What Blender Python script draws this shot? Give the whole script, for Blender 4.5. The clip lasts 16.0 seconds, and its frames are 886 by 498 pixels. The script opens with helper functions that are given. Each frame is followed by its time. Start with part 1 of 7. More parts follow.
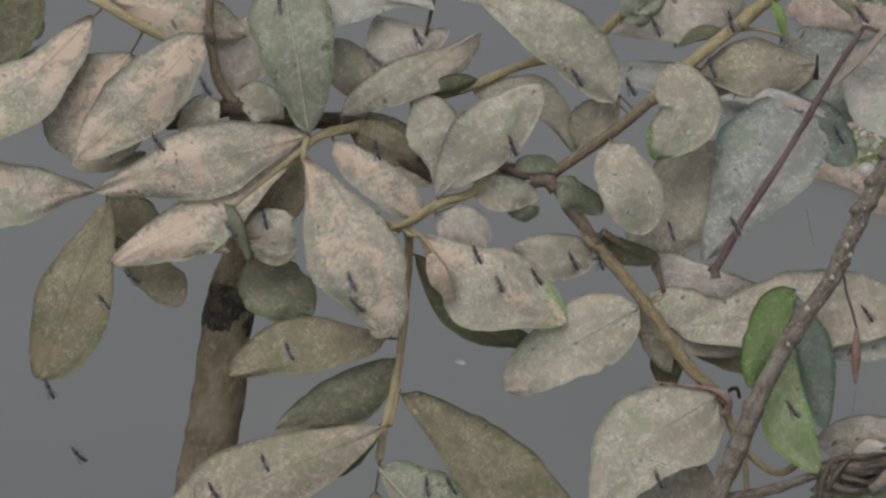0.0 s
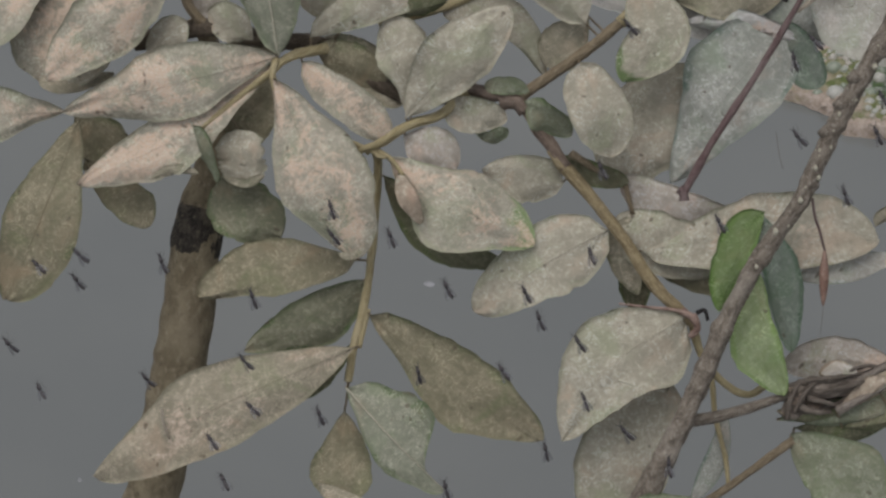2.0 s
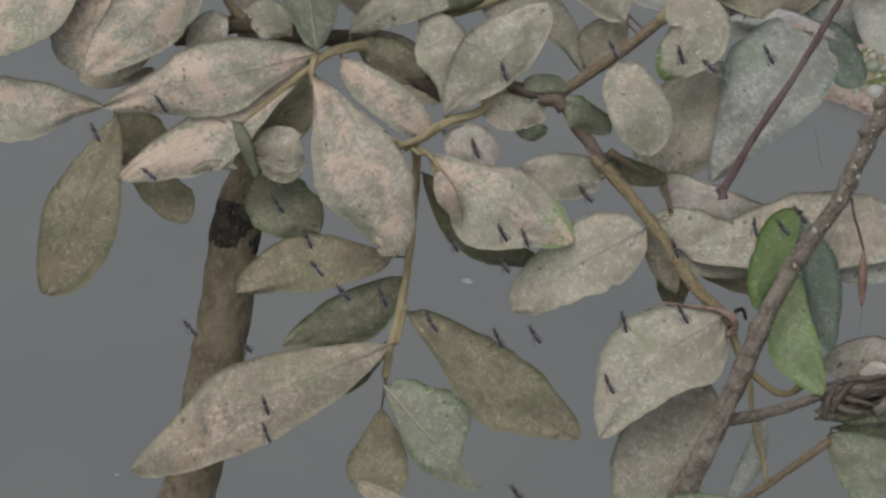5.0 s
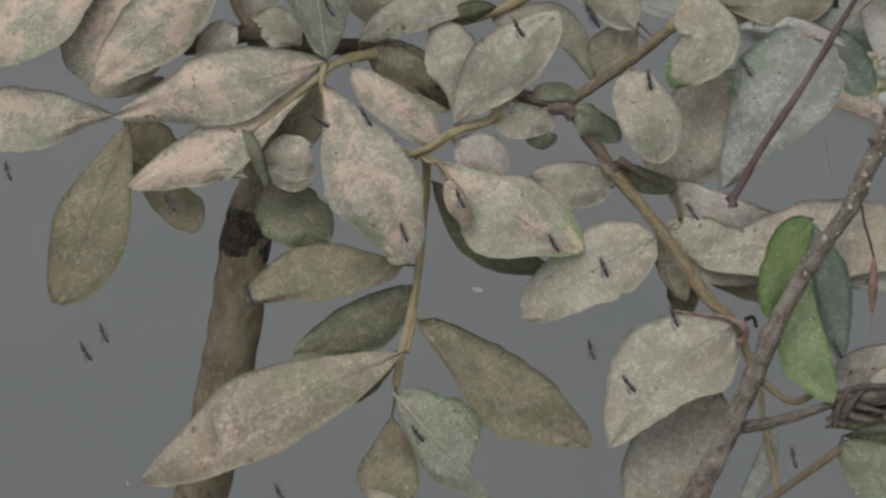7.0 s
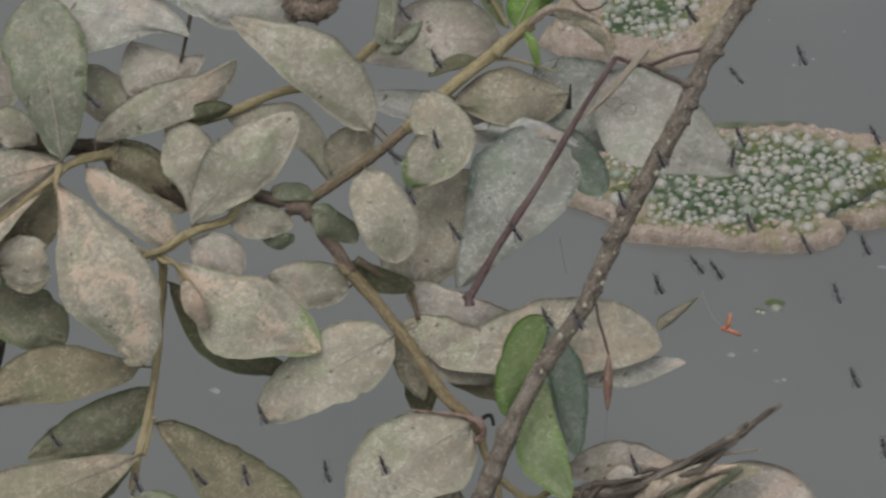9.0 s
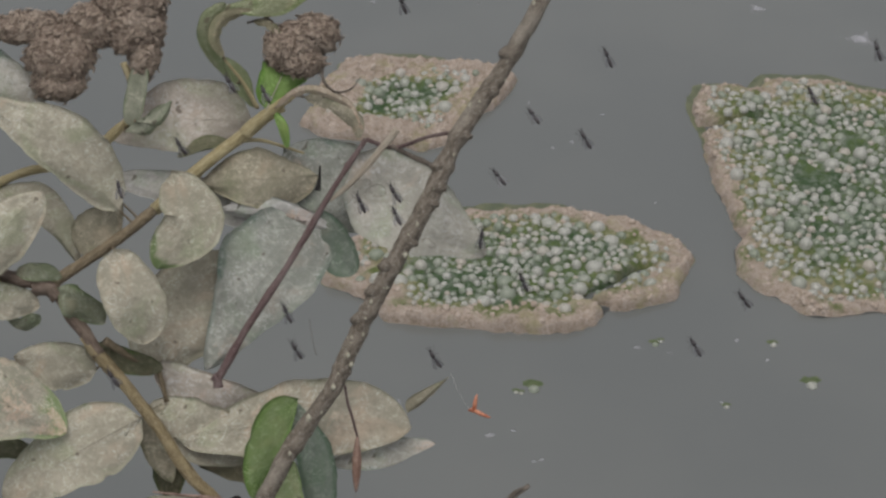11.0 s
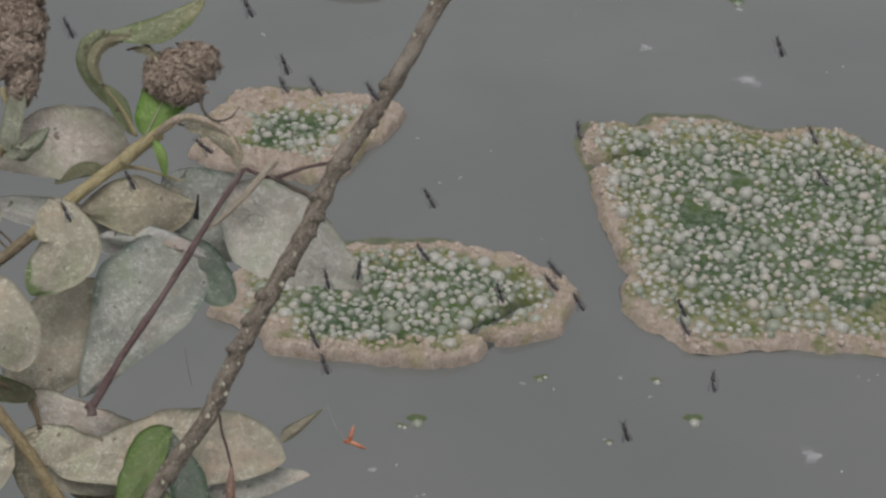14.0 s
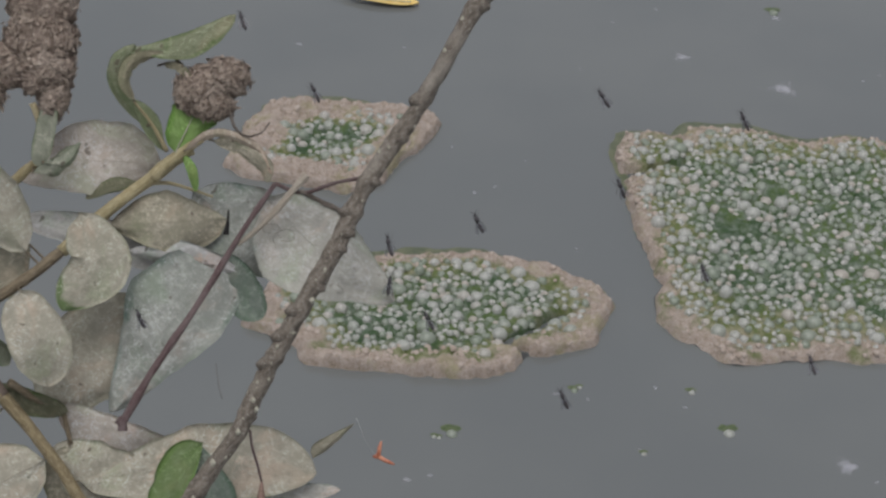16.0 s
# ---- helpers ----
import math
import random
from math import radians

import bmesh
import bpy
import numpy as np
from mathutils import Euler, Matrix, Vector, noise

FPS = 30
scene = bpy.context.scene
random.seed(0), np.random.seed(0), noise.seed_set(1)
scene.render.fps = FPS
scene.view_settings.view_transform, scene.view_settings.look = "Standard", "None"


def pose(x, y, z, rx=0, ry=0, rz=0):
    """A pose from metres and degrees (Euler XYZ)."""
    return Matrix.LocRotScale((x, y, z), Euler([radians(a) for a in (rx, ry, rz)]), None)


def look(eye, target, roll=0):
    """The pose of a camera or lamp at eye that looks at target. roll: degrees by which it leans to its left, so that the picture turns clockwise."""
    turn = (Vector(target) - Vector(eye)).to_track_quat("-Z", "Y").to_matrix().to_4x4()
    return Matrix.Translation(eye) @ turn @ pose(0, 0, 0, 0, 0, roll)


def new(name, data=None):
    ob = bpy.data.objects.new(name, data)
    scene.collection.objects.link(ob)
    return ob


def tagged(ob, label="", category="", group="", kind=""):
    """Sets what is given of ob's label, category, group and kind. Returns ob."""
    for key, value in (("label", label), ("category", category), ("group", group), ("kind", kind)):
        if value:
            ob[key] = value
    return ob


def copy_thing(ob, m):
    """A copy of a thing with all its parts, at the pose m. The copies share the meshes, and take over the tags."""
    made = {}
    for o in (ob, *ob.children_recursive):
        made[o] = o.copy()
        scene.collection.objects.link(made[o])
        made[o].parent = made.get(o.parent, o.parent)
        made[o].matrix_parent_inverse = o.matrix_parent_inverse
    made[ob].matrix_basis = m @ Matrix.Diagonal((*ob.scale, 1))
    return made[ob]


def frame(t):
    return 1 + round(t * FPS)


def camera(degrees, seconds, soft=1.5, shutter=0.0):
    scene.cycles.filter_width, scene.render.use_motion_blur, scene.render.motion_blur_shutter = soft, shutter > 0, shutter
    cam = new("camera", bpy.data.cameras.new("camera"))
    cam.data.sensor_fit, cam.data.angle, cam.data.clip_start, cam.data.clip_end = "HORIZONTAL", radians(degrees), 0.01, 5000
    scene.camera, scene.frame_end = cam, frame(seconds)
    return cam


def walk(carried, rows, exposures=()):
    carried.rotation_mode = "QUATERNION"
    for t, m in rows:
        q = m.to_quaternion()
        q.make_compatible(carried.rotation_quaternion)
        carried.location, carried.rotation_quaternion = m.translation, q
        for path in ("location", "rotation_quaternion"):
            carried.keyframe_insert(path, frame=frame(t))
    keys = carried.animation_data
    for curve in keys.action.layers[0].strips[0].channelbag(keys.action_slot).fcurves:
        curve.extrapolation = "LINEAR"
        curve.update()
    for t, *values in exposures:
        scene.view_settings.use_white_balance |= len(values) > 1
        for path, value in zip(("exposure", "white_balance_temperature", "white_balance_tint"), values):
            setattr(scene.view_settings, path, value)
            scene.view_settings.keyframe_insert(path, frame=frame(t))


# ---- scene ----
# ---------------- camera ----------------
cam = camera(19.766, 16.0, soft=2.6, shutter=0.2)
PATH = [
    (0.0, pose(-0.0189, 0, 1.6, 53.443, 4.182, 4.530)),
    (0.5, pose(-0.0189, 0, 1.6, 53.008, 4.295, 4.671)),
    (1.0, pose(-0.0189, 0, 1.6, 53.089, 4.144, 4.476)),
    (1.5, pose(-0.0189, 0, 1.6, 52.395, 3.943, 4.310)),
    (2.0, pose(-0.0189, 0, 1.6, 51.648, 3.671, 4.041)),
    (2.5, pose(-0.0189, 0, 1.6, 50.942, 3.623, 4.177)),
    (3.0, pose(-0.0189, 0, 1.6, 50.495, 3.558, 4.186)),
    (3.5, pose(-0.0189, 0, 1.6, 50.555, 3.546, 4.392)),
    (4.0, pose(-0.0189, 0, 1.6, 50.683, 3.530, 4.514)),
    (4.5, pose(-0.0189, 0, 1.6, 50.977, 3.722, 4.731)),
    (5.0, pose(-0.0189, 0, 1.6, 51.640, 3.903, 4.951)),
    (5.2, pose(-0.0189, 0, 1.6, 51.815, 3.899, 5.011)),
    (7.5, pose(-0.0189, 0, 1.6, 51.847, 4.196, 4.997)),
    (8.0, pose(-0.0189, 0, 1.6, 52.396, 3.687, 4.204)),
    (8.5, pose(-0.0189, 0, 1.6, 53.126, 2.473, 2.095)),
    (9.0, pose(-0.0189, 0, 1.6, 53.876, 0.849, 0.133)),
    (9.5, pose(-0.0176, 0, 1.6, 54.770, -0.393, -1.442)),
    (10.0, pose(-0.0134, 0, 1.6, 55.256, -1.615, -2.403)),
    (10.2, pose(-0.0126, 0, 1.6, 55.316, -1.429, -3.159)),
    (12.3, pose(-0.0044, 0.0007, 1.6018, 56.466, -3.993, -5.284)),
    (12.5, pose(-0.0041, 0.0001, 1.6010, 56.514, -4.036, -5.423)),
    (13.0, pose(-0.0041, -0.0004, 1.6012, 56.762, -4.259, -5.576)),
    (13.5, pose(-0.0029, -0.0018, 1.5995, 56.681, -4.379, -5.713)),
    (14.0, pose(-0.0017, -0.0018, 1.5988, 56.643, -4.268, -5.599)),
    (14.5, pose(0.0003, -0.0013, 1.5998, 56.889, -4.149, -5.596)),
    (15.0, pose(0.0016, -0.0003, 1.5987, 56.661, -4.003, -5.447)),
    (15.5, pose(0.0013, 0.0000, 1.5997, 56.557, -3.923, -5.153)),
    (16.0, pose(0.0020, 0.0009, 1.6029, 56.714, -3.822, -4.870)),
]
walk(cam, PATH, exposures=[(0.0, 0.01, 6500, 12), (5.0, 0.01, 6450, 12), (9.0, 0.02, 6580, 10.5), (12.5, 0.06, 6620, 11), (14.0, 0.07, 6640, 11), (14.4, 0.07, 6320, 9), (16.0, 0.07, 6300, 12)])

# ---------------- overcast daylight ----------------
world = bpy.data.worlds.new("overcast_sky")
scene.world = world
world.use_nodes = True
wt = world.node_tree
sky = wt.nodes.new("ShaderNodeTexSky")
sky.sky_type, sky.sun_disc = "NISHITA", False
sky.sun_elevation, sky.sun_rotation = radians(76), radians(200)
pale = wt.nodes.new("ShaderNodeHueSaturation")
pale.inputs["Saturation"].default_value = 0.22
wt.links.new(sky.outputs[0], pale.inputs["Color"])
wt.links.new(pale.outputs[0], wt.nodes["Background"].inputs["Color"])
wt.nodes["Background"].inputs["Strength"].default_value = 0.135

sun = new("sun", bpy.data.lights.new("sun", "SUN"))
sun.data.energy, sun.data.angle, sun.data.color = 1.65, radians(50), (1.0, 0.97, 0.92)
sun.matrix_world = look((-0.4, 0.4, 3.0), (0, 1, 0))


# ---------------- materials ----------------
class Mat:
    """A small builder of node materials."""

    def __init__(self, name, roughness=0.8, specular=0.3):
        self.m = bpy.data.materials.new(name)
        self.m.use_nodes = True
        self.t = self.m.node_tree
        self.b = self.t.nodes["Principled BSDF"]
        self.b.inputs["Roughness"].default_value = roughness
        self.b.inputs["Specular IOR Level"].default_value = specular
        self.coord = self.add("ShaderNodeTexCoord").outputs["Object"]

    def add(self, kind, **values):
        n = self.t.nodes.new(kind)
        for k, v in values.items():
            n.inputs[k].default_value = v
        return n

    def link(self, a, b):
        self.t.links.new(a, b)

    def noise(self, scale, detail=4.0, rough=0.6, coord=None, distortion=0.0):
        n = self.add("ShaderNodeTexNoise", Scale=scale, Detail=detail, Roughness=rough, Distortion=distortion)
        self.link(coord or self.coord, n.inputs["Vector"])
        return n.outputs["Fac"]

    def ramp(self, fac, lo, hi):
        n = self.add("ShaderNodeMapRange")
        n.interpolation_type = "SMOOTHSTEP"
        n.inputs["From Min"].default_value, n.inputs["From Max"].default_value = lo, hi
        self.link(fac, n.inputs["Value"])
        return n.outputs["Result"]

    def mix(self, fac, a, b, how="MIX"):
        n = self.t.nodes.new("ShaderNodeMix")
        n.data_type, n.blend_type = "RGBA", how
        for value, socket in ((fac, n.inputs[0]), (a, n.inputs[6]), (b, n.inputs[7])):
            if isinstance(value, (int, float)):
                socket.default_value = value
            elif isinstance(value, tuple):
                socket.default_value = (*value, 1)
            else:
                self.link(value, socket)
        return n.outputs[2]

    def math(self, how, a, b):
        n = self.t.nodes.new("ShaderNodeMath")
        n.operation = how
        for value, socket in ((a, n.inputs[0]), (b, n.inputs[1])):
            if isinstance(value, (int, float)):
                socket.default_value = value
            else:
                self.link(value, socket)
        return n.outputs[0]

    def random(self):
        return self.add("ShaderNodeObjectInfo").outputs["Random"]

    def color(self, c):
        self.link(c, self.b.inputs["Base Color"])

    def bump(self, height, distance, strength=0.6):
        n = self.add("ShaderNodeBump", Strength=strength, Distance=distance)
        self.link(height, n.inputs["Height"])
        self.link(n.outputs[0], self.b.inputs["Normal"])


def leaf_material(name, film, film_b, blade, cover, flake=0.0, tip=0.0, flake_col=(0.56, 0.41, 0.305)):
    """A leaf blade under a dry film of silt: cover says how much of the blade it hides, flake how much of it has dried to pinkish flakes,
    tip how far the end of the blade has been rubbed clean. The map runs across the blade in u and along it in v."""
    k = Mat(name, 0.8, 0.22)
    sep = k.add("ShaderNodeSeparateXYZ")
    k.link(k.add("ShaderNodeUVMap").outputs[0], sep.inputs[0])
    across = k.math("ABSOLUTE", k.math("SUBTRACT", sep.outputs[0], 0.5), 0)
    slant = k.math("SUBTRACT", k.math("MULTIPLY", sep.outputs[1], 8.0), k.math("MULTIPLY", across, 6.0))
    slant = k.math("ADD", slant, k.math("MULTIPLY", k.noise(60, 2, 0.5), 0.7))
    vein = k.ramp(k.math("ABSOLUTE", k.math("SUBTRACT", k.math("FRACT", slant, 0), 0.5), 0), 0.0, 0.12)
    rnd = k.random()
    fine, mid, big, wide = k.noise(1100, 4, 0.7), k.noise(330, 5, 0.7, distortion=0.6), k.noise(70, 4, 0.6), k.noise(26, 2, 0.5)
    dust = k.mix(k.ramp(k.math("ADD", k.math("MULTIPLY", mid, 0.6), k.math("MULTIPLY", big, 0.4)), 0.40, 0.60), film_b, film)
    dust = k.mix(k.math("MULTIPLY", k.ramp(wide, 0.42, 0.62), 0.45), dust, tuple(0.72 * c for c in film_b))
    dust = k.mix(k.math("MULTIPLY", k.ramp(mid, 0.54, 0.69), 0.44), dust, tuple(min(0.56, 1.5 * c) for c in film))
    drift = k.noise(34, 3, 0.55, distortion=0.8)
    warm, cool = tuple(min(0.6, c * s) for c, s in zip(film, (1.12, 0.96, 0.90))), tuple(c * s for c, s in zip(film_b, (0.84, 1.02, 0.80)))
    dust = k.mix(k.math("MULTIPLY", k.ramp(drift, 0.53, 0.70), 0.6), dust, warm)
    dust = k.mix(k.math("MULTIPLY", k.ramp(drift, 0.48, 0.34), 0.45), dust, cool)
    streak = k.noise(95, 5, 0.7, distortion=2.2)
    dust = k.mix(k.math("MULTIPLY", k.ramp(streak, 0.55, 0.70), 0.55), dust, tuple(min(0.58, 1.32 * c) for c in film))
    dust = k.mix(k.math("MULTIPLY", k.ramp(streak, 0.45, 0.32), 0.5), dust, tuple(0.70 * c for c in film_b))
    dust = k.mix(k.math("MULTIPLY", k.ramp(fine, 0.47, 0.30), 0.12), dust, (0.12, 0.125, 0.09))
    thin = k.math("ADD", k.math("ADD", k.math("MULTIPLY", big, 1.1), k.math("MULTIPLY", mid, 0.35)), k.math("MULTIPLY", rnd, 0.14))
    thin = k.math("ADD", thin, k.math("MULTIPLY", k.ramp(across, 0.28, 0.5), 0.30))
    if tip:
        thin = k.math("ADD", thin, k.math("MULTIPLY", k.ramp(k.math("ADD", sep.outputs[1], k.math("MULTIPLY", big, 0.2)), 1.0 - tip, 1.12), 1.0))
    col = k.mix(k.ramp(thin, cover + 0.22, cover - 0.12), blade, dust)
    if flake:
        patch = k.math("ADD", k.math("MULTIPLY", k.noise(150, 6, 0.8, distortion=2.8), 1.0), k.math("MULTIPLY", k.noise(40, 3, 0.55, distortion=0.8), 1.1))
        patch = k.math("SUBTRACT", patch, k.math("MULTIPLY", k.ramp(across, 0.20, 0.46), 0.20))
        f = k.math("MULTIPLY", k.ramp(patch, 1.24 - flake, 1.42 - flake), 0.82)
        col = k.mix(f, col, k.mix(k.ramp(fine, 0.42, 0.62), flake_col, (0.57, 0.475, 0.39)))
    worm = k.math("ABSOLUTE", k.math("SUBTRACT", k.noise(150, 2, 0.5, distortion=1.8), 0.5), 0)
    worm = k.math("MULTIPLY", k.ramp(worm, 0.026, 0.007), k.ramp(big, 0.44, 0.55))
    col = k.mix(k.math("MULTIPLY", worm, 0.55), col, tuple(min(0.60, 1.75 * c) for c in film))
    col = k.mix(k.math("MULTIPLY", k.ramp(vein, 1.0, 0.0), 0.05), col, (0.36, 0.34, 0.26))
    worn = k.noise(48, 3, 0.6, distortion=0.5)
    rim = k.math("MULTIPLY", k.ramp(across, 0.41, 0.49), k.ramp(worn, 0.40, 0.54))
    col = k.mix(k.math("MULTIPLY", rim, 0.55), col, tuple(0.5 * c + 0.5 * d for c, d in zip(blade, film)))
    rim = k.math("MULTIPLY", k.ramp(across, 0.45, 0.49), k.ramp(worn, 0.60, 0.68))
    col = k.mix(k.math("MULTIPLY", rim, 0.5), col, (0.13, 0.10, 0.065))
    col = k.mix(k.math("MULTIPLY", k.ramp(k.noise(150, 2, 0.5), 0.69, 0.74), 0.7), col, (0.09, 0.07, 0.05))
    k.color(col)
    k.bump(k.math("ADD", k.math("MULTIPLY", vein, 0.22), k.math("ADD", k.math("MULTIPLY", mid, 1.2), fine)), 0.0009, 0.6)
    return k.m


LEAF = {
    "flaky": leaf_material("silt_flaked_leaf", (0.376, 0.342, 0.275), (0.275, 0.260, 0.205), (0.155, 0.180, 0.105), 1.17, 0.305),
    "flakydim": leaf_material("dim_silt_flaked_leaf", (0.304, 0.268, 0.205), (0.233, 0.212, 0.154), (0.13, 0.145, 0.08), 1.20, 0.15, flake_col=(0.43, 0.335, 0.26)),
    "dustytip": leaf_material("silt_dusted_leaf_green_tip", (0.381, 0.350, 0.280), (0.292, 0.275, 0.211), (0.12, 0.165, 0.07), 1.18, 0.02, 0.16),
    "fresh": leaf_material("deep_green_leaf", (0.215, 0.270, 0.145), (0.16, 0.225, 0.085), (0.115, 0.19, 0.05), 0.86),
    "flakytip": leaf_material("silt_flaked_leaf_green_tip", (0.390, 0.355, 0.285), (0.288, 0.275, 0.217), (0.19, 0.245, 0.12), 1.18, 0.28, 0.18),
    "dusty": leaf_material("silt_dusted_leaf", (0.410, 0.376, 0.301), (0.316, 0.294, 0.230), (0.14, 0.17, 0.095), 1.18, 0.02),
    "dustygreen": leaf_material("thinly_dusted_green_leaf", (0.275, 0.275, 0.215), (0.20, 0.21, 0.155), (0.10, 0.135, 0.065), 0.98, 0.0),
    "veil": leaf_material("grey_silted_leaf", (0.455, 0.432, 0.380), (0.350, 0.340, 0.295), (0.15, 0.19, 0.15), 1.12, 0.03),
    "veil2": leaf_material("blue_grey_silted_leaf", (0.360, 0.362, 0.325), (0.265, 0.277, 0.242), (0.120, 0.165, 0.130), 1.05, 0.04),
    "pale": leaf_material("whitish_silted_leaf", (0.53, 0.51, 0.475), (0.41, 0.40, 0.37), (0.22, 0.25, 0.21), 1.2, 0.05),
    "pinkish": leaf_material("pinkish_silted_leaf", (0.460, 0.407, 0.355), (0.354, 0.322, 0.272), (0.157, 0.154, 0.099), 1.24, 0.05),
    "brown": leaf_material("brown_silted_leaf", (0.339, 0.305, 0.234), (0.258, 0.238, 0.172), (0.14, 0.14, 0.075), 1.12, 0.01),
    # Leaf undersides: olive and green, with the shade on them put into darker films.
    "under": leaf_material("shaded_leaf_underside", (0.160, 0.152, 0.102), (0.109, 0.110, 0.066), (0.077, 0.104, 0.038), 0.95),
    "undergreen": leaf_material("shaded_green_underside", (0.215, 0.208, 0.150), (0.155, 0.157, 0.103), (0.085, 0.118, 0.05), 0.92),
    "under2": leaf_material("shaded_olive_underside", (0.238, 0.212, 0.147), (0.174, 0.160, 0.104), (0.105, 0.122, 0.06), 1.08),
    "teal": leaf_material("teal_green_leaf", (0.195, 0.22, 0.185), (0.14, 0.17, 0.135), (0.075, 0.115, 0.075), 0.95),
    "green": leaf_material("green_leaf", (0.215, 0.225, 0.17), (0.16, 0.175, 0.115), (0.10, 0.135, 0.06), 1.02),
    "bright": leaf_material("fresh_green_leaf", (0.275, 0.320, 0.195), (0.225, 0.280, 0.135), (0.17, 0.255, 0.08), 0.92),
    "olive": leaf_material("olive_green_leaf", (0.218, 0.228, 0.150), (0.160, 0.178, 0.100), (0.098, 0.132, 0.050), 1.0),
    "vivid": leaf_material("vivid_green_leaf", (0.205, 0.300, 0.105), (0.160, 0.255, 0.072), (0.115, 0.225, 0.040), 0.9),
    "tan": leaf_material("withered_tan_leaf", (0.405, 0.335, 0.265), (0.305, 0.247, 0.187), (0.184, 0.150, 0.097), 1.15, 0.03),
}


def bark_material(name, a, b, c, scale=1.0, grain=0.0):
    """Bark or dry litter: a and b mottle it, c is the pale wear. grain: how much of it runs along the branch (the map's v is its length)."""
    k = Mat(name, 0.85, 0.2)
    where = k.coord
    if grain:
        m = k.add("ShaderNodeMapping")
        m.inputs["Scale"].default_value = (5.0, grain, 1.0)
        k.link(k.add("ShaderNodeUVMap").outputs[0], m.inputs[0])
        where = m.outputs[0]
        n1, n2 = k.noise(1.6, 6, 0.7, where, 0.4), k.noise(5.0, 5, 0.75, where, 0.5)
    else:
        n1, n2 = k.noise(160 * scale, 5, 0.7), k.noise(600 * scale, 4, 0.7)
    n3 = k.noise(45 * scale, 3, 0.5)
    col = k.mix(k.ramp(n1, 0.36, 0.64), a, b)
    col = k.mix(k.math("MULTIPLY", k.ramp(n2, 0.53, 0.68), 0.65), col, c)
    col = k.mix(k.math("MULTIPLY", k.ramp(n2, 0.46, 0.33), 0.6), col, tuple(0.5 * x for x in a))
    col = k.mix(k.math("MULTIPLY", k.ramp(n3, 0.52, 0.70), 0.5), col, tuple(0.6 * x + 0.4 * y for x, y in zip(b, c)))
    k.color(col)
    k.bump(k.math("ADD", n1, k.math("MULTIPLY", n2, 0.7)), 0.0016, 0.9)
    return k.m


BARK = {
    "trunk": bark_material("weathered_brown_bark", (0.125, 0.102, 0.066), (0.200, 0.168, 0.112), (0.29, 0.25, 0.185), 0.6, 2.0),
    "twig": bark_material("olive_brown_twig_bark", (0.150, 0.118, 0.078), (0.250, 0.200, 0.132), (0.390, 0.335, 0.255), 1.0, 4.0),
    "twigdark": bark_material("dark_brown_twig_bark", (0.06, 0.048, 0.036), (0.115, 0.092, 0.068), (0.21, 0.17, 0.13), 1.0, 4.0),
    "twigmauve": bark_material("pinkish_brown_twig_bark", (0.12, 0.088, 0.070), (0.19, 0.148, 0.118), (0.30, 0.24, 0.20), 1.0, 4.0),
    "twigpale": bark_material("ochre_young_twig", (0.32, 0.265, 0.14), (0.44, 0.375, 0.225), (0.54, 0.48, 0.345), 1.0, 4.0),
    "stick": bark_material("grey_brown_dead_bark", (0.112, 0.092, 0.073), (0.232, 0.200, 0.163), (0.46, 0.43, 0.375), 1.0, 5.0),
    "twigochre": bark_material("ochre_brown_twig_bark", (0.20, 0.155, 0.088), (0.31, 0.25, 0.145), (0.44, 0.385, 0.275), 1.0, 5.0),
    "purple": bark_material("purple_brown_twig", (0.108, 0.066, 0.064), (0.175, 0.125, 0.120), (0.31, 0.26, 0.25), 1.0, 3.0),
    "deadwood": bark_material("shredded_dead_wood", (0.080, 0.067, 0.056), (0.190, 0.160, 0.132), (0.40, 0.352, 0.305), 1.0, 1.5),
    "palewood": bark_material("bleached_dead_wood", (0.155, 0.128, 0.105), (0.32, 0.28, 0.24), (0.46, 0.42, 0.38), 1.0, 3.0),
    "scar": bark_material("blackened_bark", (0.022, 0.02, 0.018), (0.07, 0.06, 0.047), (0.15, 0.125, 0.09)),
    "pod": bark_material("reddish_husk", (0.17, 0.10, 0.075), (0.26, 0.17, 0.135), (0.32, 0.25, 0.21)),
    "scrap": bark_material("pinkish_torn_bark", (0.16, 0.10, 0.08), (0.28, 0.20, 0.165), (0.36, 0.30, 0.26)),
    "black": bark_material("black_scale", (0.012, 0.011, 0.011), (0.02, 0.018, 0.017), (0.05, 0.045, 0.04)),
    "husk": bark_material("brown_litter", (0.140, 0.104, 0.080), (0.285, 0.222, 0.178), (0.50, 0.425, 0.355), 2.0),
    "flake": bark_material("pale_husk_flakes", (0.240, 0.185, 0.143), (0.40, 0.325, 0.262), (0.58, 0.51, 0.43), 2.0),
    "straw": bark_material("straw_coloured_bark", (0.33, 0.28, 0.22), (0.42, 0.37, 0.30), (0.48, 0.43, 0.37), 1.0, 3.0),
    "rib": bark_material("pale_leaf_rib", (0.38, 0.365, 0.28), (0.42, 0.40, 0.32), (0.46, 0.44, 0.37)),
}


def water_material():
    k = Mat("murky_grey_water", 0.06, 0.5)
    n1, n2 = k.noise(3.0, 3, 0.5), k.noise(60, 3, 0.6)
    col = k.mix(k.ramp(n1, 0.3, 0.7), (0.121, 0.127, 0.124), (0.136, 0.141, 0.135))
    k.color(col)
    k.bump(k.math("ADD", k.noise(9, 2, 0.5), k.math("MULTIPLY", n2, 0.05)), 0.002, 0.25)
    return k.m


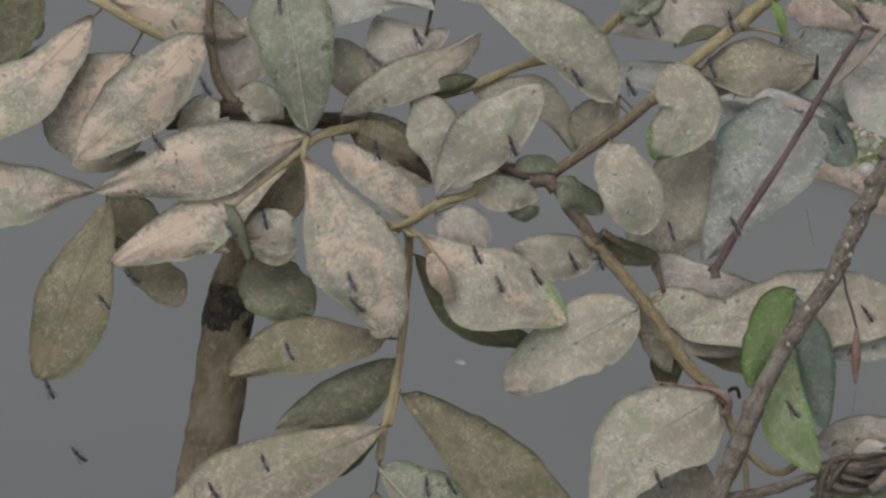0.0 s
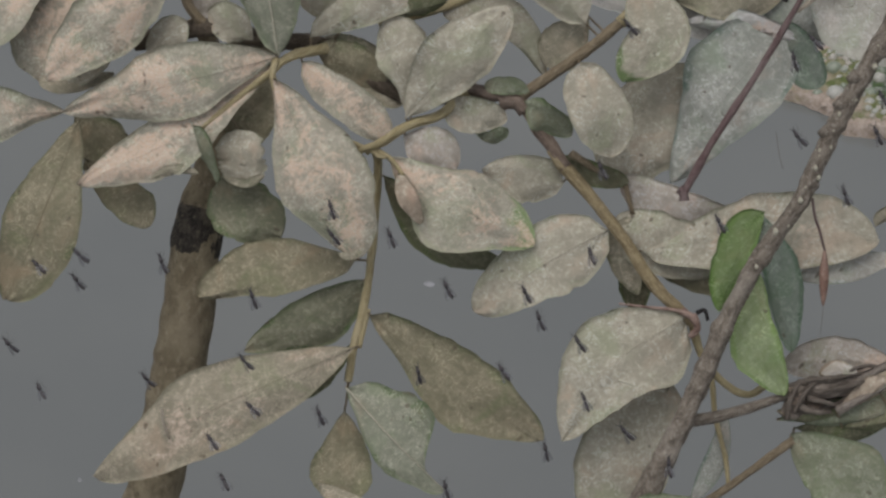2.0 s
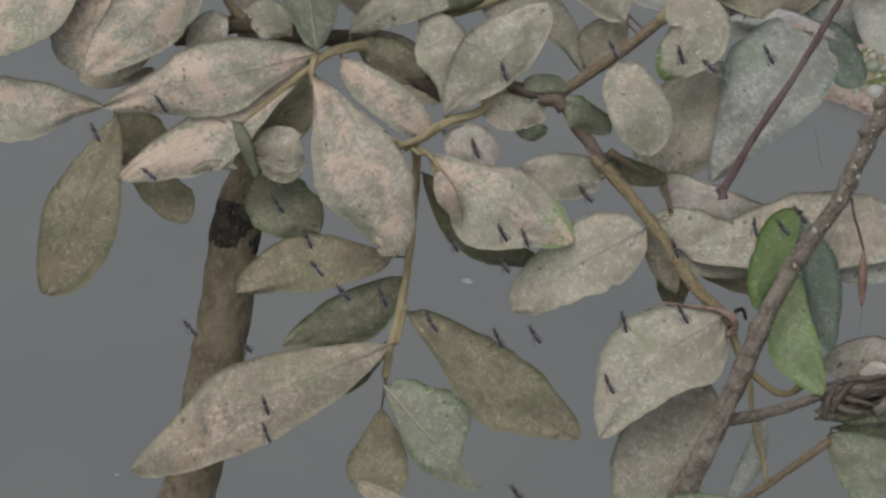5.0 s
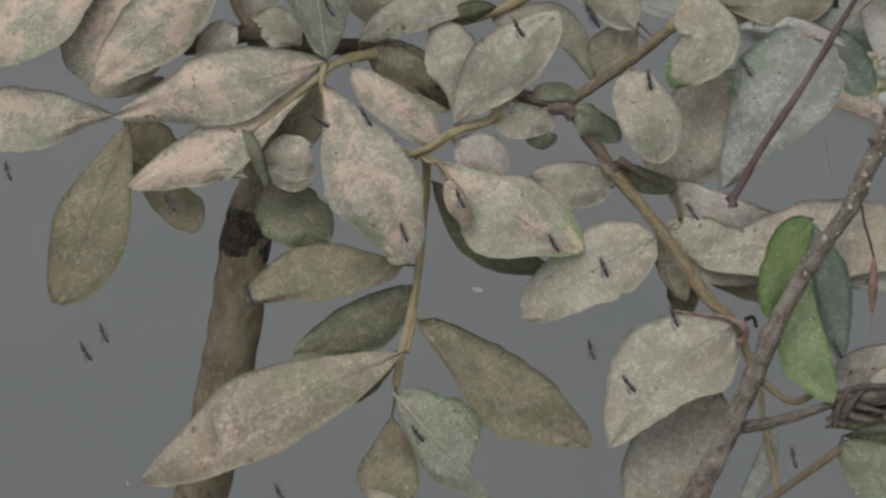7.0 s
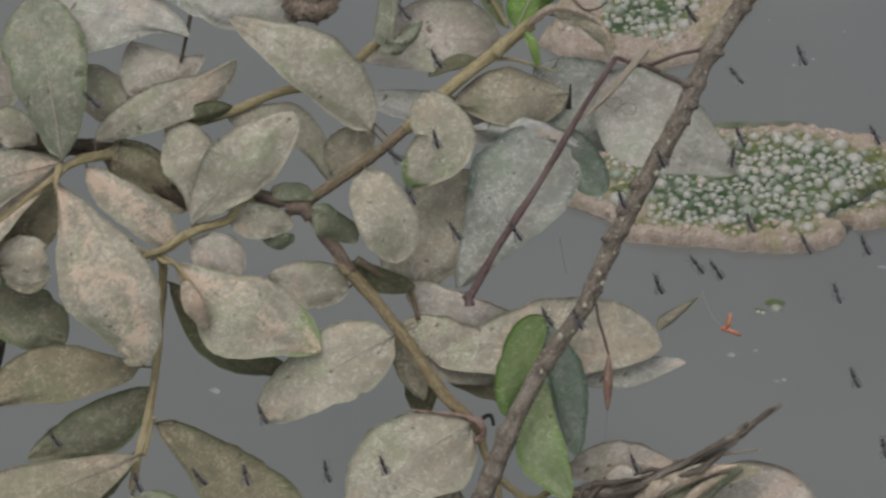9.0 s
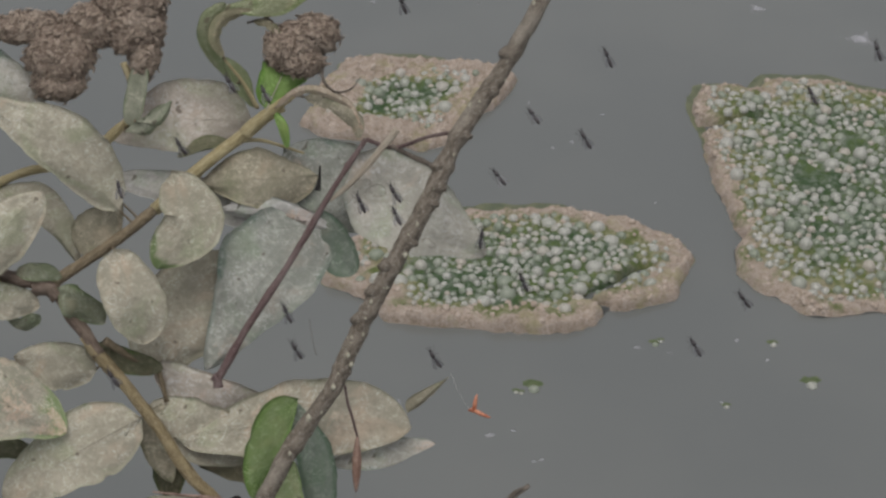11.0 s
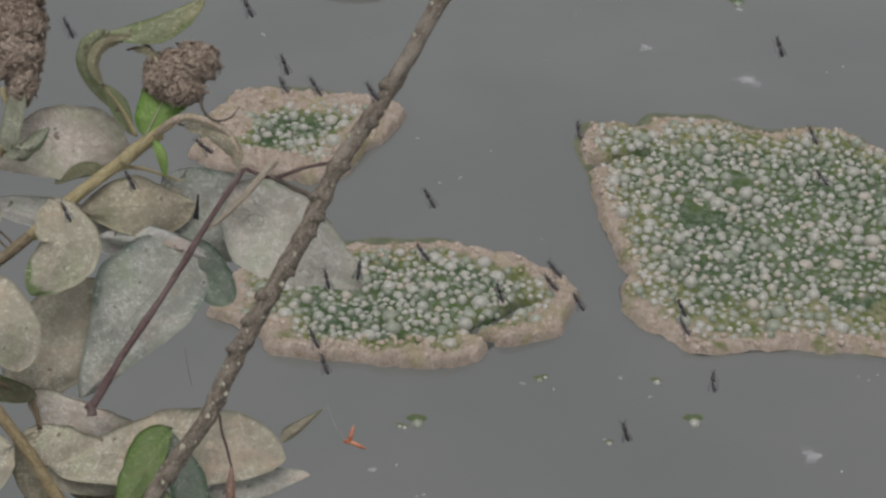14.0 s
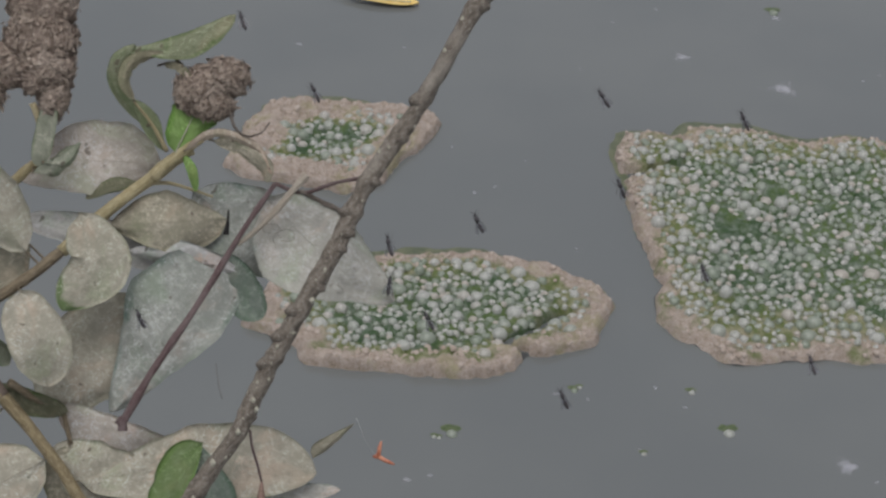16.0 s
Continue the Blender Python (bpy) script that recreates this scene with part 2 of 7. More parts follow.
def algae_material():
    """Green weed in the middle, a dried tan and pinkish crust towards the rim (u of the map runs from the middle to the rim)."""
    k = Mat("crusted_green_algae", 0.8, 0.2)
    sep = k.add("ShaderNodeSeparateXYZ")
    k.link(k.add("ShaderNodeUVMap").outputs[0], sep.inputs[0])
    n1, n2, n3 = k.noise(18, 4, 0.6), k.noise(90, 5, 0.7), k.noise(420, 4, 0.7)
    green = k.mix(k.ramp(n1, 0.38, 0.62), (0.055, 0.094, 0.044), (0.100, 0.142, 0.050))
    green = k.mix(k.ramp(n2, 0.44, 0.62), green, (0.165, 0.195, 0.150))
    crust = k.mix(k.ramp(n2, 0.35, 0.65), (0.315, 0.25, 0.200), (0.42, 0.35, 0.30))
    crust = k.mix(k.math("MULTIPLY", k.ramp(n3, 0.52, 0.66), 0.6), crust, (0.48, 0.425, 0.37))
    crust = k.mix(k.math("MULTIPLY", k.ramp(n3, 0.46, 0.34), 0.6), crust, (0.17, 0.14, 0.08))
    crust = k.mix(k.math("MULTIPLY", k.ramp(n1, 0.52, 0.66), 0.5), crust, (0.26, 0.25, 0.11))
    rim = k.math("ADD", sep.outputs[0], k.math("MULTIPLY", k.math("SUBTRACT", n1, 0.5), 0.75))
    mossy = k.mix(k.ramp(n2, 0.40, 0.62), (0.125, 0.155, 0.055), (0.275, 0.262, 0.165))
    k.color(k.mix(k.ramp(rim, 0.84, 0.95), k.mix(k.ramp(rim, 0.60, 0.78), green, mossy), crust))
    k.bump(k.math("ADD", n2, n3), 0.004, 0.8)
    return k.m


def plain_material(name, a, b, rough, spec, scale):
    k = Mat(name, rough, spec)
    k.color(k.mix(k.ramp(k.noise(scale, 3, 0.6), 0.35, 0.65), a, b))
    return k.m


WATER = water_material()
ALGAE = algae_material()


def bubble_material():
    """Greyish translucent skin of a gas bubble; some are filmed with tan silt, some with green."""
    k = Mat("whitish_gas_bubble", 0.38, 0.6)
    own = k.math("FRACT", k.math("ADD", k.random(), k.add("ShaderNodeNewGeometry").outputs["Random Per Island"]), 0)
    col = k.mix(k.ramp(k.noise(60, 3, 0.6), 0.4, 0.6), (0.36, 0.365, 0.335), (0.53, 0.51, 0.475))
    col = k.mix(k.math("MULTIPLY", k.ramp(own, 0.40, 0.90), 0.75), col, (0.17, 0.215, 0.145))
    col = k.mix(k.math("MULTIPLY", k.ramp(own, 0.22, 0.02), 0.55), col, (0.50, 0.41, 0.345))
    k.color(k.mix(k.math("MULTIPLY", k.ramp(k.noise(330, 3, 0.6), 0.42, 0.62), 0.5), col, (0.22, 0.25, 0.18)))
    k.b.inputs["Alpha"].default_value = 0.76
    return k.m


BUBBLE = bubble_material()
FOAM = plain_material("whitish_foam", (0.36, 0.36, 0.38), (0.55, 0.55, 0.58), 0.4, 0.4, 300)
FOAM.node_tree.nodes["Principled BSDF"].inputs["Alpha"].default_value = 0.36
SMEAR = plain_material("dull_algae_smear", (0.055, 0.080, 0.030), (0.105, 0.125, 0.060), 0.5, 0.3, 150)
YELLOW = plain_material("yellow_leaf", (0.62, 0.43, 0.12), (0.72, 0.55, 0.22), 0.6, 0.3, 120)
ORANGE = plain_material("orange_seed_wing", (0.34, 0.095, 0.045), (0.50, 0.22, 0.13), 0.5, 0.4, 500)
CRUST = plain_material("pinkish_tan_crust", (0.30, 0.243, 0.195), (0.395, 0.335, 0.285), 0.8, 0.25, 140)
FRINGE = plain_material("wet_olive_weed", (0.07, 0.085, 0.045), (0.12, 0.125, 0.07), 0.45, 0.4, 60)
# Near-black tone that paints the raft's reflection along its near edge.
RAFT_REFLECTION = plain_material("dark_raft_reflection", (0.03, 0.032, 0.03), (0.06, 0.06, 0.055), 0.3, 0.5, 80)
SILK = plain_material("spider_silk", (0.5, 0.5, 0.48), (0.6, 0.6, 0.58), 0.5, 0.4, 50)
INSECT = plain_material("black_insect_shell", (0.018, 0.016, 0.019), (0.048, 0.040, 0.042), 0.45, 0.4, 900)


def wing_material():
    k = Mat("grey_insect_wing", 0.35, 0.5)
    k.b.inputs["Base Color"].default_value = (0.10, 0.10, 0.11, 1)
    k.b.inputs["Alpha"].default_value = 0.3
    return k.m


WING = wing_material()

# ---------------- frame of the spray of branches ----------------
# The spray hangs in a tilted sheet; places in it are given in centimetres: u across, v up along the sheet, w out of it.
TILT = radians(35)
CENTRE = Vector((0, 1.26 * math.cos(TILT), 1.6 - 1.26 * math.sin(TILT)))
EX, EY, EZ = Vector((1, 0, 0)), Vector((0, math.sin(TILT), math.cos(TILT))), Vector((0, -math.cos(TILT), math.sin(TILT)))


def at(p):
    return CENTRE + (EX * p[0] + EY * p[1] + EZ * p[2]) * 0.01


def curve(points, n, close=1.0):
    """n + 1 places along a smooth line through the points, closer together towards its end by the power close."""
    pts = [at(p) for p in points]
    pts = [pts[0] * 2 - pts[1], *pts, pts[-1] * 2 - pts[-2]]
    out = []
    for i in range(n + 1):
        s = (1 - (1 - i / n) ** close) * (len(pts) - 3)
        k = min(int(s), len(pts) - 4)
        f = s - k
        a, b, c, d = pts[k : k + 4]
        out.append(0.5 * (2 * b + (c - a) * f + (2 * a - 5 * b + 4 * c - d) * f * f + (3 * b - a - 3 * c + d) * f**3))
    return out


def mesh_of(name, verts, faces, material, smooth=True, uvs=None):
    me = bpy.data.meshes.new(name)
    me.from_pydata([tuple(v) for v in verts], [], faces)
    me.materials.append(material)
    if uvs:
        layer = me.uv_layers.new(name="UVMap")
        for loop in me.loops:
            layer.data[loop.index].uv = uvs[loop.vertex_index]
    if smooth:
        me.shade_smooth()
    return me


def part(name, me, parent, label=""):
    ob = new(name, me)
    ob.parent = parent
    return tagged(ob, label)


UVS = []


def tube(line, radii, sides=8, rough=0.0, seed=0.0):
    """Vertices and faces of a closed tube round a line, its skin uneven by rough."""
    verts, faces = [], []
    UVS.clear()
    side, run = None, 0.0
    for i, p in enumerate(line):
        run += (p - line[max(i - 1, 0)]).length * 20
        ahead = (line[min(i + 1, len(line) - 1)] - line[max(i - 1, 0)]).normalized()
        side = (EZ if side is None else side) - ahead * ahead.dot(EZ if side is None else side)
        side.normalize()
        other = ahead.cross(side)
        for j in range(sides):
            a = 2 * math.pi * j / sides + math.pi
            UVS.append((j / sides, run))
            d = side * math.cos(a) + other * math.sin(a)
            r = radii[i] * (1 + rough * noise.noise(p * 90 + d * 1.3 + Vector((seed, 0, 0))) + 0.5 * rough * noise.noise(p * 300 + d * 2))
            verts.append(p + d * r)
    for i in range(len(line) - 1):
        for j in range(sides):
            a, b = i * sides + j, i * sides + (j + 1) % sides
            faces.append((a, b, b + sides, a + sides))
    faces.append(tuple(reversed(range(sides))))
    faces.append(tuple(range(len(verts) - sides, len(verts))))
    return verts, faces


# ---------------- water ----------------
def build_water():
    """One sheet of still water out to the horizon, finer near the shrub."""
    steps = [-2500, -800, -250, -80, -25, -8, -4, -2, 0, 2, 4, 8, 25, 80, 250, 800, 2500]
    n = len(steps)
    verts = [(x, y + 2, 0) for y in steps for x in steps]
    faces = [(j * n + i, j * n + i + 1, (j + 1) * n + i + 1, (j + 1) * n + i) for j in range(n - 1) for i in range(n - 1)]
    ob = new("water", mesh_of("water", verts, faces, WATER))
    tagged(ob, "still murky grey pond water under an overcast sky", "water", kind="structure")


build_water()

# ---------------- the shrub ----------------
shrub = tagged(new("willow_shrub"), "willow shrub with silt-coated grey green leaves overhanging the pond", "shrub")
shrub.location = at((-26, -40, -18))
bpy.context.view_layer.update()
HOME = shrub.matrix_world.inverted()
count = 0


def put(name, verts, faces, material, parent, label="", uvs=None, base=None):
    """Links verts, given in the world, as a part under parent, with its origin at base."""
    base = base or verts[0]
    if uvs is None and len(UVS) == len(verts):
        uvs = list(UVS)
    ob = part(name, mesh_of(name, [v - base for v in verts], faces, material, uvs=uvs), parent, label)
    ob.matrix_parent_inverse = Matrix()
    up = parent
    origin = Vector()
    while up:
        origin += up.location
        up = up.parent
    ob.location = base - origin
    return ob


LABELS = {
    "flaky": "grey green leaf with dried pinkish silt flakes",
    "dusty": "grey green leaf coated with fine silt",
    "veil": "pale grey leaf under a thick silt film",
    "pale": "whitish leaf under a peeling silt crust",
    "pinkish": "pinkish grey leaf coated with silt",
    "brown": "dull brown leaf coated with silt",
    "under": "olive leaf underside with shade in its colour",
    "under2": "olive grey leaf underside toned down for shade",
    "teal": "clean dark teal green leaf",
    "veil2": "blue grey leaf under a thick silt film",
    "flakytip": "silt-flaked grey leaf with a clean green tip",
    "dustygreen": "green leaf thinly dusted with silt",
    "undergreen": "green leaf underside with shade in its colour",
    "green": "clean dull green leaf with curled edges",
    "bright": "fresh bright green leaf",
    "olive": "dusty olive green leaf",
    "vivid": "clean vivid green young leaf",
    "tan": "withered tan leaf",
    "flakydim": "dull brownish leaf with dried pinkish silt flakes",
    "dustytip": "silt-dusted grey leaf with a curled green tip",
    "fresh": "clean deep green leaf with a scalloped edge",
}


def leaf(points, width, kind, roll=0, cup=0.12, ragged=0, p=0.0, q=0.0, pale=False):
    """A leaf blade on a bent midrib, with its rib and stalk: places in the spray, width in centimetres, roll about the rib in degrees.
    width is one number, or the blade's half widths at each fifth of its length, on one side and on the other."""
    global count
    count += 1
    rng = random.Random(count * 7)
    nl, nw = 28, 12
    p0, q0 = p or rng.uniform(0.66, 0.9), q or rng.uniform(0.48, 0.74)
    peak = (p0 / (p0 + q0)) ** p0 * (q0 / (p0 + q0)) ** q0
    lop, fold = rng.uniform(-0.05, 0.05), rng.choice((-1, 1, 1)) * rng.uniform(0.05, 0.24)
    dents = [(rng.uniform(0.2, 0.9), rng.choice((-1, 1)), rng.uniform(0.05, 0.17)) for _ in range(2)]
    line = curve(points, nl, 1.6)
    lobes = None
    if isinstance(width, tuple):
        foot = [0.5 if side[0] > 0.7 * side[1] else 0.78 for side in width]
        end = [0.52 if side[3] > 0.72 * side[2] else 0.74 for side in width]
        lobes = [[w / ((i + 1) / 5) ** foot[k] / (1 - (i + 1) / 5) ** end[k] for i, w in enumerate(side)] for k, side in enumerate(width)]
        half = sum(max(side) for side in width) * 0.005
        lop = 0.0
    else:
        half = width * 0.005 / max(0.35, math.cos(radians(roll)))

    def reach(c, s):
        """The blade's edge at the share s of its length, as a share of half, on the side that c names."""
        if not lobes:
            return max(0.02, s**p0 * (1 - s) ** q0 / peak)
        hand = 1 if c > 0 else 0
        side = [lobes[hand][0], *lobes[hand], lobes[hand][3]]
        x = min(max(s * 5, 0.0), 4.999)
        k = int(x)
        a, b, y, z = side[max(k - 1, 0)], side[k], side[min(k + 1, 5)], side[min(k + 2, 5)]
        g = x - k
        fit = 0.5 * (2 * b + (y - a) * g + (2 * a - 5 * b + 4 * y - z) * g * g + (3 * b - a - 3 * y + z) * g**3)
        return max(0.02, fit * s ** foot[hand] * (1 - s) ** end[hand] * 0.01 / half)

    waves, phase = rng.uniform(1.5, 3.0), rng.uniform(0, 6)
    verts, uvs = [], []
    ribline, normals = [], []
    for layer in (0, 1):
        for i, p in enumerate(line):
            s = 1 - (1 - i / nl) ** 1.6
            ahead = (line[min(i + 1, nl)] - line[max(i - 1, 0)]).normalized()
            flat = ahead.cross(EZ).normalized()
            nrm = flat.cross(ahead)
            flat = Matrix.Rotation(radians(roll), 3, ahead) @ flat
            nrm = Matrix.Rotation(radians(roll), 3, ahead) @ nrm
            if layer == 0:
                ribline.append(p + nrm * ((0.00030 if pale else 0.00008) + 0.05 * half * noise.noise(Vector((s * 6, 0, count * 1.9)))))
                normals.append(nrm)
            for j in range(nw + 1):
                c = j / nw * 2 - 1
                prof = reach(c, s)
                edge = 1 + lop * c + 0.07 * noise.noise(Vector((s * 7, c * 2, count * 3.7))) + 0.045 * noise.noise(Vector((s * 24, c * 3, count * 5.1))) + 0.03 * noise.noise(Vector((s * 60, c * 3, count * 2.1)))
                for where, side, deep in dents:
                    if side * c > 0:
                        edge -= deep * 0.5 * math.exp(-(((s - where) / 0.035) ** 2))
                if ragged and (ragged == 2 or c * ragged > 0) and 0.3 < s < 0.97:
                    edge -= 0.45 * abs(noise.noise(Vector((s * 17, count, 4)))) + 0.05
                x = c * half * prof * edge
                lift = cup * half * prof * (abs(c) ** 1.6) * -1.0 + 0.15 * half * c * c * math.sin(s * 6.28 * waves * 0.5 + phase + c)
                lift += fold * half * prof * (math.sqrt(c * c + 0.16) - 0.4 + 0.15 * c)
                lift += (0.10 * noise.noise(Vector((s * 3.2, c * 1.3, count * 2.3))) + 0.045 * noise.noise(Vector((s * 9, c * 4, count * 4.1)))) * half * min(1.0, abs(c) * 2.5)
                lift += 0.05 * half * noise.noise(Vector((s * 6, c * 3, count * 1.9)))
                thick = 0.00028 * (1 - 0.8 * abs(c))
                verts.append(p + flat * x + nrm * (lift - layer * thick * 2))
                uvs.append((j / nw, s))
    m = (nl + 1) * (nw + 1)
    faces = []
    for i in range(nl):
        for j in range(nw):
            a = i * (nw + 1) + j
            faces.append((a, a + 1, a + nw + 2, a + nw + 1))
            faces.append((m + a, m + a + nw + 1, m + a + nw + 2, m + a + 1))
    rim = [i * (nw + 1) for i in range(nl + 1)] + [nl * (nw + 1) + j for j in range(1, nw + 1)]
    rim += [i * (nw + 1) + nw for i in range(nl - 1, -1, -1)] + list(range(nw - 1, 0, -1))
    for a, b in zip(rim, rim[1:] + rim[:1]):
        faces.append((a, m + a, m + b, b))
    blade = put("leaf", verts, faces, LEAF[kind], shrub, LABELS[kind], uvs=uvs)
    thick = min(0.00042, 0.00012 + half * 0.010) * (1.8 if pale else 0.7)
    v, f = tube(ribline[:-1], [thick * (1 - 0.85 * i / nl) for i in range(nl)], 6)
    put("midrib", v, f, BARK["rib"] if pale else LEAF[kind], blade, "pale raised midrib" if pale else "thin midrib under the silt", uvs=[(0.5, i // 6 / nl) for i in range(len(v))], base=ribline[0])
    near = min(WOOD, key=lambda o: (o[0] - line[0]).length)
    gap = (near[0] - line[0]).length
    if 0.002 < gap < 0.017:
        a, z = near[0], line[0]
        bend = (a + z) / 2 - EZ * min(0.012, gap * 0.3)
        way = [a.lerp(bend, k / 4).lerp(bend.lerp(z, k / 4), k / 4) for k in range(5)]
        v, f = tube(way, [0.00075, 0.0007, 0.00065, 0.0006, 0.0006], 6)
        put("leaf_stalk", v, f, BARK["twig"], blade, "thin ochre leaf stalk", base=z)
    return blade


WOOD = []


def branch(points, r0, r1, bark, parent=None, name="twig", label="", rough=0.24, swell=0.0):
    """A branch through places in the spray, its radius going from r0 to r1 centimetres."""
    n = max(10, 7 * (len(points) - 1))
    line = curve(points, n)
    radii = [0.01 * (r0 + (r1 - r0) * i / n) for i in range(n + 1)]
    if swell:
        radii = [r * (1 + swell * math.exp(-(((i / n * (len(points) - 1)) % 1 - 0.5) / 0.12) ** 2)) for i, r in enumerate(radii)]
    if not parent:
        WOOD.extend((p, r) for p, r in zip(line, radii))
    v, f = tube(line, radii, 12, max(rough, 0.75) if bark in ("deadwood", "palewood") else rough, r0 * 31)
    return put(name, v, f, BARK[bark], parent or shrub, label)


branch([(-26.85, 9.83, -0.2), (-27.13, 8.43, -0.3), (-27.10, 6.73, -0.6), (-26.78, 4.74, -1.1), (-25.94, 3.59, -1.6)], 0.20, 0.28, "twig")
branch([(-27.23, 7.63, -0.2), (-27.04, 7.28, -0.1), (-26.94, 6.89, -0.4)], 0.25, 0.22, "twigmauve")
branch([(-29.86, 2.96, -2.6), (-26.08, 3.60, -1.6), (-23.71, 3.12, -1.4), (-21.66, 2.80, -1.3), (-19.66, 2.48, -1.4), (-17.37, 0.73, -1.4), (-15.04, -0.16, -1), (-12.40, 0.28, -0.4)], 0.48, 0.39, "twigdark")
branch([(-19.63, 2.47, -1.2), (-20.59, 2.27, 0), (-21.64, 1.91, 0.6), (-22.33, 1.27, 0.8), (-23.89, 0.11, 1), (-25.70, -1.44, 1.4)], 0.31, 0.11, "twigpale")
branch([(-22.03, 1.92, 0.8), (-22.17, 1.21, 1.2), (-22.03, 0.37, 1.6)], 0.20, 0.11, "twigpale")
branch([(-12.67, 0.17, -0.2), (-13.92, -0.93, 0.2), (-15.43, -1.41, 0.6), (-16.54, -2.10, 0.9), (-17.66, -2.72, 1)], 0.28, 0.20, "twigpale")
branch([(-17.33, -2.51, 0.9), (-17.95, -2.61, 1), (-18.45, -2.55, 1)], 0.14, 0.08, "twigpale")
branch([(-17.25, -2.56, 0.9), (-16.37, -3.07, 1.2), (-15.63, -3.89, 2)], 0.14, 0.11, "twigpale")
branch([(-12.97, 0.52, -0.4), (-11.66, 0.08, 0), (-10.12, -0.23, 0), (-9.01, -1.78, 0.1), (-7.76, -3.64, 0.2)], 0.36, 0.34, "twigmauve")
branch([(-8.45, -2.68, 0.15), (-7.90, -3.47, 0.2), (-6.24, -5.44, 0.3), (-4.87, -7.27, 0.4), (-3.50, -9.36, 0.5), (-2.27, -10.62, 0.5), (-1.45, -11.39, 0.3)], 0.32, 0.31, "twigochre")
branch([(-10.96, -0.30, 0), (-10.17, -0.31, 0.1), (-9.70, -0.79, 0.1)], 0.42, 0.39, "twigmauve")
branch([(-1.59, -11.06, 0.3), (-1.46, -11.92, 0), (-1.06, -13.06, -0.2), (-0.10, -14.35, -0.4), (1.14, -14.98, -0.3), (2.24, -14.30, 0)], 0.22, 0.17, "twigpale")
branch([(-10.26, -0.31, 0), (-8.97, 0.60, 0.2), (-7.13, 1.82, 0.3), (-5.17, 3.32, 0.2), (-4.19, 4.23, 0)], 0.29, 0.26, "twig")
branch([(-5.03, 3.46, 0.15), (-2.79, 5.52, -0.2), (-0.14, 7.56, -0.4), (0.97, 8.37, -0.4)], 0.34, 0.28, "twigpale")
branch([(-0.55, 7.33, -0.2), (0.41, 8.00, 0.4), (1.37, 8.41, 0.8)], 0.22, 0.17, "twigpale")
branch([(-0.68, 6.91, -0.3), (0.43, 6.85, 0.2), (2.37, 6.23, 0.3)], 0.11, 0.06, "twigpale")
branch([(-17.30, -2.55, 0.3), (-17.18, -3.39, -0.6), (-17.42, -5.95, -0.6), (-17.61, -8.22, -0.5), (-17.98, -10.49, -0.4), (-18.56, -12.75, -0.2), (-18.78, -14.29, 0)], 0.22, 0.20, "twigpale")
branch([(-17.78, -10.63, -0.4), (-18.06, -11.90, -0.2), (-18.09, -12.45, 0.6)], 0.14, 0.11, "twigpale")
branch([(-17.17, 3.67, -1.8), (-14.00, 4.41, -1.4), (-11.42, 5.41, -1.2), (-8.89, 5.81, -1.4)], 0.25, 0.20, "twigpale")
branch([(-7.84, 6.47, -0.6), (-6.83, 7.42, -0.2), (-6.01, 8.22, 0.2), (-5.91, 10.14, 0.6)], 0.25, 0.20, "twigpale")
branch([(-7.51, -2.94, 0), (-6.15, -3.82, -0.6), (-5.06, -4.19, -1.2), (-4.51, -5.97, -1)], 0.20, 0.11, "twig")
branch([(-33.59, 9.50, -1.4), (-31.94, 8.44, -1.2), (-29.75, 7.22, -1.6), (-27.6, 6.6, -1.8)], 0.31, 0.22, "twigpale")
branch([(-15.46, 10.44, -0.6), (-15.78, 8.60, -0.4), (-16.15, 6.94, -0.2)], 0.11, 0.08, "twigdark")
branch([(2.87, -14.82, 0.3), (3.31, -15.19, 0.5), (3.81, -15.60, 0.4)], 0.31, 0.22, "deadwood")
branch([(3.38, -15.95, 0.2), (3.67, -14.80, 0.4), (5.06, -14.56, 0.5), (7.16, -14.04, 0.4), (9.13, -13.11, 0.35), (10.82, -12.19, 0.3)], 0.62, 0.30, "deadwood")
branch([(10.54, -12.38, 0.3), (11.51, -11.64, 0.35), (12.50, -10.93, 0.3), (13.43, -10.32, 0.3)], 0.30, 0.09, "palewood")
branch([(11.15, -11.89, 0.5), (11.84, -11.39, 0.55), (12.67, -10.68, 0.5), (13.07, -10.47, 0.4)], 0.14, 0.06, "deadwood")
branch([(11.35, -11.56, 0.5), (11.50, -11.27, 0.6), (11.72, -11.16, 0.6)], 0.11, 0.06, "palewood")
branch([(3.12, -15.16, 0.3), (3.81, -15.71, 0.4), (5.47, -15.38, 0.4), (6.87, -14.34, 0.3)], 0.22, 0.14, "deadwood")
branch([(5.47, -13.87, 0.7), (6.85, -13.45, 0.8), (8.10, -13.52, 0.7), (9.63, -12.51, 0.6)], 0.14, 0.08, "deadwood")
branch([(3.36, -15.72, 0.9), (3.97, -14.61, 1.15), (4.78, -13.93, 0.8)], 0.16, 0.06, "deadwood", None, "bark_shred", "frayed strip of dead bark")
branch([(3.02, -16.05, 0.9), (3.17, -15.11, 1.15), (3.66, -14.20, 0.8)], 0.15, 0.10, "deadwood", None, "bark_shred", "frayed strip of dead bark")
branch([(3.94, -14.19, 0.9), (5.23, -13.99, 1.15), (6.73, -13.82, 0.8)], 0.15, 0.06, "deadwood", None, "bark_shred", "frayed strip of dead bark")
branch([(4.49, -14.76, 0.9), (6.48, -14.25, 1.15), (8.68, -13.42, 0.8)], 0.12, 0.08, "deadwood", None, "bark_shred", "frayed strip of dead bark")
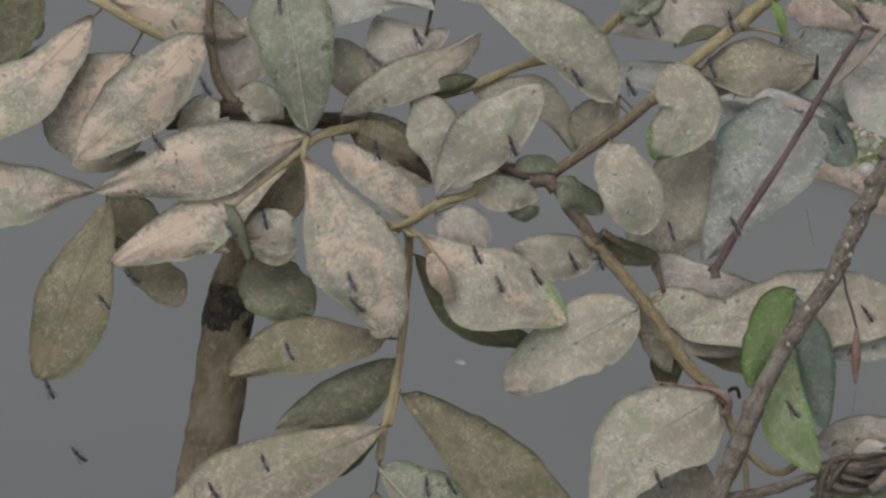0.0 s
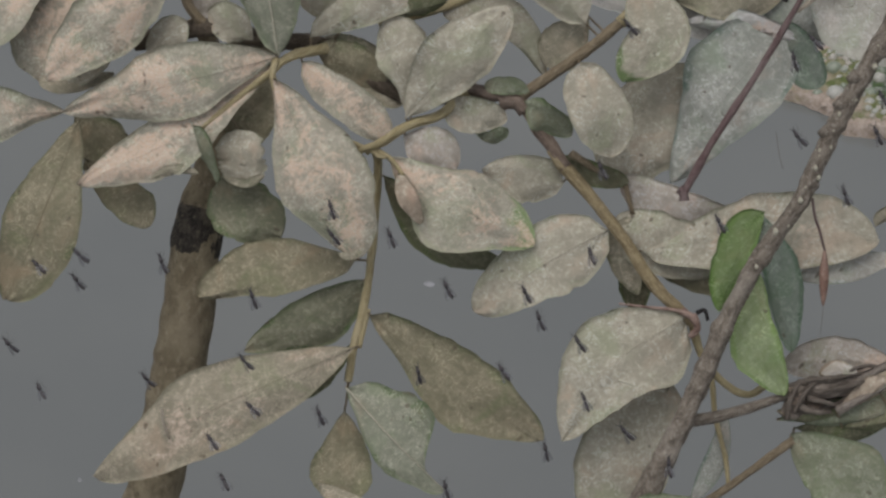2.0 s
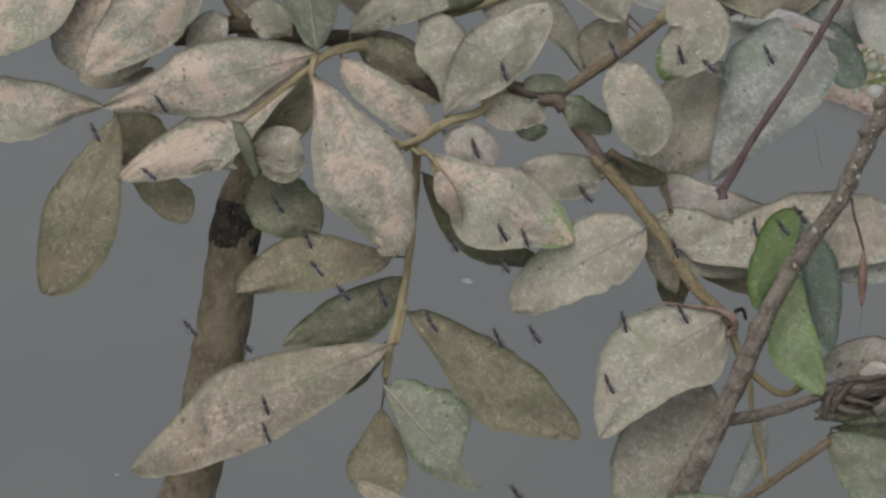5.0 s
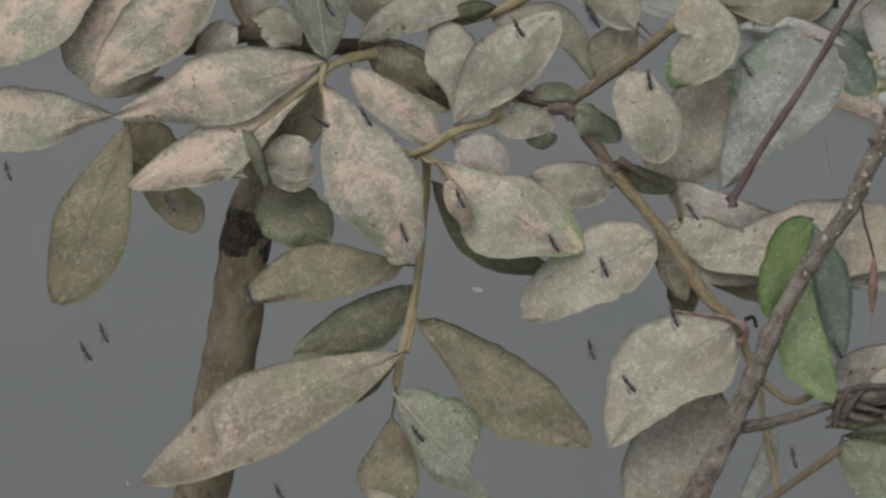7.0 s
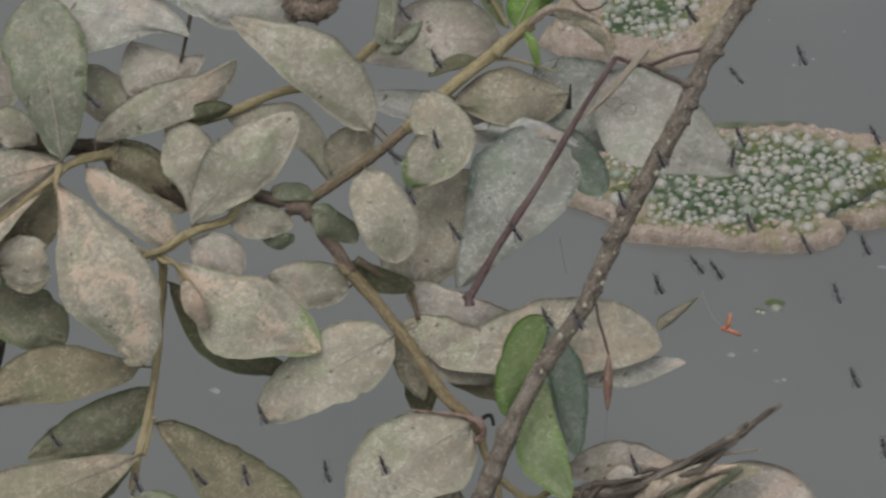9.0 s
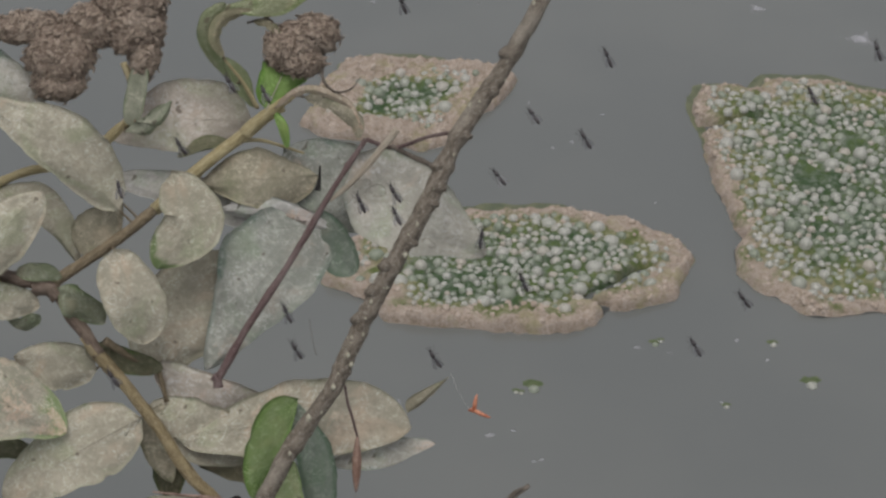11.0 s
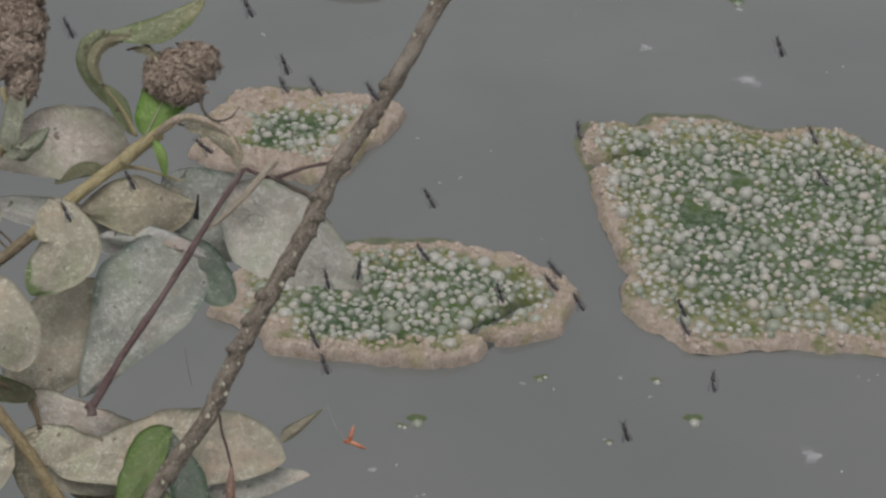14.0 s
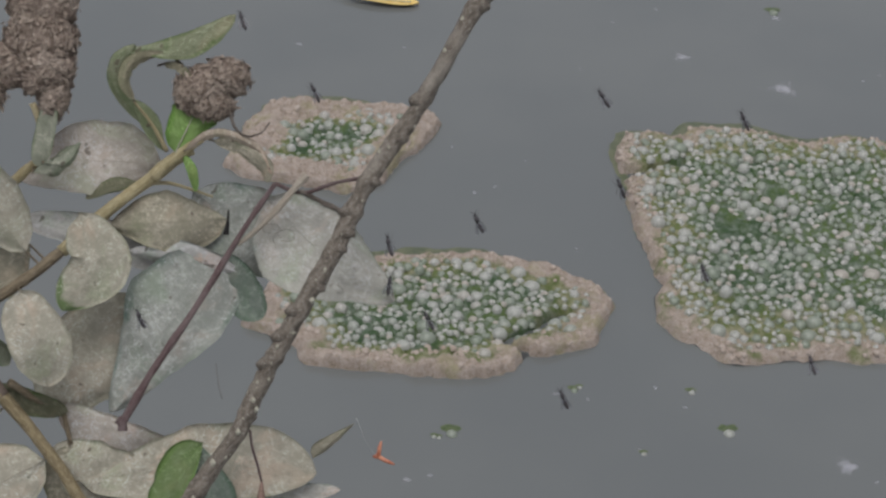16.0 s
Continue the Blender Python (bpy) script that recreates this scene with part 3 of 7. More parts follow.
branch([(6.44, -14.14, 0.9), (8.62, -13.03, 1.15), (10.63, -12.25, 0.8)], 0.15, 0.08, "palewood", None, "bark_shred", "frayed strip of dead bark")
branch([(3.64, -15.44, 0.9), (4.55, -15.69, 1.15), (5.17, -15.70, 0.8)], 0.16, 0.09, "deadwood", None, "bark_shred", "frayed strip of dead bark")
branch([(7.28, -13.59, 0.9), (9.27, -12.70, 1.15), (11.19, -11.87, 0.8)], 0.14, 0.07, "deadwood", None, "bark_shred", "frayed strip of dead bark")
branch([(7.83, -13.96, 0.9), (9.21, -13.47, 1.15), (10.35, -12.75, 0.8)], 0.21, 0.09, "deadwood", None, "bark_shred", "frayed strip of dead bark")
branch([(5.45, -15.63, 0.9), (6.90, -14.90, 1.15), (8.11, -14.17, 0.8)], 0.21, 0.09, "palewood", None, "bark_shred", "frayed strip of dead bark")
branch([(4.07, -15.03, 0.9), (4.72, -15.15, 1.15), (5.59, -15.42, 0.8)], 0.15, 0.07, "deadwood", None, "bark_shred", "frayed strip of dead bark")
branch([(3.53, -14.27, 0.7), (4.91, -14.44, 0.8), (6.57, -14.15, 0.7), (8.24, -13.89, 0.6)], 0.17, 0.11, "deadwood")
branch([(-0.81, -13.12, 0.1), (-0.61, -14.40, 0), (-0.45, -16.13, -0.3), (0.02, -18.11, -0.3), (0.16, -19.48, 0)], 0.17, 0.11, "twigpale")
branch([(3.35, -17.18, 0.2), (1.83, -18.31, 0.2), (0.16, -19.51, 0.2), (-1.09, -20.22, 0.8)], 0.22, 0.17, "twig")
branch([(-17.66, -2.56, 1), (-18.19, -2.27, 1.2), (-18.53, -2.07, 1.2)], 0.14, 0.07, "twigpale")
branch([(-17.32, -2.62, 1), (-16.92, -2.95, 1.3), (-16.54, -3.01, 1.4)], 0.14, 0.08, "twigpale")
branch([(-17.93, -2.72, 1.1), (-17.48, -2.50, 1.3), (-16.64, -2.17, 1.2), (-15.96, -1.54, 0.9)], 0.17, 0.14, "twigpale")
branch([(-0.56, 7.18, 0.4), (0.15, 7.84, 0.6), (1.02, 8.50, 0.9), (1.81, 9.06, 1.3)], 0.34, 0.20, "twigpale")
branch([(-0.14, 13.07, 1.3), (0.41, 12.92, 1.3), (0.85, 12.61, 1.2)], 0.06, 0.06, "deadwood")
branch([(-0.41, 12.57, 1.3), (0.25, 12.70, 1.3), (0.69, 12.38, 1.2)], 0.06, 0.06, "deadwood")
branch([(0.09, 8.44, 0.8), (-0.66, 9.74, 1), (-1.54, 10.81, 1.3)], 0.11, 0.06, "twigpale")


# ---------------- stem of the shrub ----------------
def stem(points, radii, bark, parent, name, label, rough, knots=(), fine=8):
    """A stem with a radius in centimetres at each place, and knots, places along it and the share by which it swells there."""
    n = fine * (len(points) - 1)
    line = curve(points, n)
    out = []
    for i in range(n + 1):
        s = i / n * (len(radii) - 1)
        k = min(int(s), len(radii) - 2)
        out.append(0.01 * (radii[k] + (radii[k + 1] - radii[k]) * (s - k)))
    for where, much in knots:
        out = [r * (1 + much * math.exp(-(((i / n * (len(points) - 1) - where) / 0.09) ** 2))) for i, r in enumerate(out)]
    v, f = tube(line, out, 20, rough, 7.0)
    return put(name, v, f, BARK[bark], parent, label), line, out


trunk, trunk_line, trunk_r = stem([(-26.39, 3.7, -3.2), (-25.87, 0.66, -4), (-26.26, -3.45, -4.6), (-27.14, -6.33, -4.9), (-28.02, -11.3, -5.6), (-29.02, -15.77, -6.5), (-30.56, -21.19, -8), (-31.52, -24.54, -9), (-33.33, -36, -17), (-37.14, -80, -50)],
    [0.45, 0.7, 1.0, 1.25, 1.42, 1.46, 1.5, 1.52, 1.7, 1.9], "trunk", shrub, "stem", "thick weathered brown stem rising from the water", 0.10)
v, f = tube(trunk_line[22:28], [r * (0.99 + 0.06 * math.sin(math.pi * i / 5)) for i, r in enumerate(trunk_r[22:28])], 20, 0.13, 9.0)
put("bark_scar", v, f, BARK["scar"], trunk, "blackened band of bark", base=trunk_line[22])

WOOD.extend(zip(trunk_line[:20], trunk_r[:20]))

leaf([(-33.28, 8.26, -1), (-36.51, 5.04, 0), (-40.14, 2.35, 1)], ((1.28, 1.87, 2.0, 1.47), (0.85, 1.54, 2.0, 1.98)), "flaky", 12)
leaf([(-27.43, 7.22, 0), (-30.30, 4.01, 1.2), (-33.65, 0.96, 1)], ((1.27, 1.81, 1.74, 1.1), (1.34, 1.78, 1.78, 1.38)), "flaky", -8)
leaf([(-31.48, 6.44, -1.6), (-33.15, 3.77, -1.2), (-33.51, 0.62, -1)], ((1.58, 2.27, 2.61, 2.78), (1.74, 2.57, 3.01, 2.53)), "flaky", 10)
leaf([(-30.68, 1.30, -1.2), (-32.47, 0.98, -1), (-34.54, 0.96, -1)], 1.07, "brown", 40)
leaf([(-21.94, 2.05, 1), (-27.07, 0.71, 2.2), (-32.67, -0.55, 1.5)], ((0.93, 1.77, 1.8, 1.06), (1.21, 1.79, 1.72, 0.91)), "flaky", -12)
leaf([(-22.22, 1.61, 0.6), (-26.74, -1.76, 1.4), (-32.11, -4.26, 1)], ((0.61, 1.36, 1.83, 1.06), (1.25, 1.56, 1.64, 1.04)), "flaky", 10, ragged=-1)
leaf([(-22.05, 0.93, 1.6), (-19.88, -3.55, 2.8), (-18.03, -8.05, 2)], ((1.16, 1.99, 2.47, 2.0), (1.22, 2.12, 2.23, 1.42)), "flaky", 8, cup=0.25)
leaf([(-20.85, 1.76, 0.2), (-18.57, -0.20, 0.8), (-16.45, -2.11, 0)], ((0.67, 0.95, 1.05, 0.92), (0.91, 1.07, 1.05, 0.88)), "flaky", -10)
leaf([(-21.87, 2.11, 1.2), (-22.29, 5.94, 2.2), (-23.23, 10.22, 1)], ((1.16, 1.64, 1.9, 1.95), (1.13, 1.76, 2.17, 1.92)), "dustygreen", -6, pale=True)
leaf([(-20.43, 3.00, 0), (-16.73, 4.85, 0.6), (-13.40, 7.04, 0)], ((1.0, 1.18, 0.91, 0.36), (0.61, 0.97, 1.29, 1.25)), "dusty", 14)
leaf([(-16.74, 5.10, -0.4), (-17.68, 6.50, 0), (-18.60, 8.01, -0.3)], ((0.99, 1.48, 1.47, 0.98), (2.74, 1.88, 1.41, 0.96)), "pinkish", 5)
leaf([(-18.82, 3.87, -0.8), (-19.92, 5.17, -0.6), (-21.03, 6.91, -1)], 2.39, "dusty", -10)
leaf([(-15.63, -1.07, 0.8), (-13.02, 1.73, 2), (-10.48, 4.37, 1)], ((1.18, 1.71, 1.59, 1.02), (0.86, 1.45, 1.72, 1.35)), "dusty", 10)
leaf([(-15.72, -0.71, 0), (-16.00, 1.61, 0.6), (-16.42, 3.95, 0)], ((0.32, 0.83, 1.16, 1.2), (0.53, 0.71, 1.35, 1.51)), "dusty", -14)
leaf([(-6.68, 3.43, 0.5), (-9.64, 6.69, 1.8), (-13.64, 9.08, 0.6)], ((1.1, 1.36, 1.39, 0.84), (1.49, 1.78, 1.54, 0.78)), "dusty", -8)
leaf([(-8.75, 0.77, -1.6), (-10.70, 3.37, -1), (-13.96, 4.24, -1.6)], ((0.18, 0.44, 0.74, 0.65), (0.77, 1.19, 1.43, 0.86)), "dusty", 10)
leaf([(-6.62, 3.84, -0.8), (-7.76, 2.53, -0.6), (-8.78, 1.42, -1)], 2.39, "brown", 5)
leaf([(-4.13, 5.34, 0.9), (-3.05, 2.96, 1.6), (-4.89, 0.55, 1.2)], ((1.05, 1.4, 1.45, 1.0), (1.4, 1.45, 1.45, 1.3)), "dustytip", -6, cup=0.2)
leaf([(-6.96, 1.48, 1), (-6.06, -0.76, 2), (-5.54, -3.09, 1)], ((1.1, 1.42, 1.6, 1.42), (1.29, 1.44, 1.44, 1.02)), "dusty", -6)
leaf([(3.41, 3.06, -1), (0.03, -0.35, -0.4), (-2.51, -4.47, -1.2)], ((2.02, 2.28, 1.84, 1.09), (2.36, 2.91, 1.88, 1.07)), "veil2", 6)
leaf([(3.02, 3.40, -0.9), (3.88, 1.78, -0.75), (4.89, 0.25, -0.9)], ((0.68, 0.86, 0.84, 0.7), (0.49, 0.79, 1.04, 1.01)), "teal", 10)
leaf([(3.09, 5.18, -0.9), (0.21, 4.99, -0.2), (-2.68, 4.84, -0.8)], ((1.38, 1.63, 1.4, 0.88), (0.74, 1.36, 1.54, 1.09)), "brown", -6)
leaf([(-7.08, 5.10, -1.7), (-2.69, 4.18, -1.5), (2.10, 2.43, -1.7)], ((0.8, 0.95, 0.9, 0.7), (0.7, 0.9, 1.0, 0.8)), "pale", 10)
leaf([(-1.98, 3.45, -0.8), (0.69, 3.35, -0.6), (3.64, 2.53, -0.8)], 1.29, "pale", 25)
leaf([(-0.14, 7.90, -1.4), (-3.69, 7.95, -0.8), (-7.16, 7.07, -1.4)], ((1.26, 1.66, 1.52, 0.96), (1.78, 1.95, 1.96, 1.39)), "pinkish", 8)
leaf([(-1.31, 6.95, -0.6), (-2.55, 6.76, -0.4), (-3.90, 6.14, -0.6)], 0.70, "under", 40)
leaf([(5.09, 6.17, -0.6), (7.96, 3.33, 0), (11.36, 1.08, -0.6)], ((1.81, 2.26, 2.13, 1.39), (2.41, 2.73, 2.0, 1.1)), "veil", -8)
leaf([(-1.19, 1.35, -2), (-3.38, -1.19, -1.6), (-5.85, -4.43, -2)], 4.82, "dusty", 8)
leaf([(1.42, 6.60, -1.8), (4.10, 4.78, -1.5), (7.24, 2.84, -1.8)], 4.25, "veil2", -5)
leaf([(-13.85, -0.54, 0), (-12.21, -0.94, 0.5), (-10.64, -1.15, 0)], ((0.68, 0.88, 0.87, 0.67), (0.84, 0.99, 0.91, 0.66)), "dusty", 10)
leaf([(-12.29, -1.80, -0.4), (-11.41, -2.17, 0), (-10.62, -1.65, 0.3)], 0.73, "green", 40)
leaf([(-9.52, 0.19, 0.4), (-10.47, 0.48, 0.7), (-11.77, 0.44, 0.3)], 0.95, "green", -10)
leaf([(-9.74, -0.31, 0.5), (-8.79, -1.08, 1), (-7.42, -2.02, 0.4)], 1.61, "green", 30)
leaf([(-16.40, -3.08, 1), (-12.87, -5.41, 2.4), (-9.39, -7.46, 1.2)], ((0.92, 1.95, 2.23, 1.8), (1.32, 2.3, 2.12, 1.05)), "flakytip", -12, cup=0.3)
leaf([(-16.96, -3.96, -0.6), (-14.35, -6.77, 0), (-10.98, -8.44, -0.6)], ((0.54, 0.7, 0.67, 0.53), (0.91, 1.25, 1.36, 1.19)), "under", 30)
leaf([(-5.71, -6.71, 0.2), (-9.07, -8.52, 1), (-12.43, -10.76, 0)], ((1.59, 1.81, 1.49, 1.18), (1.82, 2.03, 1.79, 1.52)), "dusty", 10)
leaf([(-7.91, -4.34, -0.6), (-9.90, -4.08, 0), (-11.97, -3.73, -0.6)], ((1.13, 1.32, 1.19, 0.87), (1.09, 1.23, 1.07, 0.74)), "dusty", -12)
leaf([(-5.19, -4.17, -1.5), (-2.28, -5.92, -1.1), (0.95, -6.85, -1.3)], ((0.82, 1.12, 1.22, 1.07), (1.0, 1.4, 1.54, 1.36)), "pinkish", 6)
leaf([(-4.07, -7.81, -0.6), (1.77, -7.07, 0), (7.60, -7.33, -0.6)], ((1.03, 1.82, 2.25, 2.01), (1.22, 1.67, 1.74, 1.36)), "dusty", -8)
leaf([(7.41, -6.68, -0.3), (8.28, -5.88, 0.3), (9.37, -4.92, 0.8)], ((0.42, 0.36, 0.26, 0.15), (0.40, 0.34, 0.24, 0.14)), "brown", 35, cup=0.7)
leaf([(3.64, -9.11, -1.2), (6.24, -8.70, -0.9), (8.86, -8.33, -1.2)], ((0.48, 0.67, 0.75, 0.6), (0.63, 0.76, 0.6, 0.34)), "veil", -20)
leaf([(-4.42, -7.57, -1.8), (-1.73, -8.72, -1.5), (1.38, -9.78, -1.8)], 2.41, "under2", 10)
leaf([(-3.95, -6.12, -1), (-5.09, -7.51, -1), (-4.29, -10.09, -1.4)], 1.69, "brown", -8)
leaf([(1.96, -5.86, 0.8), (0.51, -8.09, 1.5), (-0.20, -10.73, 1)], ((0.47, 0.73, 0.73, 0.41), (1.23, 1.18, 1.06, 0.79)), "fresh", -20)
leaf([(1.79, -8.94, 1), (1.64, -11.93, 1.8), (2.82, -14.83, 1)], ((0.45, 0.82, 1.0, 0.75), (0.75, 1.35, 1.5, 1.0)), "bright", 12)
leaf([(1.77, -5.93, 0.3), (2.82, -9.25, 0.9), (3.27, -12.79, 0.4)], ((0.68, 1.06, 0.97, 0.73), (0.62, 0.83, 0.8, 0.61)), "teal", -10)
leaf([(-1.91, -11.01, 0.8), (-5.57, -13.36, 1.6), (-8.09, -17.15, 0.8)], ((2.51, 2.18, 1.79, 1.13), (1.61, 2.45, 2.2, 1.44)), "dusty", 8, cup=0.2)
leaf([(-2.70, -14.45, -1.4), (-4.91, -18.92, -1), (-5.98, -23.96, -1.4)], ((1.71, 2.29, 2.06, 1.4), (1.73, 2.6, 2.45, 1.48)), "dusty", -8)
leaf([(-0.93, -20.45, 2.2), (-3.48, -20.37, 4.4), (-6.05, -20.08, 4.3)], ((1.2, 1.42, 1.44, 1.09), (1.05, 1.27, 1.07, 0.58)), "dustygreen", 12, cup=0.6)
leaf([(3.22, -16.90, 0.2), (6.02, -19.72, 1), (7.34, -23.76, 0.2)], ((1.53, 2.47, 2.01, 1.29), (1.17, 1.71, 1.65, 1.13)), "green", -12)
leaf([(2.85, -13.76, -2), (5.50, -13.40, -1.8), (8.58, -13.89, -2)], 2.27, "pinkish", 5)
leaf([(3.41, -15.43, -0.1), (6.04, -14.92, 0.1), (8.50, -13.88, 0)], 1.62, "pinkish", 15)
leaf([(6.56, -15.33, 1.0), (7.38, -14.45, 1.4), (8.09, -14.01, 1.2)], ((0.4, 0.6, 0.5, 0.3), (0.4, 0.6, 0.5, 0.3)), "tan", 25, cup=0.6)
leaf([(5.46, -15.73, 0.6), (7.81, -14.21, 1.2), (11.18, -13.26, 0.8)], ((0.35, 0.55, 0.5, 0.3), (0.45, 0.65, 0.6, 0.4)), "tan", 15, cup=0.5)
leaf([(2.56, -16.19, 0.1), (5.46, -16.26, 0.5), (8.78, -15.50, 0.5), (11.52, -13.48, 0.2)], 1.62, "green", 35, cup=0.8)
leaf([(3.40, -16.64, -0.3), (6.03, -16.89, 0), (9.37, -15.36, 0)], 1.29, "under", 30, cup=0.5)
leaf([(4.59, -13.79, 0.6), (5.36, -13.41, 0.8), (6.25, -13.58, 0.6)], 0.50, "tan", 10)
leaf([(8.96, -14.89, -2), (12.30, -15.44, -1.7), (15.67, -17.48, -2)], 4.26, "pinkish", 6)
leaf([(12.72, -13.59, -0.2), (11.04, -13.69, 0), (9.37, -14.36, 0.2)], 0.95, "brown", 20)
leaf([(-18.40, -12.49, 0.8), (-24.94, -15.26, 2), (-31.72, -18.93, 1)], ((1.28, 1.96, 2.01, 1.54), (1.19, 1.96, 2.29, 1.28)), "flakydim", 8)
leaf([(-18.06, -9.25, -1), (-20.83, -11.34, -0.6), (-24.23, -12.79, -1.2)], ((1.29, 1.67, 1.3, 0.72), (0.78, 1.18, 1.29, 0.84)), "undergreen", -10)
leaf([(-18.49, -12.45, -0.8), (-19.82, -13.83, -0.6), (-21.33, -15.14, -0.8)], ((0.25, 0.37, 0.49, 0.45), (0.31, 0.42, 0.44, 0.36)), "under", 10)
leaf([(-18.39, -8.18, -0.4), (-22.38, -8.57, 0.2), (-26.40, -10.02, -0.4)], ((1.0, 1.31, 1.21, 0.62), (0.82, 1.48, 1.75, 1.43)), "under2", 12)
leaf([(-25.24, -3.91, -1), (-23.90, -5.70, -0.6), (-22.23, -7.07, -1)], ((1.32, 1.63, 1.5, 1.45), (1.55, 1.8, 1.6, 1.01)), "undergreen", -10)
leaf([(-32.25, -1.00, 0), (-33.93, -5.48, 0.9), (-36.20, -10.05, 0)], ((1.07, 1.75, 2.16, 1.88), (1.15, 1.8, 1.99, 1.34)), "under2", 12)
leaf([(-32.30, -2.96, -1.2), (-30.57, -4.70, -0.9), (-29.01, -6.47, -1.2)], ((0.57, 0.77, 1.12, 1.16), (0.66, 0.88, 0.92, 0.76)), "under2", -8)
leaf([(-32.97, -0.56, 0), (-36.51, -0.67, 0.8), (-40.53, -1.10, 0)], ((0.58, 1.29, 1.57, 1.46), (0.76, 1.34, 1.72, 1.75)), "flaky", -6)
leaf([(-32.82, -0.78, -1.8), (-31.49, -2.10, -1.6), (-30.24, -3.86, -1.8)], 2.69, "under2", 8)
leaf([(-26.83, 3.88, -1), (-27.67, 3.32, -0.8), (-28.77, 2.05, -1)], 2.11, "dusty", 12)
leaf([(-23.50, 2.91, -1), (-24.46, 3.69, -0.8), (-25.77, 4.43, -1)], 1.97, "dusty", -10)
leaf([(-26.85, 4.07, -2.5), (-25.87, 6.21, -2.2), (-25.30, 8.23, -2.5)], 2.85, "pinkish", 8)
leaf([(-25.38, 7.15, -1.6), (-28.51, 8.21, -1), (-32.32, 9.05, -1.6)], 2.96, "flaky", -8)
leaf([(-22.39, 9.68, 0.2), (-18.88, 9.13, 0.8), (-15.66, 8.17, 0.2)], ((1.35, 1.64, 1.52, 1.2), (2.11, 1.83, 1.02, 0.2)), "veil", -10)
leaf([(-19.12, 13.21, -0.6), (-14.87, 10.72, 0), (-10.34, 8.83, -0.6)], 3.36, "veil", 8)
leaf([(-0.91, 9.69, 0.6), (-2.07, 11.03, 0.9), (-2.56, 12.02, 1.2), (-2.35, 12.93, 1.5), (-1.48, 13.53, 1.7)], ((0.38, 0.42, 0.40, 0.30), (0.30, 0.36, 0.40, 0.34)), "olive", -20, cup=0.5)
leaf([(0.01, 8.47, 0.4), (-0.72, 9.77, 0.6), (-1.52, 10.96, 0.8)], ((0.34, 0.46, 0.44, 0.34), (0.26, 0.44, 0.50, 0.36)), "olive", 15)
leaf([(-1.51, 10.85, 1.5), (-1.93, 11.78, 1.8), (-1.55, 12.68, 1.9), (-0.11, 13.16, 1.8)], ((0.28, 0.34, 0.36, 0.30), (0.26, 0.36, 0.38, 0.28)), "under2", 20, cup=0.6, ragged=1)
leaf([(-2.35, 13.27, 1.4), (0.43, 13.53, 1.75), (3.35, 15.12, 1.6)], ((0.30, 0.52, 0.50, 0.42), (0.30, 0.62, 0.86, 0.80)), "olive", -25, cup=0.3)
leaf([(0.50, 8.35, 0.9), (1.12, 9.65, 1.1), (1.78, 11.03, 0.7)], ((0.80, 0.98, 1.08, 1.05), (0.46, 0.72, 0.98, 1.22)), "vivid", 6, pale=True)
leaf([(0.94, 8.42, 1.2), (2.03, 9.16, 1.6), (3.12, 9.18, 1.8), (4.51, 8.51, 1.5), (5.24, 7.31, 1.3)], ((0.22, 0.24, 0.24, 0.20), (0.24, 0.26, 0.26, 0.22)), "tan", 15, cup=0.3, ragged=1)
leaf([(2.39, 8.94, 1.2), (3.68, 8.61, 1.4), (4.79, 7.80, 1.35), (5.03, 6.92, 1.2)], ((0.30, 0.42, 0.44, 0.40), (0.36, 0.46, 0.50, 0.46)), "brown", 20, cup=0.4, ragged=2)
leaf([(0.83, 8.28, 0.9), (1.30, 7.46, 1.2), (1.51, 6.45, 1)], ((0.20, 0.26, 0.28, 0.22), (0.18, 0.24, 0.28, 0.24)), "vivid", 25)
leaf([(-0.08, 12.59, 1.4), (0.52, 12.53, 1.6), (1.24, 11.93, 1.6)], ((0.16, 0.22, 0.26, 0.24), (0.18, 0.22, 0.24, 0.20)), "under2", 10, ragged=2)
leaf([(-6.41, 7.28, 0.6), (-5.18, 7.33, 1), (-4.24, 8.58, 1)], 0.78, "dustygreen", 50, cup=0.7)
leaf([(-18.80, -14.53, 0.6), (-16.40, -17.06, 1.2), (-13.93, -19.69, 0.6)], ((1.65, 2.3, 2.13, 0.09), (0.59, 1.16, 1.42, 1.03)), "dustygreen", -10, pale=True)
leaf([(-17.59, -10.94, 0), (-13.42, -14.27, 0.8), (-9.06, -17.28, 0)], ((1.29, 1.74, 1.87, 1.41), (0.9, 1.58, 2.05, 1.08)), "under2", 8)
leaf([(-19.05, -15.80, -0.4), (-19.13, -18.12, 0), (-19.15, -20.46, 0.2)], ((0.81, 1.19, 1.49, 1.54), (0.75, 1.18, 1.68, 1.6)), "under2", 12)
leaf([(-20.29, -19.32, 0.6), (-17.87, -20.89, 0.9), (-15.73, -22.80, 0.6)], ((0.48, 0.72, 0.96, 0.86), (0.51, 0.6, 0.88, 0.93)), "brown", -25)
leaf([(-15.94, -3.83, 2), (-15.32, -5.04, 2.8), (-14.81, -6.27, 2.4)], ((0.41, 0.55, 0.54, 0.43), (0.41, 0.54, 0.51, 0.38)), "tan", 20)
leaf([(-15.77, -1.84, 0.2), (-14.60, -2.55, 0.6), (-13.19, -3.70, 0.2)], 2.56, "pinkish", -8)
leaf([(-22.47, 1.29, -0.8), (-23.48, -0.47, -0.6), (-24.46, -2.46, -1)], 2.67, "under2", 8)
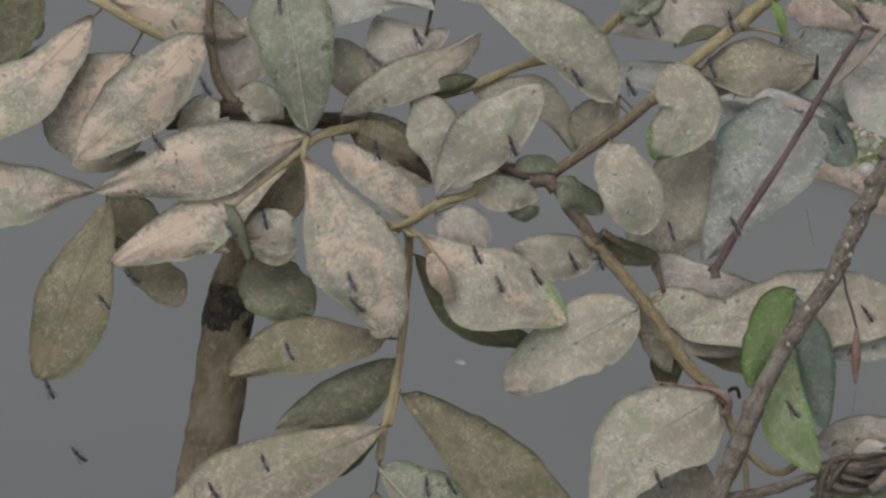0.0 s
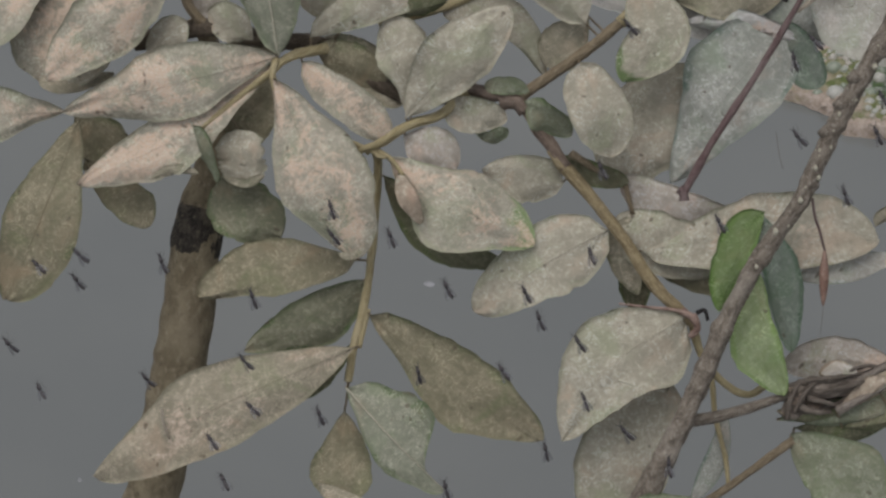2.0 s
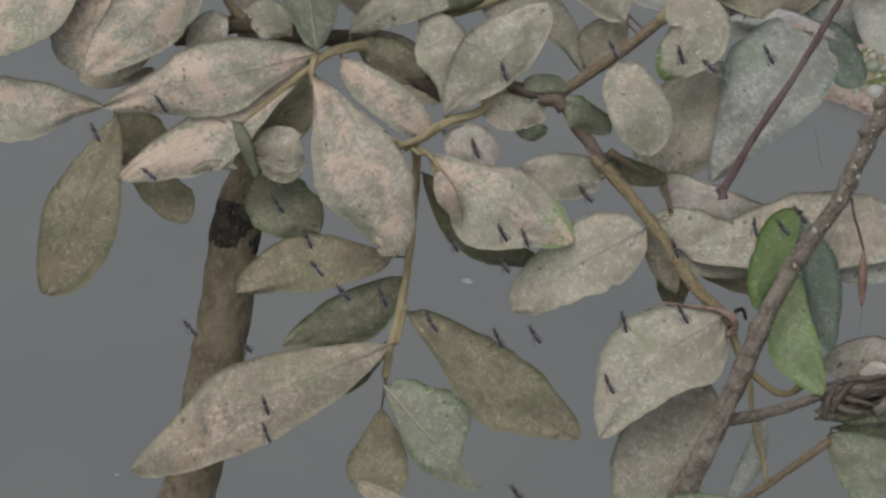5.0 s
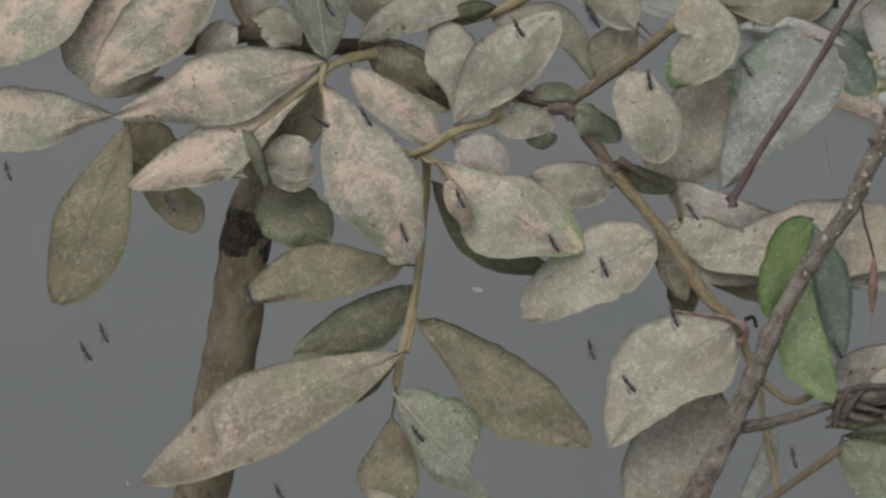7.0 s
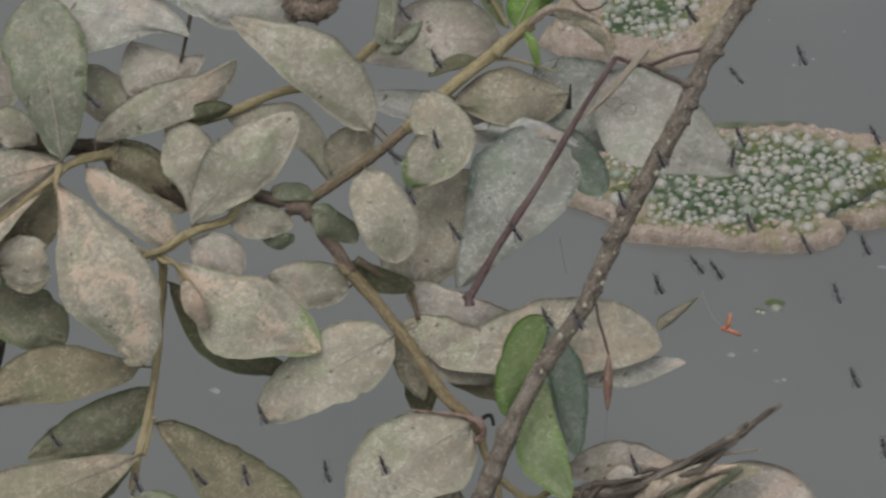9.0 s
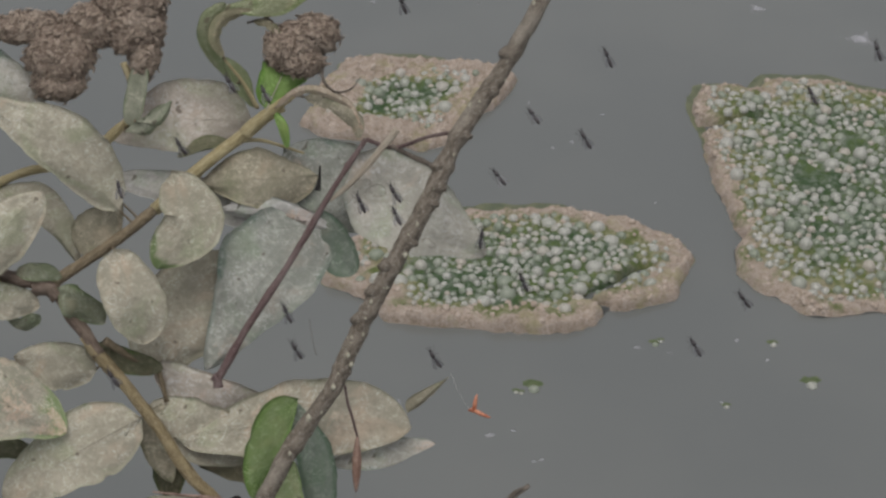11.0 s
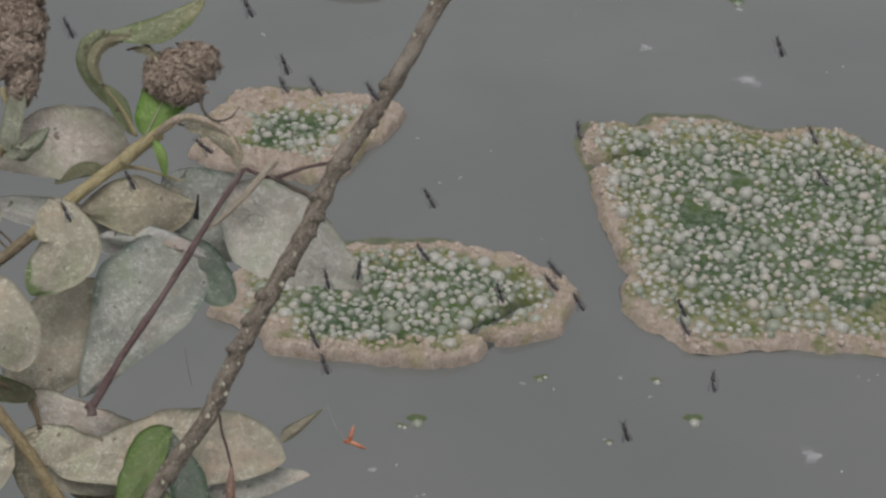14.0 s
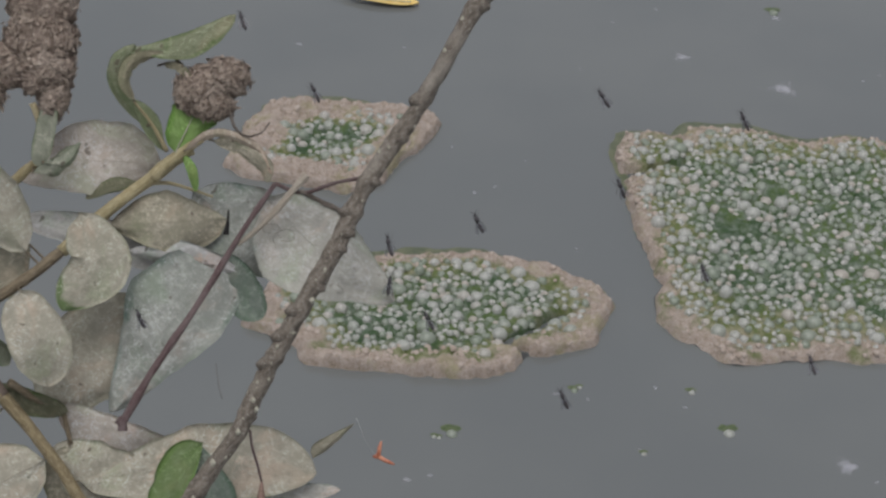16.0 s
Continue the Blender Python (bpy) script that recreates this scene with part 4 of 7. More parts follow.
leaf([(-24.03, -1.55, 0.6), (-23.84, -2.90, 1), (-23.78, -4.26, 0.6)], ((1.07, 1.4, 1.38, 1.25), (1.09, 1.45, 1.48, 1.22)), "dusty", 10, ragged=2)
leaf([(-26.18, -1.32, 1.4), (-25.63, -2.53, 1.8), (-25.03, -4.15, 1.4)], 0.94, "green", 50)
leaf([(-20.38, 2.78, -1.4), (-18.19, 1.74, -1.2), (-16.01, -0.43, -1.4)], 2.40, "brown", -8)
leaf([(-4.12, -7.42, -2.2), (-4.42, -8.97, -2), (-4.39, -10.98, -2.2)], 1.76, "under", 5)
leaf([(-8.10, -3.16, -0.8), (-6.55, -3.93, -0.6), (-4.66, -4.44, -0.9)], 1.24, "under", 25)
leaf([(-36.14, 10.11, -1), (-36.95, 8.37, -0.6), (-38.16, 5.97, -1)], 2.67, "under", 8)
leaf([(-39.27, 8.76, -1.4), (-37.07, 8.40, -1), (-36.17, 7.25, -1.4)], 1.69, "dusty", 8)
leaf([(0.11, -15.91, -0.8), (-0.40, -18.16, -0.6), (-1.66, -20.45, -0.6)], 1.13, "veil2", 15)
leaf([(-18.90, -7.69, 2.3), (-18.31, -7.79, 2.5), (-17.72, -7.59, 2.3)], 0.41, "brown", 10)
leaf([(-28.37, -3.93, 1.2), (-27.17, -3.56, 1.4), (-25.98, -3.70, 1.2)], 0.53, "brown", 30, cup=0.5)
leaf([(-24.89, -3.89, 0.9), (-23.71, -4.23, 1.1), (-22.71, -3.85, 0.9)], 0.44, "brown", 20)
leaf([(-21.57, 2.94, -1.6), (-23.16, 2.54, -1.5), (-25.08, 3.06, -1.7)], 1.19, "brown", 10)
leaf([(-16.76, 3.83, -0.2), (-15.15, 4.22, 0.1), (-13.54, 4.67, 0.1)], 0.84, "under", 45, cup=0.6)
leaf([(-20.32, 2.63, -1), (-18.85, 1.75, -0.7), (-16.77, 0.79, -1)], 2.25, "under2", 12)
leaf([(6.14, -15.52, 0.9), (7.37, -14.65, 1.2), (8.89, -13.76, 1.1), (10.15, -13.23, 0.9)], 0.67, "pinkish", 35, cup=0.8)
leaf([(8.08, -15.69, 0.7), (9.30, -14.69, 1), (10.70, -13.74, 0.8)], 0.56, "tan", 40, cup=0.8)
leaf([(4.64, -13.86, 0.7), (5.46, -13.47, 1), (6.44, -13.67, 0.8)], 0.72, "pinkish", -20, cup=0.6)
# Two dark pieces stand in for the shade inside the crumpled leaf.
leaf([(2.56, -15.70, 0.4), (4.07, -16.13, 0.6), (6.16, -15.71, 0.5)], 0.67, "under", 30, cup=0.6)
leaf([(5.74, -16.57, 0.3), (7.94, -16.20, 0.6), (9.89, -15.11, 0.5)], 0.84, "under", 20, cup=0.6)
leaf([(-6.19, 7.61, 0.7), (-5.92, 8.69, 1), (-5.50, 10.84, 1.1)], 1.06, "dustygreen", -8, p=0.5, q=0.4)
leaf([(-5.88, 7.75, 1.1), (-4.78, 7.74, 1.4), (-4.06, 8.77, 1.4)], 0.66, "dustygreen", 30, cup=0.6)
leaf([(-5.72, -6.56, -1), (-2.95, -7.52, -0.7), (0.38, -8.52, -0.9)], 3.10, "dusty", 8, p=0.5, q=0.5)



# ---------------- bare dead branch in front ----------------
dead = tagged(new("dead_branch"), "bare grey brown dead branch leaning across the leaves", "branch")
dead.location = at((10, -50, -10))
stick, stick_line, stick_r = stem([(17.62, 19.48, 3), (16.24, 17.08, 3), (14.81, 15.11, 3), (12.40, 10.83, 3), (10.11, 7.44, 3), (9.03, 5.36, 3), (8.01, 3.24, 3), (6.58, 0.69, 3), (5.38, -1.50, 3), (4.36, -3.55, 3), (3.57, -5.32, 3), (2.08, -7.39, 3), (0.41, -10.22, 3), (-1.14, -13.79, 3), (-2.40, -16.55, 3), (-4.16, -19.89, 3), (-5.38, -22.27, 3), (-6.72, -24.94, 3), (-12.08, -35.62, 1), (-17, -95, -55)], [0.40, 0.42, 0.42, 0.40, 0.42, 0.44, 0.44, 0.44, 0.42, 0.41, 0.41, 0.42, 0.46, 0.51, 0.57, 0.63, 0.70, 0.92, 1.1], "stick", dead, "stem", "knobbly grey brown dead stem", 0.24,
    [(k + 0.17 + 0.3 * math.sin(k * 2.3), 0.16 + 0.10 * math.sin(k * 1.7)) for k in range(1, 18)], 16)
for i, side in ((30, 1), (48, -1), (68, 1), (80, -1), (94, 1), (106, 1), (122, -1), (132, -1), (56, 1), (88, 1), (113, -1)):
    p = stick_line[i] + EX * side * stick_r[i] * 0.75 + EZ * stick_r[i] * 0.5
    v, f = tube([p - EX * side * 0.003, p + EY * 0.001, p + EX * side * 0.003 + EZ * 0.001], [0.0026, 0.0032, 0.0012], 8, 0.5, i)
    put("bud_scar", v, f, BARK["stick"], stick, base=p)
branch([(-2.43, -16.02, 2.8), (-0.66, -15.84, 2), (1.27, -15.43, 1.2), (3.21, -14.89, 0.5)], 0.34, 0.20, "stick", dead, "side_twig", "", 0.25)
branch([(5.39, 6.88, 0.8), (3.75, 4.41, 0.9), (1.58, 0.79, 0.9), (-0.44, -2.25, 0.9), (-2.05, -5.07, 0.8)], 0.12, 0.20, "purple", dead, "side_twig", "smooth purple brown twig with a broken end", 0.12, 0.25)
branch([(-2.19, -4.68, 0.8), (-1.99, -4.87, 0.8), (-1.96, -5.29, 0.8)], 0.25, 0.22, "purple", dead, "twig_end", "", 0.45)
branch([(5.39, 6.88, 0.8), (6.78, 6.45, 0.9), (8.38, 6.93, 1.8), (9.96, 7.17, 2.8)], 0.10, 0.09, "purple", dead, "side_twig", "", 0.2)
branch([(6.64, 6.53, 0.9), (7.89, 5.91, 1), (8.91, 5.30, 2.4)], 0.13, 0.11, "deadwood", dead, "side_twig", "", 0.3)
branch([(6.93, 7.34, 1), (5.72, 5.88, 1), (4.63, 4.70, 0.9), (3.59, 3.86, 0.8)], 0.20, 0.09, "straw", dead, "bark_strip", "pale strip of peeling bark", 0.4)
branch([(4.20, -5.14, 2.6), (4.33, -6.01, 2.6), (4.55, -6.70, 2.5), (4.80, -7.66, 2.3)], 0.07, 0.06, "purple", dead, "pod_stalk", "", 0.1)
branch([(10.43, -12.80, 0.2), (11.59, -12.64, 0.2), (12.36, -12.54, 0.2)], 0.09, 0.05, "straw", dead, "side_twig", "", 0.2)
branch([(3.12, 10.45, 1.6), (3.35, 9.62, 1.7), (3.90, 9.16, 1.7), (4.64, 9.31, 1.7), (5.10, 9.87, 1.7)], 0.07, 0.03, "deadwood", shrub, "tendril", "thin dark curved tendril", 0.1)


def pod():
    """A withered spindle-shaped catkin of a few thin husks."""
    a, z = at((4.80, -7.60, 2.3)), at((4.72, -10.35, 2.3))
    for k in range(5):
        off = EX * 0.0010 * math.cos(k * 1.26) + EZ * 0.0010 * math.sin(k * 1.26)
        line = [a.lerp(z, i / 10) + off * math.sin(math.pi * i / 10) for i in range(11)]
        v, f = tube(line, [0.0004 + 0.0012 * abs(math.sin(math.pi * i / 10)) ** 0.8 for i in range(11)], 6, 0.3, k)
        put("husk", v, f, BARK["pod"], dead, "withered reddish brown husk", base=line[0])


pod()
branch([(-5.16, -10.32, 0.9), (-3.78, -10.49, 1), (-2.40, -10.66, 1), (-1.44, -10.94, 1)], 0.05, 0.12, "scrap", None, "bark_strip", "pinkish strip of torn bark", 0.5)
branch([(-2.07, -10.73, 0.9), (-1.58, -10.99, 1.1), (-1.31, -11.55, 1), (-1.73, -11.98, 0.9)], 0.22, 0.12, "scrap", None, "broken_end", "reddish splintered twig end", 0.6)
branch([(-1.36, -10.78, 1), (-0.97, -10.66, 1.1), (-0.81, -11.16, 1.1)], 0.11, 0.09, "black", None, "bud_scale", "black hooked bud scale", 0.2)
branch([(3.13, 5.57, 1), (3.08, 4.82, 1), (3.00, 4.35, 1)], 0.05, 0.14, "black", None, "bud_scale", "black dangling bud scale", 0.2)

# ---------------- small marks: curled tendrils, pale rims, cracks, lichen ----------------
def curl(p, radius, turns, seed):
    """A thin curled dark tendril lying on a leaf."""
    rng = random.Random(seed)
    n = 36
    line = []
    for i in range(n + 1):
        a = 6.2832 * turns * i / n + seed
        rr = radius * (0.45 + 0.55 * i / n + 0.25 * math.sin(i * 0.31 + seed))
        line.append(at((p[0] + rr * math.cos(a), p[1] + rr * 0.8 * math.sin(a), p[2] + 0.3 * i / n)))
    v, f = tube(line, [0.00013] * (n + 1), 5)
    put("tendril", v, f, BARK["deadwood"], shrub, "thin dark curled tendril")


curl((5.85, 4.32, 0.4), 0.55, 1.3, 2)
curl((5.29, 4.72, 0.5), 0.42, 0.9, 5)
curl((8.52, 1.69, 0.4), 0.35, 0.8, 4)
branch([(2.58, -1.98, -0.6), (2.67, -2.54, -0.5), (2.78, -3.24, -0.4), (2.93, -3.79, -0.4)], 0.012, 0.010, "deadwood", None, "root_hair", "hair-thin dangling fibre", 0.1)
branch([(4.74, -10.10, 2.3), (4.68, -10.93, 2.3), (4.56, -11.90, 2.2)], 0.008, 0.006, "deadwood", dead, "root_hair", "", 0.1)
branch([(-27.85, -15.37, 2.15), (-27.80, -15.93, 2.2), (-27.67, -16.45, 2.15), (-27.52, -16.91, 2.1)], 0.08, 0.05, "straw", None, "leaf_crack", "pale crease in a leaf", 0.3)
branch([(-5.15, -13.96, 2.25), (-4.71, -14.11, 2.4), (-4.28, -14.29, 2.25)], 0.06, 0.05, "rib", None, "dry_scale", "pale dry scale on a leaf", 0.4)
branch([(-6.45, -7.21, 1.7), (-6.39, -7.34, 1.8), (-6.42, -7.48, 1.7)], 0.09, 0.09, "rib", None, "dry_scale", "", 0.3)
mark = random.Random(21)
for k in range(46):
    i = mark.randrange(16, 184)
    if i < len(stick_line):
        a = mark.uniform(-1.3, 1.3)
        p = stick_line[i] + (EZ * math.cos(a) + EX * math.sin(a)) * stick_r[i] * 0.98
        s = 0.0005 + 0.0013 * mark.random() ** 2
        v, f = tube([p - EY * s, p + EZ * s * 0.3, p + EY * s], [s * 0.5, s * 0.9, s * 0.4], 6, 0.5, k)
        put("lichen_fleck", v, f, BARK["rib"], stick, base=p)

# ---------------- clumps of dried silk and husks ----------------
def clump(points, radii, flakes, seed, label):
    """Lumps of dried brown litter along a line, with loose flakes on them."""
    rng = random.Random(seed)
    centres = [at(p) for p in points]
    verts, faces = [], []
    for c, (a, b, d) in zip(centres, radii):
        n, m = 26, 20
        start = len(verts)
        for i in range(m + 1):
            for j in range(n):
                th, ph = math.pi * i / m, 2 * math.pi * j / n
                q = Vector((math.sin(th) * math.cos(ph), math.cos(th), math.sin(th) * math.sin(ph)))
                s = 1 + 0.20 * noise.noise(q * 2.2 + c * 40) + 0.20 * noise.noise(q * 6 + c * 40) + 0.13 * noise.noise(q * 15 + c * 40)
                verts.append(c + (EX * q.x * a + EY * q.y * b + EZ * q.z * d) * 0.01 * s)
        for i in range(m):
            for j in range(n):
                faces.append((start + i * n + j, start + (i + 1) * n + j, start + (i + 1) * n + (j + 1) % n, start + i * n + (j + 1) % n))
    body = put("litter_clump", verts, faces, BARK["husk"], shrub, label, base=centres[0])
    fv, ff = [], []
    for k in range(flakes):
        i = rng.randrange(len(centres))
        q = Vector((rng.gauss(0, 1), rng.gauss(0, 1), abs(rng.gauss(0, 1)) * 0.9 + 0.05)).normalized()
        s = 1 + 0.20 * noise.noise(q * 2.2 + centres[i] * 40) + 0.20 * noise.noise(q * 6 + centres[i] * 40) + 0.13 * noise.noise(q * 15 + centres[i] * 40)
        c = centres[i] + (EX * q.x * radii[i][0] + EY * q.y * radii[i][1] + EZ * q.z * radii[i][2]) * 0.01 * s
        nrm = (EX * q.x + EY * q.y + EZ * q.z).normalized()
        a = Vector((rng.gauss(0, 1), rng.gauss(0, 1), rng.gauss(0, 1)))
        a = (a - nrm * a.dot(nrm) * 0.85).normalized() * rng.uniform(0.0010, 0.0030)
        b = nrm.cross(a).normalized() * rng.uniform(0.0003, 0.0010)
        up = nrm * 0.0005
        o = len(fv)
        fv += [c - a, c - a * 0.3 + b + up, c + a * 0.6 + b * 0.7 + up, c + a + up * 1.6, c + a * 0.4 - b + up, c - a * 0.5 - b * 0.8, c + up * 1.4]
        ff += [(o + 6, o, o + 1), (o + 6, o + 1, o + 2), (o + 6, o + 2, o + 3), (o + 6, o + 3, o + 4), (o + 6, o + 4, o + 5), (o + 6, o + 5, o)]
    tagged(put("husk_litter", fv, ff, BARK["flake"], body, "loose pale brown husk flakes", base=centres[0]), kind="stuff")


clump([(-6.02, 15.63, 0.6), (-6.01, 13.84, 0.6), (-5.86, 12.46, 0.6), (-5.44, 11.08, 0.6)], [(1.78, 1.7, 1.0), (1.78, 1.5, 1.0), (1.55, 1.4, 1.0), (0.78, 1.15, 0.7)], 1500, 3, "hanging brown clump of dried husks and silk")
clump([(-7.74, 12.53, 0.2), (-9.55, 11.15, 0.3), (-9.57, 9.75, 0.3), (-11.07, 12.42, 0.2)], [(1.7, 1.1, 0.9), (1.7, 1.5, 1.0), (1.3, 0.9, 0.7), (2.0, 0.8, 0.7)], 1300, 5, "crumbling brown clump of dried husks and silk")
clump([(2.01, 11.45, 1.2), (2.96, 12.01, 1.3), (1.24, 11.30, 1.1), (2.29, 10.61, 1.3)], [(1.3, 1.2, 0.9), (1.2, 1.0, 0.9), (0.8, 1.1, 0.7), (1.1, 0.7, 0.7)], 900, 8, "rounded brown clump of dried husks on a green leaf")
clump([(3.48, -15.04, 0.4), (5.20, -14.49, 0.4), (6.87, -14.16, 0.4), (4.42, -15.60, 0.2)], [(0.5, 0.5, 0.4), (0.7, 0.3, 0.3), (0.7, 0.28, 0.3), (0.6, 0.3, 0.3)], 260, 12, "shredded dark bark litter caught on a dead branch")
branch([(-6.45, 10.69, 0.8), (-5.98, 9.31, 0.6), (-5.96, 7.94, 0.2)], 0.16, 0.2, "twigpale")

# ---------------- floating algae ----------------
def ring_radius(outline, cx, cy, angle):
    """Distance from the middle to a closed outline in one direction."""
    best = 0.02
    d = Vector((math.cos(angle), math.sin(angle)))
    for (ax, ay), (bx, by) in zip(outline, outline[1:] + outline[:1]):
        e = Vector((bx - ax, by - ay))
        det = d.x * -e.y + e.x * d.y
        if abs(det) > 1e-9:
            r = ((ax - cx) * -e.y + e.x * (ay - cy)) / det
            k = (d.x * (ay - cy) - d.y * (ax - cx)) / det
            if r > 0 and 0 <= k <= 1:
                best = max(best, r)
    return best


BUBBLES = []
for k in range(6):
    n, m = 10, 4
    vs = [Vector((math.sin(i / m * 1.75) * math.cos(6.2832 * j / n), math.sin(i / m * 1.75) * math.sin(6.2832 * j / n), math.cos(i / m * 1.75) * 0.9)) for i in range(1, m + 1) for j in range(n)]
    vs = [v * (1 + 0.10 * noise.noise(v * 1.7 + Vector((k * 9, 0, 0)))) for v in vs] + [Vector((0, 0, 0.9))]
    fs = [(i * n + j, (i + 1) * n + j, (i + 1) * n + (j + 1) % n, i * n + (j + 1) % n) for i in range(m - 1) for j in range(n)]
    fs += [(n * m, j, (j + 1) % n) for j in range(n)]
    BUBBLES.append(mesh_of("bubble", vs, fs, BUBBLE))


def algae_mat(outline, label, bubbles, seed, clear, lumps, crusty=1.0, cracks=(), tall=0.012):
    """A raft of algae with a crusted rim, floating in the water, and gas bubbles caught in it. clear: how far in from the rim the bubbles begin."""
    rng = random.Random(seed)
    cx, cy = sum(p[0] for p in outline) / len(outline), sum(p[1] for p in outline) / len(outline)
    n, m = 260, 40
    reach = [ring_radius(outline, cx, cy, 6.28319 * j / n) for j in range(n)]
    reach = [(reach[j - 1] + 2 * reach[j] + reach[(j + 1) % n]) / 4 for j in range(n)]
    reach = [r + 0.007 * noise.noise(Vector((math.cos(6.283 * j / n) * r * 25, math.sin(6.283 * j / n) * r * 25, seed))) + 0.004 * noise.noise(Vector((math.cos(6.283 * j / n) * r * 90, math.sin(6.283 * j / n) * r * 90, seed))) for j, r in enumerate(reach)]

    def height(x, y, s):
        lump = 0.006 * noise.noise(Vector((x * 28, y * 28, seed))) + 0.005 * noise.noise(Vector((x * 75, y * 75, seed))) + 0.004 * noise.noise(Vector((x * 170, y * 170, seed)))
        edge = min(1.0, (1 - s) / 0.045)
        for (ax, ay), (bx, by) in zip(cracks, cracks[1:]):
            ex, ey = bx - ax, by - ay
            f = max(0.0, min(1.0, ((x - ax) * ex + (y - ay) * ey) / (ex * ex + ey * ey)))
            lump -= 0.024 * math.exp(-(((x - ax - f * ex) ** 2 + (y - ay - f * ey) ** 2) / 0.0055**2))
        return -0.006 * (1 - edge) + edge**0.6 * (tall + lump) - 0.35 * tall * max(0.0, 1 - s * 1.3)

    verts, uvs, faces = [Vector((cx, cy, height(cx, cy, 0)))], [(0.0, 0.0)], []
    for i in range(1, m + 1):
        s = 1 - (1 - i / m) ** 1.25
        for j in range(n):
            a = 6.28319 * j / n
            x, y = cx + math.cos(a) * reach[j] * s, cy + math.sin(a) * reach[j] * s
            verts.append(Vector((x, y, height(x, y, s))))
            uvs.append((s * crusty, j / n))
    for j in range(n):
        faces.append((0, 1 + j, 1 + (j + 1) % n))
    for i in range(m - 1):
        for j in range(n):
            a, b = 1 + i * n + j, 1 + i * n + (j + 1) % n
            faces.append((a, a + n, b + n, b))
    thing = tagged(new("algae_mat"), label, "algae")
    thing.location = (cx, cy, 0)
    put("raft", verts, faces, ALGAE, thing, "green algae raft with a crusted tan rim", uvs=uvs, base=Vector((cx, cy, 0)))
    placed, rest = [], []
    tries = 0
    while len(placed) < bubbles and tries < bubbles * 40:
        tries += 1
        a = rng.uniform(0, 6.28319)
        j = int(a / 6.28319 * n) % n
        s = math.sqrt(rng.random())
        rim = 1 - clear * (1 + 0.9 * noise.noise(Vector((math.cos(a) * 1.6, math.sin(a) * 1.6, seed + 1)))) / reach[j]
        if s > min(rim * rng.uniform(0.86, 1.03), 1 - 0.016 / reach[j]):
            continue
        x, y = cx + math.cos(a) * reach[j] * s, cy + math.sin(a) * reach[j] * s
        if noise.noise(Vector((x * 16, y * 16, seed + 3))) + rng.uniform(-0.25, 0.25) < -0.30:
            continue
        r = 0.0040 + 0.0064 * rng.random() ** 2.0
        if any((x - b[0]) ** 2 + (y - b[1]) ** 2 < (0.82 * (r + b[2])) ** 2 for b in placed):
            continue
        placed.append((x, y, r, height(x, y, s)))
    placed.sort(key=lambda b: -b[2])
    for x, y, r, z in placed[:290]:
        ob = new("bubble", BUBBLES[rng.randrange(6)])
        ob.parent = thing
        ob.location = (x - cx, y - cy, z - 0.3 * r)
        ob.scale = (r * rng.uniform(0.9, 1.12), r, r * rng.uniform(0.9, 1.2))
    if placed[290:]:
        vs, fs = [], []
        for x, y, r, z in placed[290:]:
            me = BUBBLES[rng.randrange(6)]
            o = len(vs)
            vs += [Vector((x - cx, y - cy, z - 0.25 * r)) + v.co * r for v in me.vertices]
            fs += [tuple(o + i for i in p.vertices) for p in me.polygons]
        ob = part("bubble_froth", mesh_of("bubble_froth", vs, fs, BUBBLE), thing, "small whitish gas bubbles")
        tagged(ob, kind="stuff")
    vs, fs = [], []
    for k in range(lumps):
        a = rng.uniform(0, 6.28319)
        j = int(a / 6.28319 * n) % n
        s = 1 - rng.uniform(0.008, clear * 1.35) / reach[j]
        x, y, r = math.cos(a) * reach[j] * s, math.sin(a) * reach[j] * s, rng.uniform(0.0014, 0.0044)
        me, o = BUBBLES[k % 6], len(vs)
        z = height(cx + x, cy + y, s) - r * 0.45
        vs += [Vector((x, y, z)) + v.co * r for v in me.vertices]
        fs += [tuple(o + i for i in p.vertices) for p in me.polygons]
    tagged(part("crust_grit", mesh_of("crust_grit", vs, fs, CRUST), thing, "knobbly pinkish tan crust"), kind="stuff")
    ring = [Vector((math.cos(6.28319 * j / n), math.sin(6.28319 * j / n), 0)) for j in range(n)]
    wide = [0.0035 + 0.004 * noise.noise(Vector((d.x * 3, d.y * 3, seed + 7))) + 0.036 * max(0.0, d.y) ** 2.5 for d in ring]
    vs = [d * (r - 0.012) + Vector((0, 0, 0.0022)) for d, r in zip(ring, reach)] + [d * (r + w) - Vector((0, 0, 0.0012)) for d, r, w in zip(ring, reach, wide)]
    # The far half is wet weed; the near half is a painted dark reflection.
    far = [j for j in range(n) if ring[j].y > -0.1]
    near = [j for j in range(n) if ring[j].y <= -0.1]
    for some, mat, label in ((far, FRINGE, "olive wet fringe of weed"), (near, RAFT_REFLECTION, "dark strip painted as the raft's reflection")):
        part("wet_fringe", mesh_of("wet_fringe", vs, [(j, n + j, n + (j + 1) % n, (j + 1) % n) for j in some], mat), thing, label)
    return thing


